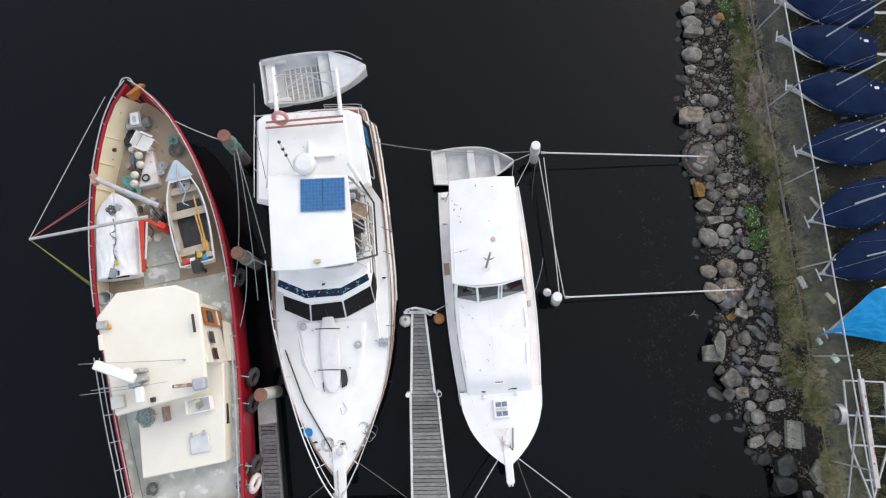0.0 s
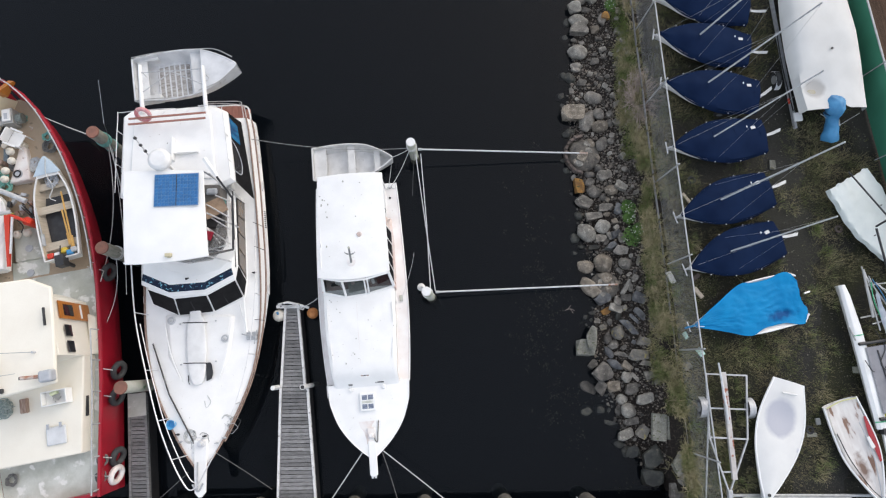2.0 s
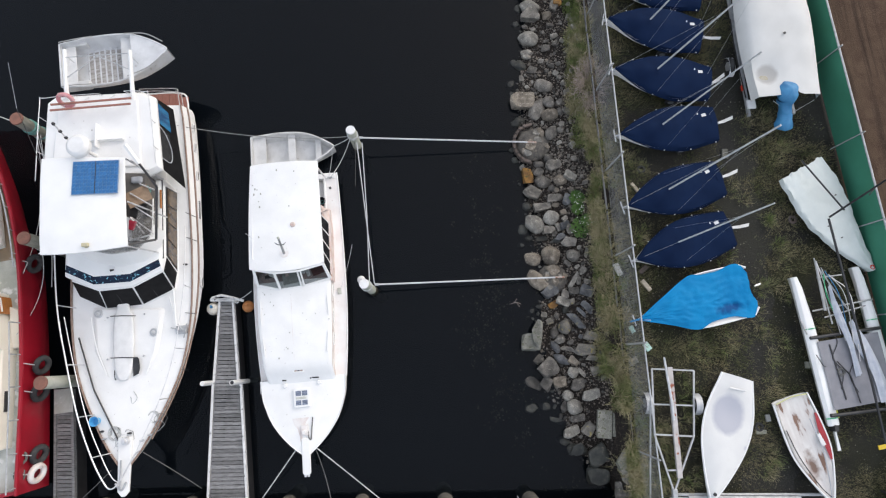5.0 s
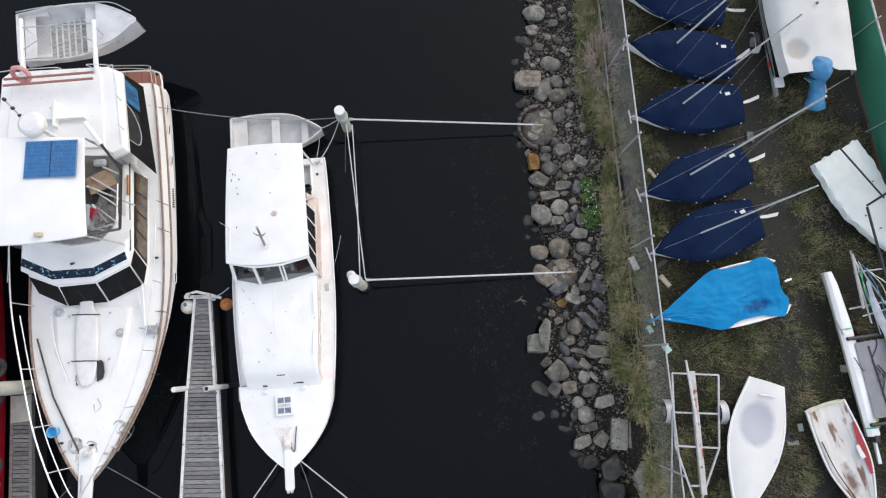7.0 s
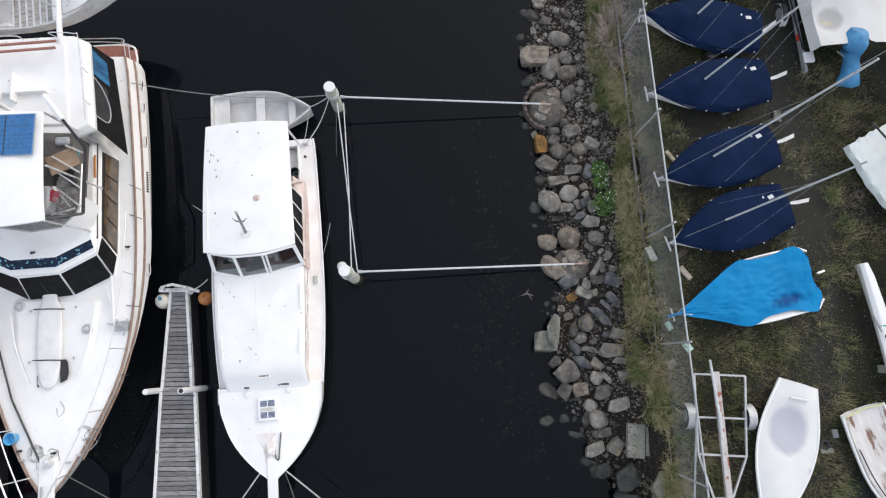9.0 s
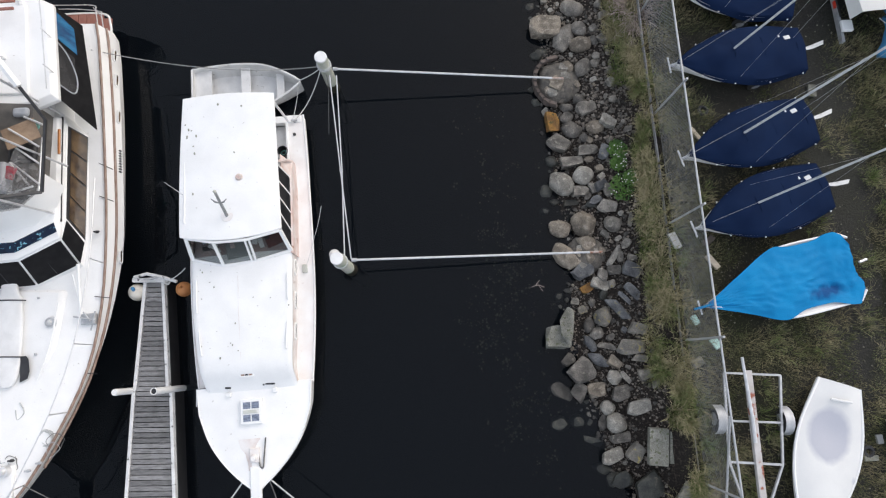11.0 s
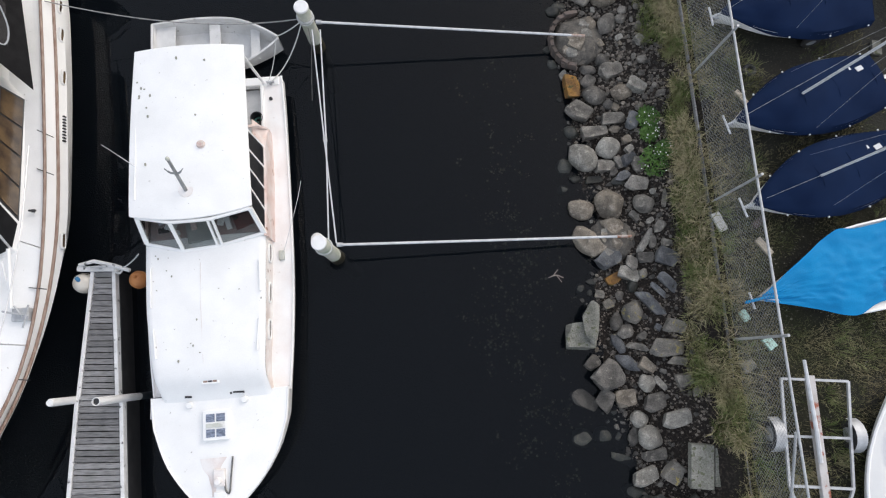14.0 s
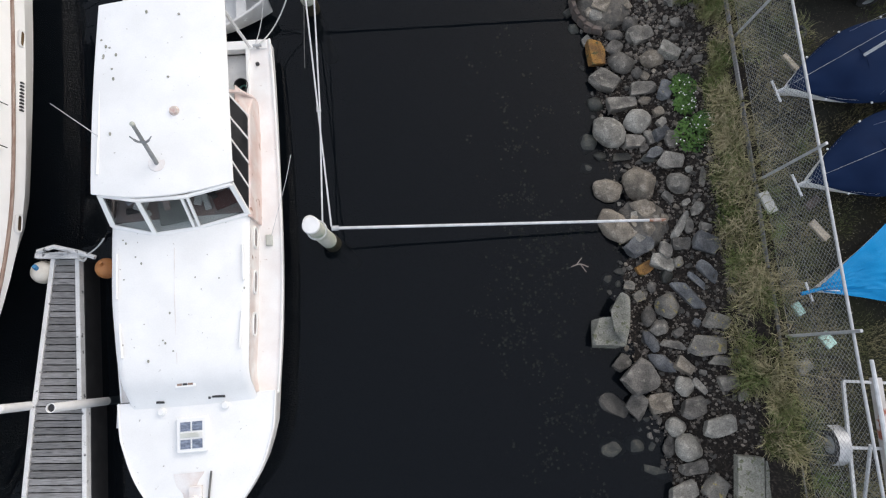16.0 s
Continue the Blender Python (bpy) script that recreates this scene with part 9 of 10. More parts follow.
def covered_skiff():
    stern, bow = (17.98, 4.9), (19.8, 1.66)
    m = frame_of(stern, bow)
    m.translation.z = 0.95
    th = thing("covered_skiff", "sailing skiff under a pale grey cover with dark spars", "dinghy", m)
    L = (Vector(bow) - Vector(stern)).length
    tb = curve_table([(0, 0.78), (0.9, 0.85), (1.6, 0.84), (2.4, 0.64), (3.2, 0.3), (L, 0.04)])
    lean_side = curve_table([(0, 1.0), (0.7, 0.97), (1.5, 0.8), (2.6, 0.62), (3.3, 0.7), (L, 1.0)])

    def half(y, sd):
        return between(tb, y) * (between(lean_side, y) if sd < 0 else 1.0)

    part("hull", loft([[(half(y, c) * c, y, z) for c, z in ((-0.97, 0.36), (-0.85, 0.2), (0, 0.0), (0.85, 0.2), (0.97, 0.36))] for y in np.linspace(0, L, 16)], False), GELCOAT, th)
    rows = []
    for i in range(49):
        y = -0.05 + (L + 0.06) * i / 48
        yy = min(max(y, 0), L)
        row = []
        for u in np.linspace(-1, 1, 25):
            w = half(yy, u) + 0.03 + 0.045 * noise.noise((3.2 * y, 5 + math.copysign(2, u), 1))
            flap = (0.09 * noise.noise((5 * u, 2, 4)) + 0.05 * noise.noise((12 * u, 7, 4))) * max(0, 1 - i / 5)
            crumple = 0.03 * noise.noise((3 * u, 4 * y, 7)) + 0.022 * noise.noise((8 * u, 7 * y, 3)) + 0.05 * max(0, 1 - y / 0.6) * noise.noise((9 * u, 5 * y, 6))
            row.append((w * max(-1, min(1, u * 1.04)), y + flap, 0.26 if abs(u) == 1 else 0.47 - 0.07 * abs(u) ** 3 + crumple))
        rows.append(row)
    part("cover", loft(rows, False), HULL_GREY, th, "pale grey-white cover, crumpled at the stern", angle=60)
    for x, y in ((0.3, 2.4), (0.45, 1.9), (-0.35, 1.2)):
        part("cover_tie", ball(0.03, Matrix.Translation((x, y, 0.5)) @ Matrix.Diagonal((1.6, 0.7, 0.4, 1)), 1), BLACK, th)
    inv = m.inverted()
    part("boom", tube([inv @ Vector((17.71, 5.05, 1.75)), inv @ Vector((18.83, 3.44, 1.8))], 0.026, 8), BLACK, th, "dark boom")
    a, b = inv @ Vector((18.55, 3.3, 1.5)), inv @ Vector((19.3, 4.35, 4.6))
    part("mast", tube([a, b], [0.032, 0.026], 8), BLACK, th, "black mast")
    part("spreader", tube([a.lerp(b, 0.5), a.lerp(b, 0.5) + Vector((0.35, 0.1, 0))], 0.015, 5), BLACK, th)
    part("bow_rope", coil(0.0, L - 0.1, 0.45, 0.08, 3, 0.012, seed=81), RED_PART, th)


covered_skiff()


STRAP_GREEN = mat("bright_green_strap", (0.06, 0.48, 0.22), (0.05, 0.38, 0.18), 8.0, 0.6)
LIME = mat("lime_mark", (0.55, 0.62, 0.08), (0.6, 0.5, 0.08), 5.0, 0.5)


def catamaran():
    th = thing("beach_catamaran", "white beach catamaran with grey trampoline and lowered black mast", "catamaran")
    ends = (((17.35, 1.45), (18.0, -2.95)), ((19.34, 1.77), (19.94, -2.75)))
    for (x0, y0), (x1, y1) in ends:
        d = Vector((x1 - x0, y1 - y0, 0))
        u = d.normalized()
        n = Vector((-u.y, u.x, 0))
        rows = []
        for t, w, top in ((0, 0.11, 1.32), (0.08, 0.15, 1.38), (0.3, 0.19, 1.42), (0.7, 0.21, 1.42), (1.0, 0.18, 1.38)):
            p = Vector((x0, y0, 0)) + d * t
            rows.append([p + n * (w * a) + Vector((0, 0, z)) for a, z in ((-1, top - 0.09), (-0.55, top - 0.01), (0, top), (0.55, top - 0.01), (1, top - 0.09), (0.75, top - 0.24), (0, top - 0.42), (-0.75, top - 0.24))])
        hull = part("hull", loft(rows), GELCOAT, th, "slim white hull", bevel=0.015)
        end = Vector((x1, y1, 0))
        part("rudder", loft([[end + u * 0.08 + n * a + Vector((0, 0, z)) for a, z in ((-0.02, 1.2), (0.02, 1.2), (0.02, 1.3), (-0.02, 1.3))], [end + u * 0.75 + n * (a + 0.08) + Vector((0, 0, z)) for a, z in ((-0.05, 1.1), (0.05, 1.1), (0.05, 1.13), (-0.05, 1.13))]]), GELCOAT, hull)
        part("rudder_stock", box(-0.06, 0.06, -0.1, 0.08, 1.15, 1.4, at(end.x + u.x * 0.06, end.y + u.y * 0.06)), BLACK, hull)
        part("hull_band", tube([Vector((x0, y0, 0)) + d * 0.36 + n * (0.18 * a) + Vector((0, 0, 1.45 - 0.1 * abs(a))) for a in (-1, -0.5, 0, 0.5, 1)], 0.02, 4), STRAP_GREEN, hull, "bright green strap")
        part("hull_band", tube([Vector((x0, y0, 0)) + d * 0.95 + n * (0.2 * a) + Vector((0, 0, 1.42 - 0.1 * abs(a))) for a in (-1, -0.5, 0, 0.5, 1)], 0.02, 4), STRAP_GREEN, hull, "bright green strap")
        part("stern_mark", tube([end - u * 0.7 + n * 0.165 + Vector((0, 0, 1.36)), end - u * 0.2 + n * 0.16 + Vector((0, 0, 1.34))], 0.03, 5), LIME, hull, "lime-yellow mark on the stern")
    for t in (0.42, 0.93):
        a = Vector((*ends[0][0], 1.45)).lerp(Vector((*ends[0][1], 1.45)), t)
        b = Vector((*ends[1][0], 1.45)).lerp(Vector((*ends[1][1], 1.45)), t)
        part("cross_beam", tube([a + (a - b).normalized() * 0.12, b + (b - a).normalized() * 0.12], 0.05, 8), BLACK, th, "black cross beam")
    a0, a1 = Vector((17.7, -0.52, 1.44)), Vector((17.98, -2.5, 1.44))
    b0, b1 = Vector((19.6, -0.24, 1.44)), Vector((19.85, -2.2, 1.44))
    bm = loft([[a0.lerp(b0, k / 6) for k in range(7)], [a1.lerp(b1, k / 6) for k in range(7)]], False)
    bmesh.ops.solidify(bm, geom=bm.faces, thickness=0.01)
    part("trampoline", bm, mat("grey_trampoline", (0.27, 0.27, 0.29), (0.22, 0.22, 0.24), 3.0, 0.8, bump=0.2, fine=160.0, grain=0.15), th, "taut grey trampoline")
    part("mast", tube([(18.19, 3.14, 1.95), (19.0, -1.8, 1.72), (19.36, -4.15, 1.55)], 0.034, 10), BLACK, th, "lowered black mast")
    part("mast_foot", ball(0.16, Matrix.Translation((19.42, -4.38, 1.5)) @ Matrix.Diagonal((1, 0.7, 0.6, 1)), 2), WHITE_PLASTIC, th)
    part("boom", tube([(17.85, 1.9, 1.6), (18.0, 0.4, 1.55)], 0.04, 8), ALLOY, th)
    sail_cloth = mat("folded_sail_cloth", (0.46, 0.49, 0.56), (0.58, 0.60, 0.64), 5.0, 0.6, bump=0.3, grain=0.12, depth=0.02)
    for path_, wide in (([(18.75, 0.1, 1.5), (19.0, -0.6, 1.52), (19.32, -1.3, 1.5), (19.55, -2.25, 1.48)], 0.17), ([(18.2, 1.15, 1.52), (18.35, 0.4, 1.54), (18.6, -0.5, 1.56), (18.8, -1.5, 1.5)], 0.08)):
        pts_ = smooth(path_, 5)
        rows = [[p + Vector((wide * u * min(1, 0.4 + 0.15 * i), 0.05 * u, 0.03 * math.sin(5 * u + 0.6 * i) + 0.05 * (1 - u * u))) for u in np.linspace(-1, 1, 9)] for i, p in enumerate(pts_)]
        bm = loft(rows, False)
        bmesh.ops.solidify(bm, geom=bm.faces, thickness=0.015)
        part("sail", bm, sail_cloth, th, "folded pale blue-grey sail", angle=60)
    for pa, pb in (((17.85, 2.0, 1.55), (18.2, 0.0, 1.5)), ((17.9, 1.4, 1.5), (18.75, 1.5, 1.5)), ((17.95, 1.7, 1.55), (18.75, 0.4, 1.5)), ((17.9, 1.9, 1.52), (18.1, 0.6, 1.48)), ((18.0, 0.2, 1.48), (19.3, 0.55, 1.48)), ((17.3, 0.1, 1.4), (17.45, -0.3, 1.4))):
        part("bow_frame", tube([pa, pb], 0.022, 6), ALLOY, th)
    part("tiller", tube([(18.2, -1.1, 1.5), (18.55, -1.5, 1.5), (18.75, -2.3, 1.5)], 0.02, 5), BLACK, th)
    for k in range(5):
        part("rigging", tube(smooth([(17.9 + 0.1 * k, 1.8 - 0.1 * k, 1.6), (18.2 + 0.15 * k, 0.8, 1.5 + 0.03 * k), (18.4 + 0.12 * k, -0.3 - 0.2 * k, 1.52)]), 0.012, 4), (STEEL, ROPE, BLUE_BAG, ROPE, STEEL)[k], th)
    for pts in (((18.05, 0.0, 1.5), (18.3, -0.5, 1.47), (18.1, -1.0, 1.47), (18.35, -1.4, 1.47), (18.25, -1.9, 1.47)), ((18.6, -0.4, 1.5), (18.75, -1.0, 1.47), (18.55, -1.5, 1.47), (18.75, -2.0, 1.47)), ((17.62, -0.9, 1.46), (17.75, -1.2, 1.5), (17.85, -1.25, 1.48))):
        part("cord", tube(smooth(pts), 0.013, 5), BLACK, th, "loose black cord")
    part("green_cord", tube(smooth([(18.05, 1.5, 1.6), (18.1, 0.9, 1.55), (18.3, 0.3, 1.52)]), 0.014, 5), STRAP_GREEN, th)
    part("rope_coil", coil(18.3, -1.4, 1.46, 0.14, 5, 0.012, seed=91), ROPE_DARK, th)
    part("strut", tube([(17.7, 0.4, 1.42), (19.6, 0.75, 1.42)], 0.025, 6), ALLOY, th)
    part("strap", tube([(18.05, -0.6, 1.47), (18.2, -1.4, 1.46), (18.35, -2.2, 1.47)], 0.02, 4), BLACK, th)
    part("yellow_tag", box(-0.12, 0.12, -0.06, 0.06, 0, 0.03, pose(19.12, -3.52, 1.6, 0, 0, 10)), mat("yellow_tag", (0.65, 0.45, 0.03), None, 4, 0.5), th)
    for x, y in ((17.75, -1.2), (19.85, -0.9)):
        part("support", box(x - 0.15, x + 0.15, y - 0.1, y + 0.1, 0.88, 1.06), PILE_WOOD, th)


catamaran()

# ---- stacked pipes and tables at the yard's end ----
for k, (x0, x1, y, z) in enumerate(((13.3, 17.7, -4.86, 0.97), (13.1, 16.4, -4.97, 0.97), (13.5, 17.2, -5.08, 0.97), (13.4, 19.8, -5.2, 0.97), (13.6, 16.9, -4.92, 1.06))):
    tagged(part("steel_pipe", tube([(x0, y, z), (x1, y - 0.06, z)], 0.045, 10), GALV), "long galvanised pipe stacked on the ground", "pipe", "stacked pipes")
tagged(part("green_sheet", box(13.0, 15.2, -5.6, -5.28, 0.9, 1.1), GREEN_CLOTH, bevel=0.03), "folded green sheet by the pipes", "sheet")
tb_ = thing("work_table", "dark low table at the yard's end", "table", Matrix.Translation((20.1, -5.2, 0.88)))
part("tabletop", box(-0.75, 0.75, -0.4, 0.4, 0.4, 0.46), BLACK, tb_, bevel=0.01)
for sx in (-1, 1):
    for sy in (-1, 1):
        part("leg", box(sx * 0.68 - 0.03, sx * 0.68 + 0.03, sy * 0.34 - 0.03, sy * 0.34 + 0.03, 0, 0.4), BLACK, tb_)
for x, y, sx, sy, mm, lab, cat in ((15.75, 5.55, 0.16, 0.1, CONCRETE, "small concrete block in the grass", "block"), (12.75, 4.35, 0.05, 0.24, BARE_WOOD, "pale board end in the grass", "board"), (12.85, 1.25, 0.07, 0.2, BARE_WOOD, "grey board end in the grass", "board"), (12.8, 1.75, 0.15, 0.07, BRICK, "red brick lying in the grass", "brick"), (12.75, -0.62, 0.09, 0.13, mat("mint_plastic", (0.45, 0.66, 0.58), None, 4, 0.5), "mint-green plastic scrap", "litter"), (12.32, -0.1, 0.07, 0.11, bpy.data.materials["mint_plastic"], "mint-green plastic scrap at the fence", "litter"), (12.3, -1.05, 0.13, 0.1, CONCRETE, "flat stone at the fence", "stone"), (12.0, 1.75, 0.09, 0.2, ALLOY, "pale sheet scrap at the fence", "litter"), (16.25, -2.75, 0.1, 0.07, ALLOY, "crushed can in the grass", "litter"), (16.0, -3.15, 0.06, 0.16, PILE_WOOD, "bit of timber in the grass", "board")):
    tagged(part("yard_" + cat, box(-sx, sx, -sy, sy, 0, 0.07, pose(x, y, 0.9, 0, 0, 17 * x)), mm, bevel=0.012), lab, cat)
for x, y in ((15.95, -3.0), (17.72, 3.35), (12.95, 5.0)):
    tagged(part("rubber_ring", ring(0.1, 0.045, 16, 6, pose(x, y, 0.95)), RUBBER if x < 17 else BRICK), "small rubber ring lying in the grass", "ring", "loose rings")

# ---- rocks of the bank ----
rock_rnd = random.Random(5)


def rock_mesh(k, blocky):
    """A stone: a ball cut flat by many planes, its faces left slightly uneven."""
    r = random.Random(100 + k)
    bm = bmesh.new()
    bmesh.ops.create_icosphere(bm, subdivisions=3, radius=0.62 if blocky else 0.55)
    planes = []
    if blocky:
        for axis in (Vector((1, 0, 0)), Vector((0, 1, 0)), Vector((0, 0, 1))):
            for sgn in (1, -1):
                planes.append(((axis * sgn + Vector((r.gauss(0, 0.2), r.gauss(0, 0.2), r.gauss(0, 0.12)))).normalized(), r.uniform(0.34, 0.44)))
    for _ in range(5 if blocky else 14):
        d = Vector((r.gauss(0, 1), r.gauss(0, 1), r.gauss(0, 0.8))).normalized()
        planes.append((d, r.uniform(0.42, 0.5) if blocky else r.uniform(0.40, 0.53)))
    off = Vector((k * 3.1, k * 1.7, 0))
    for _ in range(2):
        for d, far in planes:
            for v in bm.verts:
                over = v.co.dot(d) - far
                if over > 0:
                    v.co -= d * over
    for v in bm.verts:
        v.co += v.co.normalized() * (0.018 * noise.noise(v.co * 5 + off) + 0.012 * noise.noise(v.co * 13 + off))
    size = [max(abs(v.co[i]) for v in bm.verts) for i in range(3)]
    for v in bm.verts:
        v.co = Vector([v.co[i] * 0.5 / size[i] for i in range(3)])
    return finish(bm, "rock", STONE, 26 if blocky else 40)


ROCK_SHAPES = {b: [rock_mesh(k + 20 * b, b) for k in range(12)] for b in (0, 1)}
ROCK_MADE = {}


def stone_of(blocky, material):
    """One of the stone shapes in a material; alike stones share their mesh."""
    k = rock_rnd.randrange(12)
    key = (blocky, k, material.name)
    if key not in ROCK_MADE:
        ROCK_MADE[key] = ROCK_SHAPES[blocky][k].copy()
        ROCK_MADE[key].materials[0] = material
    return ROCK_MADE[key]


bank = thing("rock_bank", "bank of grey boulders and broken slabs at the water's edge", "rocks", kind="structure")
placed = []


def rock(x, y, sx, sy, rz, blocky, mm, lift=0.0, flat=0.72):
    ob = new("rock", stone_of(blocky, mm))
    ob.parent = bank
    h = flat * min(sx, sy)
    z = land(x, y) + h * 0.25 + lift
    ob.matrix_basis = pose(x, y, max(z, WATER - 0.38 * h) if x < shore(y) else z, rock_rnd.uniform(-9, 9), rock_rnd.uniform(-9, 9), rz) @ Matrix.Diagonal((sx * 1.04, sy * 1.04, h * 1.05, 1))
    placed.append((x, y, max(sx, sy) * 0.5))


S, TN, OC, WT, LI, CO, DK, PL, BL = STONE, STONE_TAN, STONE_OCHRE, STONE_WET, LICHEN, CONCRETE, STONE_DARK, STONE_PALE, STONE_BLUE
for x, y, sx, sy, rz in ((10.16, -0.6, 0.44, 0.23, -60), (10.35, -0.98, 0.6, 0.27, -32),):
    rock(x, y, sx, sy, rz, 0, BL)
for x, y, sx, sy, rz in ((10.73, 4.24, 0.37, 0.31, 60), (10.61, 3.38, 0.35, 0.23, 30), (10.46, 2.97, 0.37, 0.23, 30), (10.05, 1.18, 0.59, 0.42, 40), (11.19, 1.15, 0.5, 0.36, -30), (11.18, 0.64, 0.52, 0.24, -48), (11.03, 0.47, 0.47, 0.13, -48), (10.84, 0.22, 0.74, 0.24, -48),):
    rock(x, y, sx, sy, rz, 1, BL)
for x, y, sx, sy, rz in ((10.17, 5.72, 0.31, 0.31, 0), (9.84, 5.22, 0.36, 0.36, 0), (9.96, 4.9, 0.58, 0.44, 0), (10.28, 4.68, 0.25, 0.23, 0), (10.16, -0.14, 0.4, 0.29, 80), (10.4, -2.44, 0.44, 0.23, 70), (10.02, 11.89, 0.46, 0.23, -10), (9.55, 10.66, 0.23, 0.17, 0), (10.63, 7.35, 0.28, 0.26, 0), (9.85, 5.52, 0.27, 0.38, 80),):
    rock(x, y, sx, sy, rz, 0, DK)
for x, y, sx, sy, rz in ((10.96, 5.31, 0.18, 0.14, 0), (10.3, 3.11, 0.21, 0.15, 20), (10.82, 1.19, 0.37, 0.23, 0), (9.62, -1.0, 0.36, 0.27, 45), (10.65, -0.44, 0.21, 0.17, 40), (9.48, -1.74, 0.65, 0.4, -40), (9.85, -1.73, 0.44, 0.36, 60), (10.82, -1.75, 0.47, 0.41, 0), (10.78, -2.79, 0.5, 0.25, 8), (9.75, 8.99, 0.38, 0.27, 0), (10.43, 10.65, 0.29, 0.19, 0), (10.41, 9.09, 0.23, 0.19, 0),):
    rock(x, y, sx, sy, rz, 1, DK)
for x, y, sx, sy, rz in ((10.87, 4.54, 0.18, 0.12, 90), (10.76, 0.86, 0.23, 0.19, 60), (10.48, 0.05, 0.52, 0.43, 70),):
    rock(x, y, sx, sy, rz, 0, LI)
for x, y, sx, sy, rz in ((11.22, 2.44, 0.4, 0.11, 80), (11.07, -0.69, 0.71, 0.42, -10), (11.25, -0.94, 0.44, 0.2, -5), (11.21, -0.26, 0.44, 0.28, -12), (11.08, -3.11, 0.45, 0.39, 60),):
    rock(x, y, sx, sy, rz, 1, LI)
for x, y, sx, sy, rz in ((10.17, 0.76, 0.36, 0.21, 30),):
    rock(x, y, sx, sy, rz, 1, OC)
for x, y, sx, sy, rz in ((9.62, 3.45, 0.73, 0.59, -45), (10.18, 3.65, 0.56, 0.5, 10), (10.66, -1.39, 0.38, 0.36, 0), (10.5, -2.1, 0.37, 0.35, 0), (10.68, -2.45, 0.54, 0.47, -30), (9.74, 11.4, 0.73, 0.5, -8), (9.64, 10.15, 0.73, 0.57, -8),):
    rock(x, y, sx, sy, rz, 0, PL)
for x, y, sx, sy, rz in ((10.85, 5.03, 0.47, 0.37, -25), (10.47, 0.86, 0.48, 0.31, -25), (10.85, 1.57, 0.64, 0.17, 55), (11.18, -2.05, 0.62, 0.38, 4), (10.58, -3.19, 0.59, 0.36, 10),):
    rock(x, y, sx, sy, rz, 1, PL)
for x, y, sx, sy, rz in ((10.28, 5.5, 0.46, 0.37, 45), (10.99, 5.62, 0.26, 0.2, 0), (10.82, 2.35, 0.45, 0.43, 0), (10.32, -0.35, 0.35, 0.31, 45), (9.88, 12.25, 0.46, 0.34, 20), (9.59, 9.64, 0.48, 0.27, 0), (10.12, 8.37, 0.68, 0.46, -8), (9.85, 7.48, 0.88, 0.5, 65), (10.28, 7.73, 0.46, 0.4, -20), (10.63, 7.7, 0.25, 0.23, 0), (9.57, 9.5, 0.27, 0.34, 80), (10.3, 6.6, 0.57, 0.4, 55), (10.65, 6.89, 0.25, 0.21, 40), (10.6, 6.69, 0.26, 0.23, 0),):
    rock(x, y, sx, sy, rz, 0, S)
for x, y, sx, sy, rz in ((9.64, 4.51, 0.59, 0.5, -40), (10.34, 4.32, 0.52, 0.29, 8), (11.29, 4.76, 0.3, 0.16, 20), (9.92, 4.03, 0.67, 0.34, 14), (10.11, 3.23, 0.44, 0.29, 8), (10.41, 3.33, 0.31, 0.16, -70), (10.64, 3.6, 0.21, 0.18, 45), (10.78, 3.24, 0.35, 0.26, 80), (10.75, 2.8, 0.51, 0.37, -20), (10.66, 2.11, 0.27, 0.17, -45), (10.95, 1.98, 0.2, 0.13, 20), (10.54, 1.1, 0.31, 0.29, 60), (11.1, 1.82, 0.3, 0.22, 60), (10.98, 1.52, 0.29, 0.16, 90), (11.22, 1.47, 0.26, 0.2, 0), (10.55, -0.66, 0.5, 0.14, -10), (10.93, -1.4, 0.37, 0.13, -50), (11.32, -1.32, 0.36, 0.3, 20),):
    rock(x, y, sx, sy, rz, 1, S)
for x, y, sx, sy, rz in ((11.52, -1.53, 0.24, 0.16, 30), (10.59, 11.4, 0.42, 0.32, 60), (10.83, 7.34, 0.3, 0.23, -40), (10.37, 5.47, 0.49, 0.34, 20), (10.24, 9.78, 0.31, 0.23, 0), (10.55, 10.22, 0.27, 0.21, 30), (10.64, 8.62, 0.19, 0.15, 0), (10.07, 9.31, 0.23, 0.17, 0),):
    rock(x, y, sx, sy, rz, 1, S)
for x, y, sx, sy, rz in ((10.54, 4.91, 0.45, 0.37, 10), (10.41, 4.61, 0.21, 0.19, 90), (10.57, 4.68, 0.11, 0.1, 0), (10.36, 4.09, 0.27, 0.17, 10), (9.55, 2.28, 0.57, 0.48, 0), (10.14, 2.37, 0.69, 0.62, -60), (9.67, 1.56, 0.82, 0.54, -40), (10.33, 11.04, 0.38, 0.29, 30), (10.28, 7.27, 0.64, 0.46, 12),):
    rock(x, y, sx, sy, rz, 0, TN)
for x, y, sx, sy, rz in ((10.58, 3.81, 0.23, 0.19, 30), (10.7, -1.04, 0.37, 0.29, -30), (10.28, -1.7, 0.46, 0.35, 6), (9.38, 7.8, 0.84, 0.65, -5),):
    rock(x, y, sx, sy, rz, 1, TN)
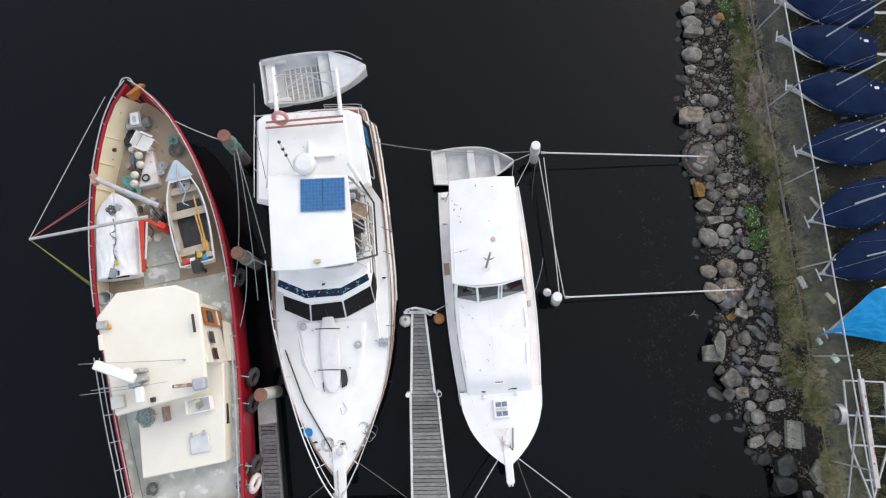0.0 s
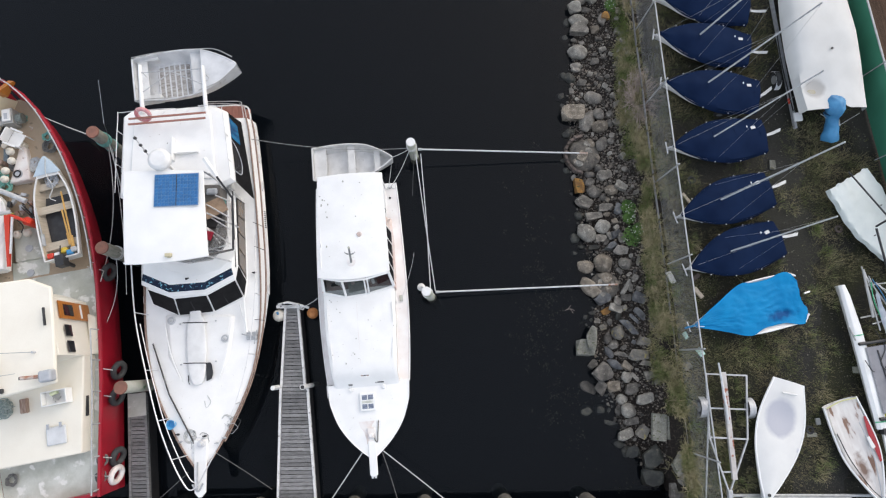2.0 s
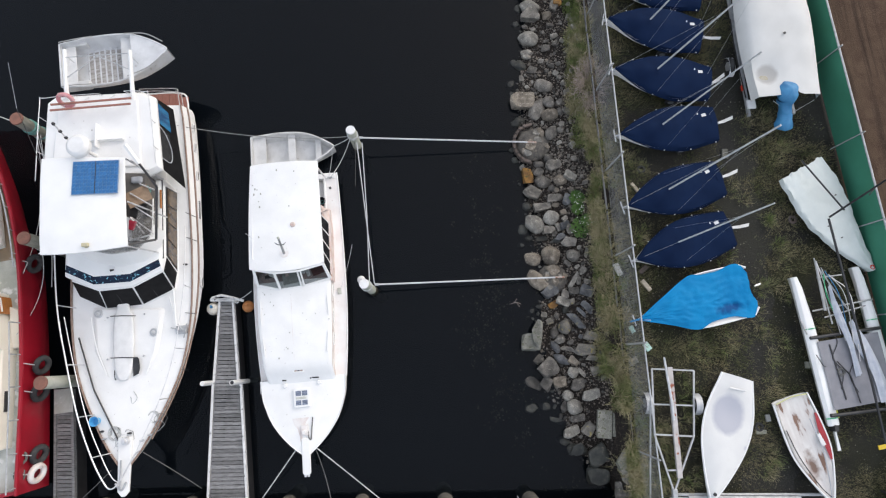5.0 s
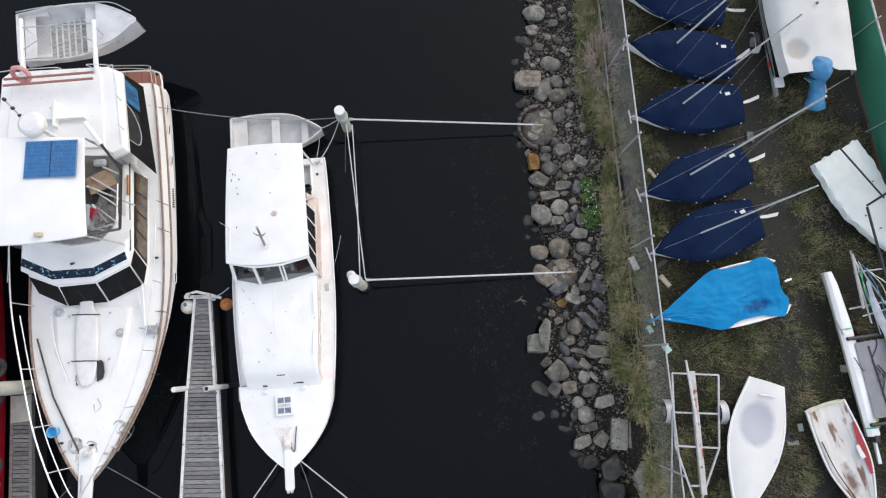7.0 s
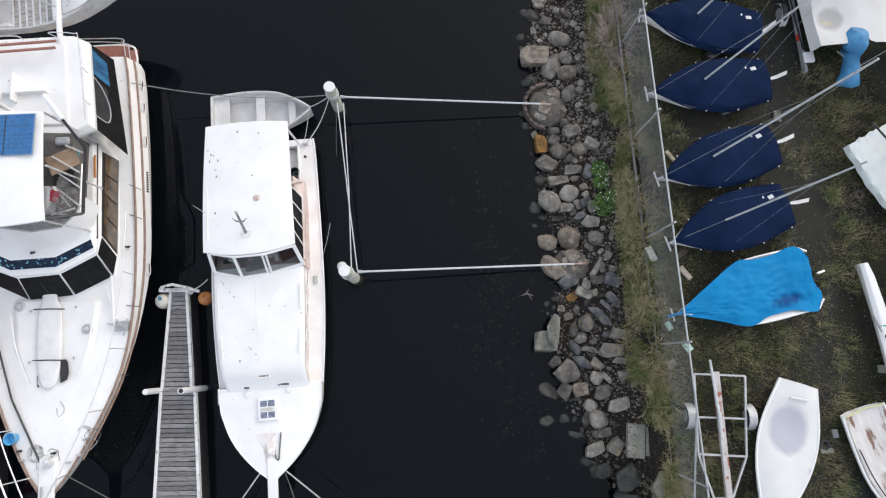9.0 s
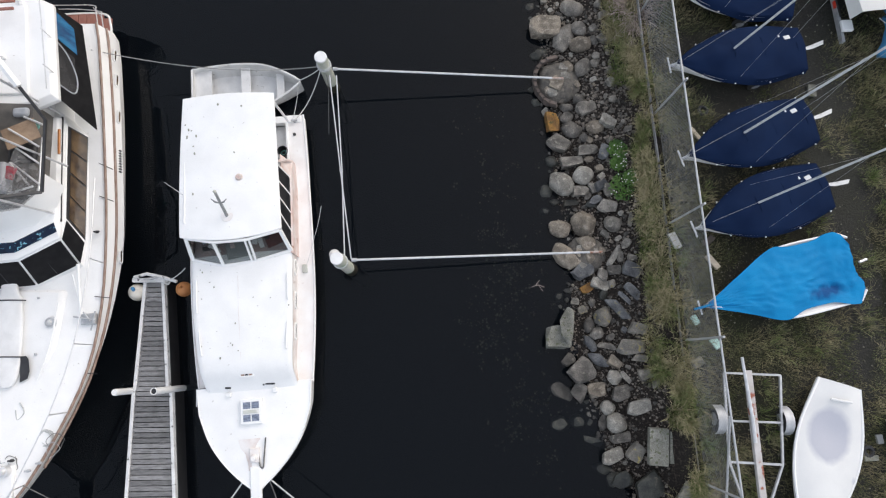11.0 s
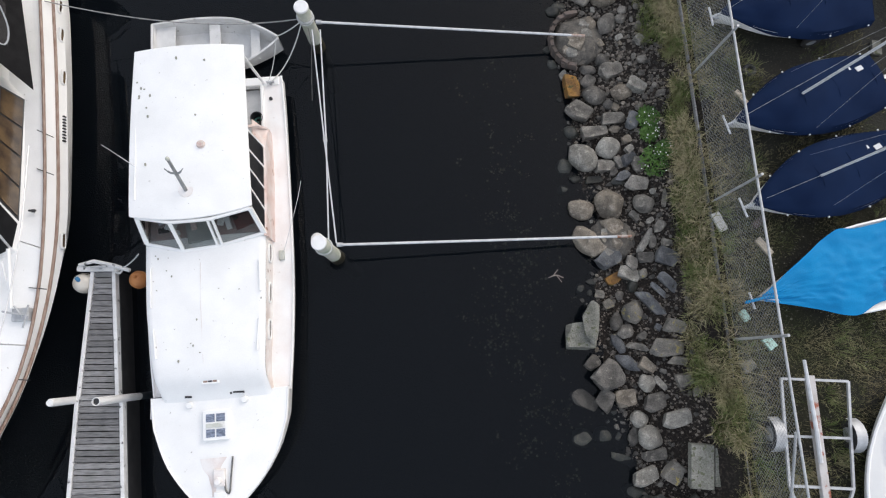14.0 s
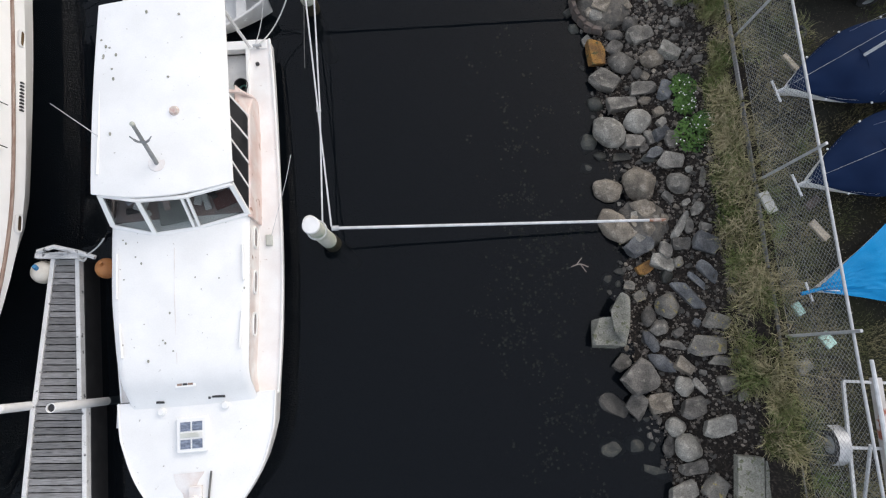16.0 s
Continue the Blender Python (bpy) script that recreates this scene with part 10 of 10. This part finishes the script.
for x, y, sx, sy, rz in ((9.25, 3.26, 0.47, 0.36, 70), (10.41, 2.89, 0.42, 0.21, 0), (9.46, 0.56, 0.3, 0.19, 60), (10.54, 0.61, 0.3, 0.25, 90), (10.01, -1.98, 0.21, 0.13, 20), (9.39, -2.48, 0.53, 0.38, 0), (9.8, -2.43, 0.38, 0.34, 0), (9.35, 11.42, 0.46, 0.29, 80), (9.32, 9.18, 0.5, 0.38, -40), (9.26, 7.12, 0.38, 0.27, 0),):
    rock(x, y, sx, sy, rz, 0, WT, -0.05)
for x, y, sx, sy, rz in ((9.94, 2.97, 0.53, 0.17, 10), (10.12, -2.87, 0.55, 0.19, -15),):
    rock(x, y, sx, sy, rz, 1, WT, -0.05)
for x, y, sx, sy, rz, mm, lift, flat in ((9.36, -0.45, 0.62, 0.56, 8, CO, 0.12, 0.6), (9.55, -0.18, 0.34, 0.88, -8, CO, 0.3, 0.6), (9.87, -1.27, 0.66, 0.6, 40, DK, 0.1, 0.5), (11.3, -3.84, 0.72, 0.66, 20, WT, 0.12, 0.55), (11.9, -3.96, 0.62, 0.6, 35, CO, 0.05, 0.5), (11.3, -4.5, 0.7, 0.6, 5, WT, 0.1, 0.6), (11.95, -4.42, 0.34, 0.3, 40, S, 0.05, 0.6), (12.0, -4.85, 0.6, 0.5, 10, S, 0.05, 0.5), (10.75, -3.75, 0.5, 0.4, 30, WT, 0.05, 0.6), (9.75, 11.06, 0.69, 0.47, 0, S, 0.05, 0.7), (9.6, 11.9, 0.5, 0.45, 20, PL, 0.05, 0.7), (10.2, 12.3, 0.55, 0.4, -20, S, 0.05, 0.7), (9.7, 12.8, 0.6, 0.5, 0, PL, 0.05, 0.7)):
    rock(x, y, sx, sy, rz, 1, mm, lift, flat)
for x, y, sx, sy, rz in ((9.14, 7.02, 0.34, 0.3, 20), (9.43, 4.06, 0.36, 0.3, -30), (9.0, 8.5, 0.4, 0.3, 40), (9.1, 9.3, 0.34, 0.28, 70), (9.25, 10.8, 0.36, 0.3, 10), (9.62, 0.02, 0.3, 0.24, 30), (10.35, -3.5, 0.5, 0.3, -10), (10.6, -3.75, 0.42, 0.36, 30), (9.2, 2.75, 0.26, 0.2, 0)):
    rock(x, y, sx, sy, rz, 0, WT, -0.05)
rock(10.7, 11.5, 0.3, 0.3, 0, 1, OC)
rock(9.47, 5.08, 0.34, 0.6, 12, 1, OC, 0.06)
# the flat concrete slab in two halves
slab = thing("concrete_slab", "broken flat concrete slab lying on the bank", "slab", pose(11.62, -2.93, 0.56, 3, -3, -4))
for x0, x1 in ((-0.4, 0.04), (0.06, 0.56)):
    part("half", box(x0, x1, -0.42 + 0.06 * (x0 > 0), 0.4 - 0.05 * (x0 > 0), -0.18, 0.0 - 0.02 * (x0 > 0)), CONCRETE, slab, bevel=0.015)
# smaller stones between
tries = 0
while len(placed) < 290 and tries < 9000:
    tries += 1
    y = rock_rnd.uniform(-4.6, 12.8)
    e = shore(y)
    x = e + rock_rnd.uniform(-0.25, 1.85) * (1 if y > -3 else 0.6)
    s = rock_rnd.choice((0.07, 0.09, 0.11, 0.14, 0.18, 0.22))
    if x > 11.5 or (abs(x - 11.62) < 0.6 and abs(y + 2.98) < 0.6) or any((x - a) ** 2 + (y - b) ** 2 < (r * 0.9 + s * 0.5) ** 2 for a, b, r in placed) or math.hypot(x - 9.72, y - 6.24) < 0.66 or math.hypot(x - 10.2, y - 1.62) < 0.4:
        continue
    rock(x, y, s * rock_rnd.uniform(0.8, 1.5), s, rock_rnd.uniform(0, 180), int(rock_rnd.random() < 0.75), rock_rnd.choice(((S, S, DK, TN, PL) if y > 1 else (DK, BL, S, LI, TN)) if x > e else (WT,)))


# the smallest stones, joined
def pebble_mesh(k):
    r = random.Random(300 + k)
    bm = bmesh.new()
    for _ in range(13):
        bm.verts.new(Vector((r.gauss(0, 1), r.gauss(0, 1), r.gauss(0, 0.9))).normalized() * r.uniform(0.38, 0.52))
    bmesh.ops.convex_hull(bm, input=bm.verts)
    bmesh.ops.delete(bm, geom=[v for v in bm.verts if not v.link_faces], context="VERTS")
    return finish(bm, "pebble", STONE, 24)


PEBBLES = [pebble_mesh(k) for k in range(10)]
verts, faces = [], []
for _ in range(900):
    y = rock_rnd.uniform(-5.0, 12.8)
    x = shore(y) + rock_rnd.uniform(-0.1, 2.1)
    s = rock_rnd.choice((0.03, 0.04, 0.06, 0.09, 0.12))
    if x > 11.6 or (abs(x - 11.62) < 0.5 and abs(y + 2.98) < 0.5):
        continue
    me = rock_rnd.choice(PEBBLES)
    mtx = pose(x, y, land(x, y) + 0.02, rock_rnd.uniform(-20, 20), rock_rnd.uniform(-20, 20), rock_rnd.uniform(0, 180)) @ Matrix.Diagonal((s * 1.5, s, s * 0.8, 1))
    i = len(verts)
    verts += [mtx @ v.co for v in me.vertices]
    faces += [[i + k for k in p.vertices] for p in me.polygons]
me = bpy.data.meshes.new("small_stones")
me.from_pydata(verts, [], faces)
me.materials.append(STONE_DARK)
ob = new("small_stones", me)
ob.parent = bank
tagged(ob, "small broken stones between the boulders", kind="stuff")


# gravel between the stones
def scatter_mesh(name, rows, material, parent=None):
    """Many small pointed pebbles joined in one."""
    verts, faces = [], []
    for x, y, z, s in rows:
        i = len(verts)
        a = rock_rnd.uniform(0, 6.28)
        for k in range(4):
            r = s * rock_rnd.uniform(0.7, 1.2)
            verts.append((x + r * math.cos(a + k * 1.57), y + r * math.sin(a + k * 1.57), z - s * 0.3))
        for k in range(4):
            r = s * rock_rnd.uniform(0.4, 0.65)
            verts.append((x + r * math.cos(a + 0.4 + k * 1.57), y + r * math.sin(a + 0.4 + k * 1.57), z + s * rock_rnd.uniform(0.3, 0.6)))
        faces += [(i + k, i + (k + 1) % 4, i + 4 + (k + 1) % 4, i + 4 + k) for k in range(4)] + [(i + 4, i + 5, i + 6, i + 7)]
    me = bpy.data.meshes.new(name)
    me.from_pydata(verts, [], faces)
    me.materials.append(material)
    ob = new(name, me)
    ob.parent = parent
    return tagged(ob, "", kind="stuff")


def island_material(name, dark, pale):
    m = bpy.data.materials.new(name)
    m.use_nodes = True
    n, link = m.node_tree.nodes, m.node_tree.links.new
    geo = n.new("ShaderNodeNewGeometry")
    link(nodes_mix(n, link, geo.outputs["Random Per Island"], dark, pale), n["Principled BSDF"].inputs["Base Color"])
    n["Principled BSDF"].inputs["Roughness"].default_value = 0.9
    return m


GRAVEL = island_material("mixed_gravel", (0.016, 0.015, 0.013), (0.24, 0.205, 0.17))
rows = []
for _ in range(15000):
    y = rock_rnd.uniform(-5, 13)
    x = shore(y) + rock_rnd.uniform(0.05, 2.3)
    if x < 11.7:
        rows.append((x, y, land(x, y) + 0.004, rock_rnd.choice((0.008, 0.012, 0.016, 0.022, 0.032, 0.045) if y < 4.6 or y > 9.5 else (0.014, 0.02, 0.03, 0.042, 0.055))))
tagged(scatter_mesh("gravel", rows, GRAVEL), "mixed grey gravel between the boulders", "gravel")
WEED = island_material("drowned_weed", (0.10, 0.07, 0.03), (0.42, 0.36, 0.22))
rows = []
for _ in range(230):
    y = rock_rnd.gauss(0.4, 2.4)
    x = shore(y) - abs(rock_rnd.gauss(1.35, 0.5)) - 0.1
    for _ in range(rock_rnd.randint(2, 9)):
        a, b = x + rock_rnd.gauss(0, 0.09), y + rock_rnd.gauss(0, 0.09)
        rows.append((a, b, land(a, b) + 0.015, rock_rnd.choice((0.012, 0.016, 0.022, 0.035))))
tagged(scatter_mesh("seabed_scraps", rows, WEED), "pale weed and shell scraps on the harbour bed", "weed")


MORTAR = mat("rubble_mortar", (0.15, 0.135, 0.115), (0.075, 0.07, 0.062), 5.0, 0.95, bump=0.9, fine=26.0, grain=0.4, depth=0.03, spots=((0.19, 0.165, 0.135), 6.0, 0.40))


# mortared mounds that hold the rods, one edged with bricks
def mound(x, y, r, label):
    th = thing("mortar_mound", label, "mound", Matrix.Translation((x, y, land(x, y) - 0.05)))
    bm = ball(1.0, None, 4)
    for v in bm.verts:
        n = noise.noise(v.co * 3.2 + Vector((x, y, 0))) * 0.16 + noise.noise(v.co * 8 + Vector((y, x, 0))) * 0.07
        v.co = Vector((v.co.x * r, v.co.y * r, v.co.z * 0.3)) * (1 + n)
    part("mortar", bm, MORTAR, th, angle=60)
    for k in range(9):
        a = rock_rnd.uniform(0, 6.28)
        q = r * rock_rnd.uniform(0.2, 0.75)
        me = stone_of(k % 2, STONE_TAN if k % 3 else STONE_PALE)
        ob = new("set_stone", me)
        ob.parent = th
        s = rock_rnd.uniform(0.22, 0.42)
        ob.matrix_basis = pose(q * math.cos(a), q * math.sin(a), 0.17 + 0.09 * (1 - q / r), 0, 0, 60 * k) @ Matrix.Diagonal((s, s * 0.8, s * 0.5, 1))
    return th


mn = mound(9.72, 6.24, 0.62, "rubble and mortar mound edged with worn bricks, holding a rod")
brick_mesh = finish(box(-0.05, 0.05, -0.11, 0.11, -0.06, 0.06), "brick", BRICK)
for k in range(10):
    a = radians(110 + 15 * k)
    ob = new("brick", brick_mesh)
    ob.parent = mn
    ob.matrix_basis = pose(0.68 * math.cos(a), 0.68 * math.sin(a), 0.14, 0, -18, math.degrees(a) + 90 + rock_rnd.uniform(-5, 5)) @ Matrix.Diagonal((1.6, 0.8, 1.6, 1)) @ pose(0, 0, 0, 0, 0, 90)
mound(10.2, 1.62, 0.5, "rubble and mortar mound holding a rod")


# ---- grass, weeds and bushes ----
def blades(name, label, spots, material, seed, wide=0.006):
    """Tufts of arched blades: spots are (x, y, z, height, count, spread)."""
    r = random.Random(seed)
    verts, faces = [], []
    for x, y, z, h, count, spread in spots:
        for _ in range(count):
            a = r.uniform(0, 6.283)
            q = spread * math.sqrt(r.random())
            bx, by = x + q * math.cos(a), y + q * math.sin(a)
            out = a + r.uniform(-0.9, 0.9)
            hh = h * r.uniform(0.5, 1.2)
            reach = hh * r.uniform(0.45, 1.15)
            w = wide * r.uniform(0.7, 1.5)
            sx, sy = -math.sin(out) * w, math.cos(out) * w
            mx, my = bx + reach * 0.45 * math.cos(out), by + reach * 0.45 * math.sin(out)
            tx, ty = bx + reach * math.cos(out), by + reach * math.sin(out)
            i = len(verts)
            verts += [(bx - sx, by - sy, z), (bx + sx, by + sy, z), (mx - sx * 0.8, my - sy * 0.8, z + hh * 0.75), (mx + sx * 0.8, my + sy * 0.8, z + hh * 0.75), (tx, ty, z + hh * r.uniform(0.55, 0.95))]
            faces += [(i, i + 1, i + 3, i + 2), (i + 2, i + 3, i + 4)]
    me = bpy.data.meshes.new(name)
    me.from_pydata(verts, [], faces)
    me.materials.append(material)
    return tagged(new(name, me), label, "grass", kind="stuff")


g = random.Random(17)
spots = []
for _ in range(1500):
    y = g.uniform(-5.2, 13.5)
    edge = 11.45 + 0.25 * noise.noise((y * 0.7, 3, 0)) + (0.35 if y < -1.5 else 0) + (0.3 if y < -3 else 0)
    if y > 6:
        edge -= 0.45
    x = g.uniform(edge, fence_x(y) + 0.15)
    if (abs(x - 11.62) < 0.5 and abs(y + 2.98) < 0.5) or noise.noise((x * 1.3, y * 1.3, 9)) < -0.12 or (x > fence_x(y) - 0.25 and g.random() < 0.75):
        continue
    spots.append((x, y, land(x, y) - 0.01, g.uniform(0.12, 0.42), g.randint(18, 40), 0.1))
blades("bank_grass", "long dry and green grass on the brow of the bank", spots, BANK_GRASS, 2, 0.0042)
short = random.Random(29)
spots = []
for _ in range(2600):
    y = short.uniform(-5.2, 13.5)
    edge = 11.4 + 0.22 * noise.noise((y * 0.9, 5, 0)) + (0.35 if y < -1.5 else 0) + (0.3 if y < -3 else 0) - (0.45 if y > 6 else 0)
    x = short.uniform(edge, fence_x(y) - 0.15)
    if x < edge or (abs(x - 11.62) < 0.5 and abs(y + 2.98) < 0.5) or noise.noise((x * 1.1, y * 1.1, 40)) < -0.25:
        continue
    spots.append((x, y, land(x, y) - 0.01, short.uniform(0.06, 0.17), short.randint(12, 26), 0.1))
blades("green_grass", "short fresh green grass on the brow of the bank", spots, FRESH_GRASS, 6, 0.0042)
straw = random.Random(41)
spots = []
for _ in range(900):
    y = straw.uniform(-5.0, 13.0)
    x = straw.uniform(11.4 + (0.3 if y < -1.5 else 0), fence_x(y) - 0.1)
    if (abs(x - 11.7) < 0.55 and abs(y + 2.98) < 0.5) or noise.noise((x * 1.6, y * 0.9, 60)) < 0.02:
        continue
    spots.append((x, y, land(x, y), straw.uniform(0.2, 0.5), straw.randint(5, 12), 0.07))
blades("dry_straw", "long pale straw stalks bent over the brow of the bank", spots, STRAW, 8, 0.0055)
spots = []
for _ in range(15000):
    x, y = g.uniform(12.0, 20.2), g.uniform(-5.4, 12.8)
    if x > screen_x(y) - 0.05:
        continue
    n = noise.noise((x * 0.55, y * 0.55, 21)) + 0.5 * noise.noise((x * 1.7, y * 1.7, 4))
    near = max(0, 1 - abs(x - fence_x(y) - 0.3) / 0.8)
    lane = 0.45 * max(0, 1 - abs(x - 16.1) / 0.9) * (1 if 1.0 < y < 9.5 else 0.3)
    if n + 0.5 * near - lane < g.uniform(-0.22, 0.1) or g.random() < 0.2:
        continue
    spots.append((x, y, land(x, y) - 0.01, g.uniform(0.05, 0.13) + 0.14 * max(0, n - 0.2) + 0.06 * near, g.randint(8, 18), 0.2))
blades("yard_grass", "patchy short grass and straw in the boat yard", spots, YARD_GRASS, 3, 0.0038)
spots = [(x + g.gauss(0, 0.2), y + g.gauss(0, 0.2), 0.88, 0.26, 55, 0.16) for x, y in ((18.2, -0.1), (13.6, -4.3), (13.4, -3.9), (13.2, -4.2), (16.9, 3.3), (17.2, 2.3), (16.4, 0.1), (16.6, -0.8), (13.0, -4.6), (16.2, -3.9), (16.0, -4.5), (13.9, -2.5), (13.5, -1.9), (17.0, 1.6), (16.7, 1.2), (17.5, 1.0), (15.2, -0.3), (14.4, -0.6), (16.3, -2.0), (13.0, -3.3), (13.3, -3.0), (15.6, 2.0), (12.9, 2.9), (12.8, 5.2), (16.0, 4.2), (17.7, 5.6), (16.9, 6.5), (18.6, 5.2)) for _ in range(3)]
blades("tall_tufts", "taller yellow-green tufts in the yard", spots, BANK_GRASS, 4, 0.0035)
rows = []
for _ in range(5200):
    x, y = g.uniform(12.1, 20.0), g.uniform(-5.2, 12.6)
    if x < screen_x(y) - 0.1 and noise.noise((x * 0.8, y * 0.8, 33)) > -0.15:
        rows.append((x, y, land(x, y) + 0.01, g.choice((0.008, 0.012, 0.016, 0.024))))
tagged(scatter_mesh("yard_grit", rows, island_material("yard_grit", (0.03, 0.028, 0.024), (0.26, 0.24, 0.19))), "scattered grit, dead leaves and shells in the yard", "gravel")


def leafy_bush(x, y, r, h, label):
    th = thing("leafy_weed", label, "bush", Matrix.Translation((x, y, land(x, y))), "green weeds")
    rr = random.Random(int(x * 100 + y * 10))
    stems = bmesh.new()
    verts, faces, fv, ff = [], [], [], []
    for k in range(14):
        a, q = rr.uniform(0, 6.28), r * math.sqrt(rr.random())
        top = Vector((q * math.cos(a), q * math.sin(a), h * rr.uniform(0.6, 1.0)))
        stems = merge(stems, tube([(top.x * 0.3, top.y * 0.3, 0), top], 0.006, 4))
    for k in range(520):
        a, q = rr.uniform(0, 6.28), r * math.sqrt(rr.random()) * (1 + 0.3 * noise.noise((math.cos(k) * 2, math.sin(k) * 2, x)))
        c = Vector((q * math.cos(a), q * math.sin(a), h * rr.uniform(0.35, 1.0) * (1.1 - 0.5 * (q / r) ** 2)))
        u = Vector((rr.uniform(-1, 1), rr.uniform(-1, 1), rr.uniform(-0.3, 0.3))).normalized()
        v = u.orthogonal().normalized() * 0.5
        s = rr.uniform(0.02, 0.045)
        i = len(verts)
        verts += [c - u * s, c - v * s, c + u * s, c + v * s]
        faces.append((i, i + 1, i + 2, i + 3))
        if k % 26 == 0:
            i = len(fv)
            d = c + Vector((0, 0, 0.04))
            fv += [d + Vector((0.018, 0, 0)), d + Vector((0, 0.018, 0)), d - Vector((0.018, 0, 0)), d - Vector((0, 0.018, 0))]
            ff.append((i, i + 1, i + 2, i + 3))
    part("stems", stems, LEAF, th)
    for nm, vv, fc, mm in (("leaves", verts, faces, LEAF), ("flowers", fv, ff, FLOWER)):
        me = bpy.data.meshes.new(nm)
        me.from_pydata(vv, [], fc)
        me.materials.append(mm)
        ob = new(nm, me)
        ob.parent = th
        tagged(ob, kind="stuff")


for x, y, r, h in ((11.05, 4.25, 0.26, 0.2), (11.05, 3.9, 0.22, 0.18), (11.08, 3.25, 0.34, 0.25), (11.3, 3.45, 0.22, 0.2), (10.95, 11.9, 0.25, 0.2)):
    leafy_bush(x, y, r, h, "fresh green leafy weed with tiny white flowers")


def twig_bush(x, y, r, h):
    th = thing("twiggy_bush", "bare pale twiggy bush beside the fence", "bush", Matrix.Translation((x, y, land(x, y))))
    rr = random.Random(3)
    bits = []
    for k in range(230):
        a = rr.uniform(0, 6.28)
        root = Vector((0.16 * math.cos(a) * rr.random(), 0.42 * math.sin(a) * rr.random(), 0))
        d = Vector((0.75 * math.cos(a), 1.25 * math.sin(a), rr.uniform(0.4, 1.3))).normalized()
        ln = h * rr.uniform(0.5, 1.15)
        p1 = root + d * ln * 0.5
        p2 = p1 + (d + Vector((rr.uniform(-0.5, 0.5), rr.uniform(-0.5, 0.5), rr.uniform(-0.6, 0.1)))).normalized() * ln * 0.5
        bits.append(tube([root, p1, p2], [0.009, 0.006, 0.003], 3))
        for _ in range(4):
            q = p1.lerp(p2, rr.random())
            bits.append(tube([q, q + Vector((rr.uniform(-1, 1), rr.uniform(-1, 1), rr.uniform(-0.2, 0.6))).normalized() * ln * 0.22], [0.005, 0.0025], 3))
    part("brush", merge(*bits), TWIG, th)


twig_bush(11.5, 8.0, 0.7, 0.85)
tagged(part("sunken_branch", merge(tube(smooth([(8.75, 0.78, -0.22), (8.95, 0.85, -0.18), (9.12, 0.8, -0.2)]), 0.012, 5), tube([(8.9, 0.84, -0.19), (9.0, 0.97, -0.18)], 0.009, 5), tube([(8.98, 0.84, -0.19), (9.08, 0.7, -0.2)], 0.009, 5)), TWIG), "pale forked branch floating by the rocks", "branch")
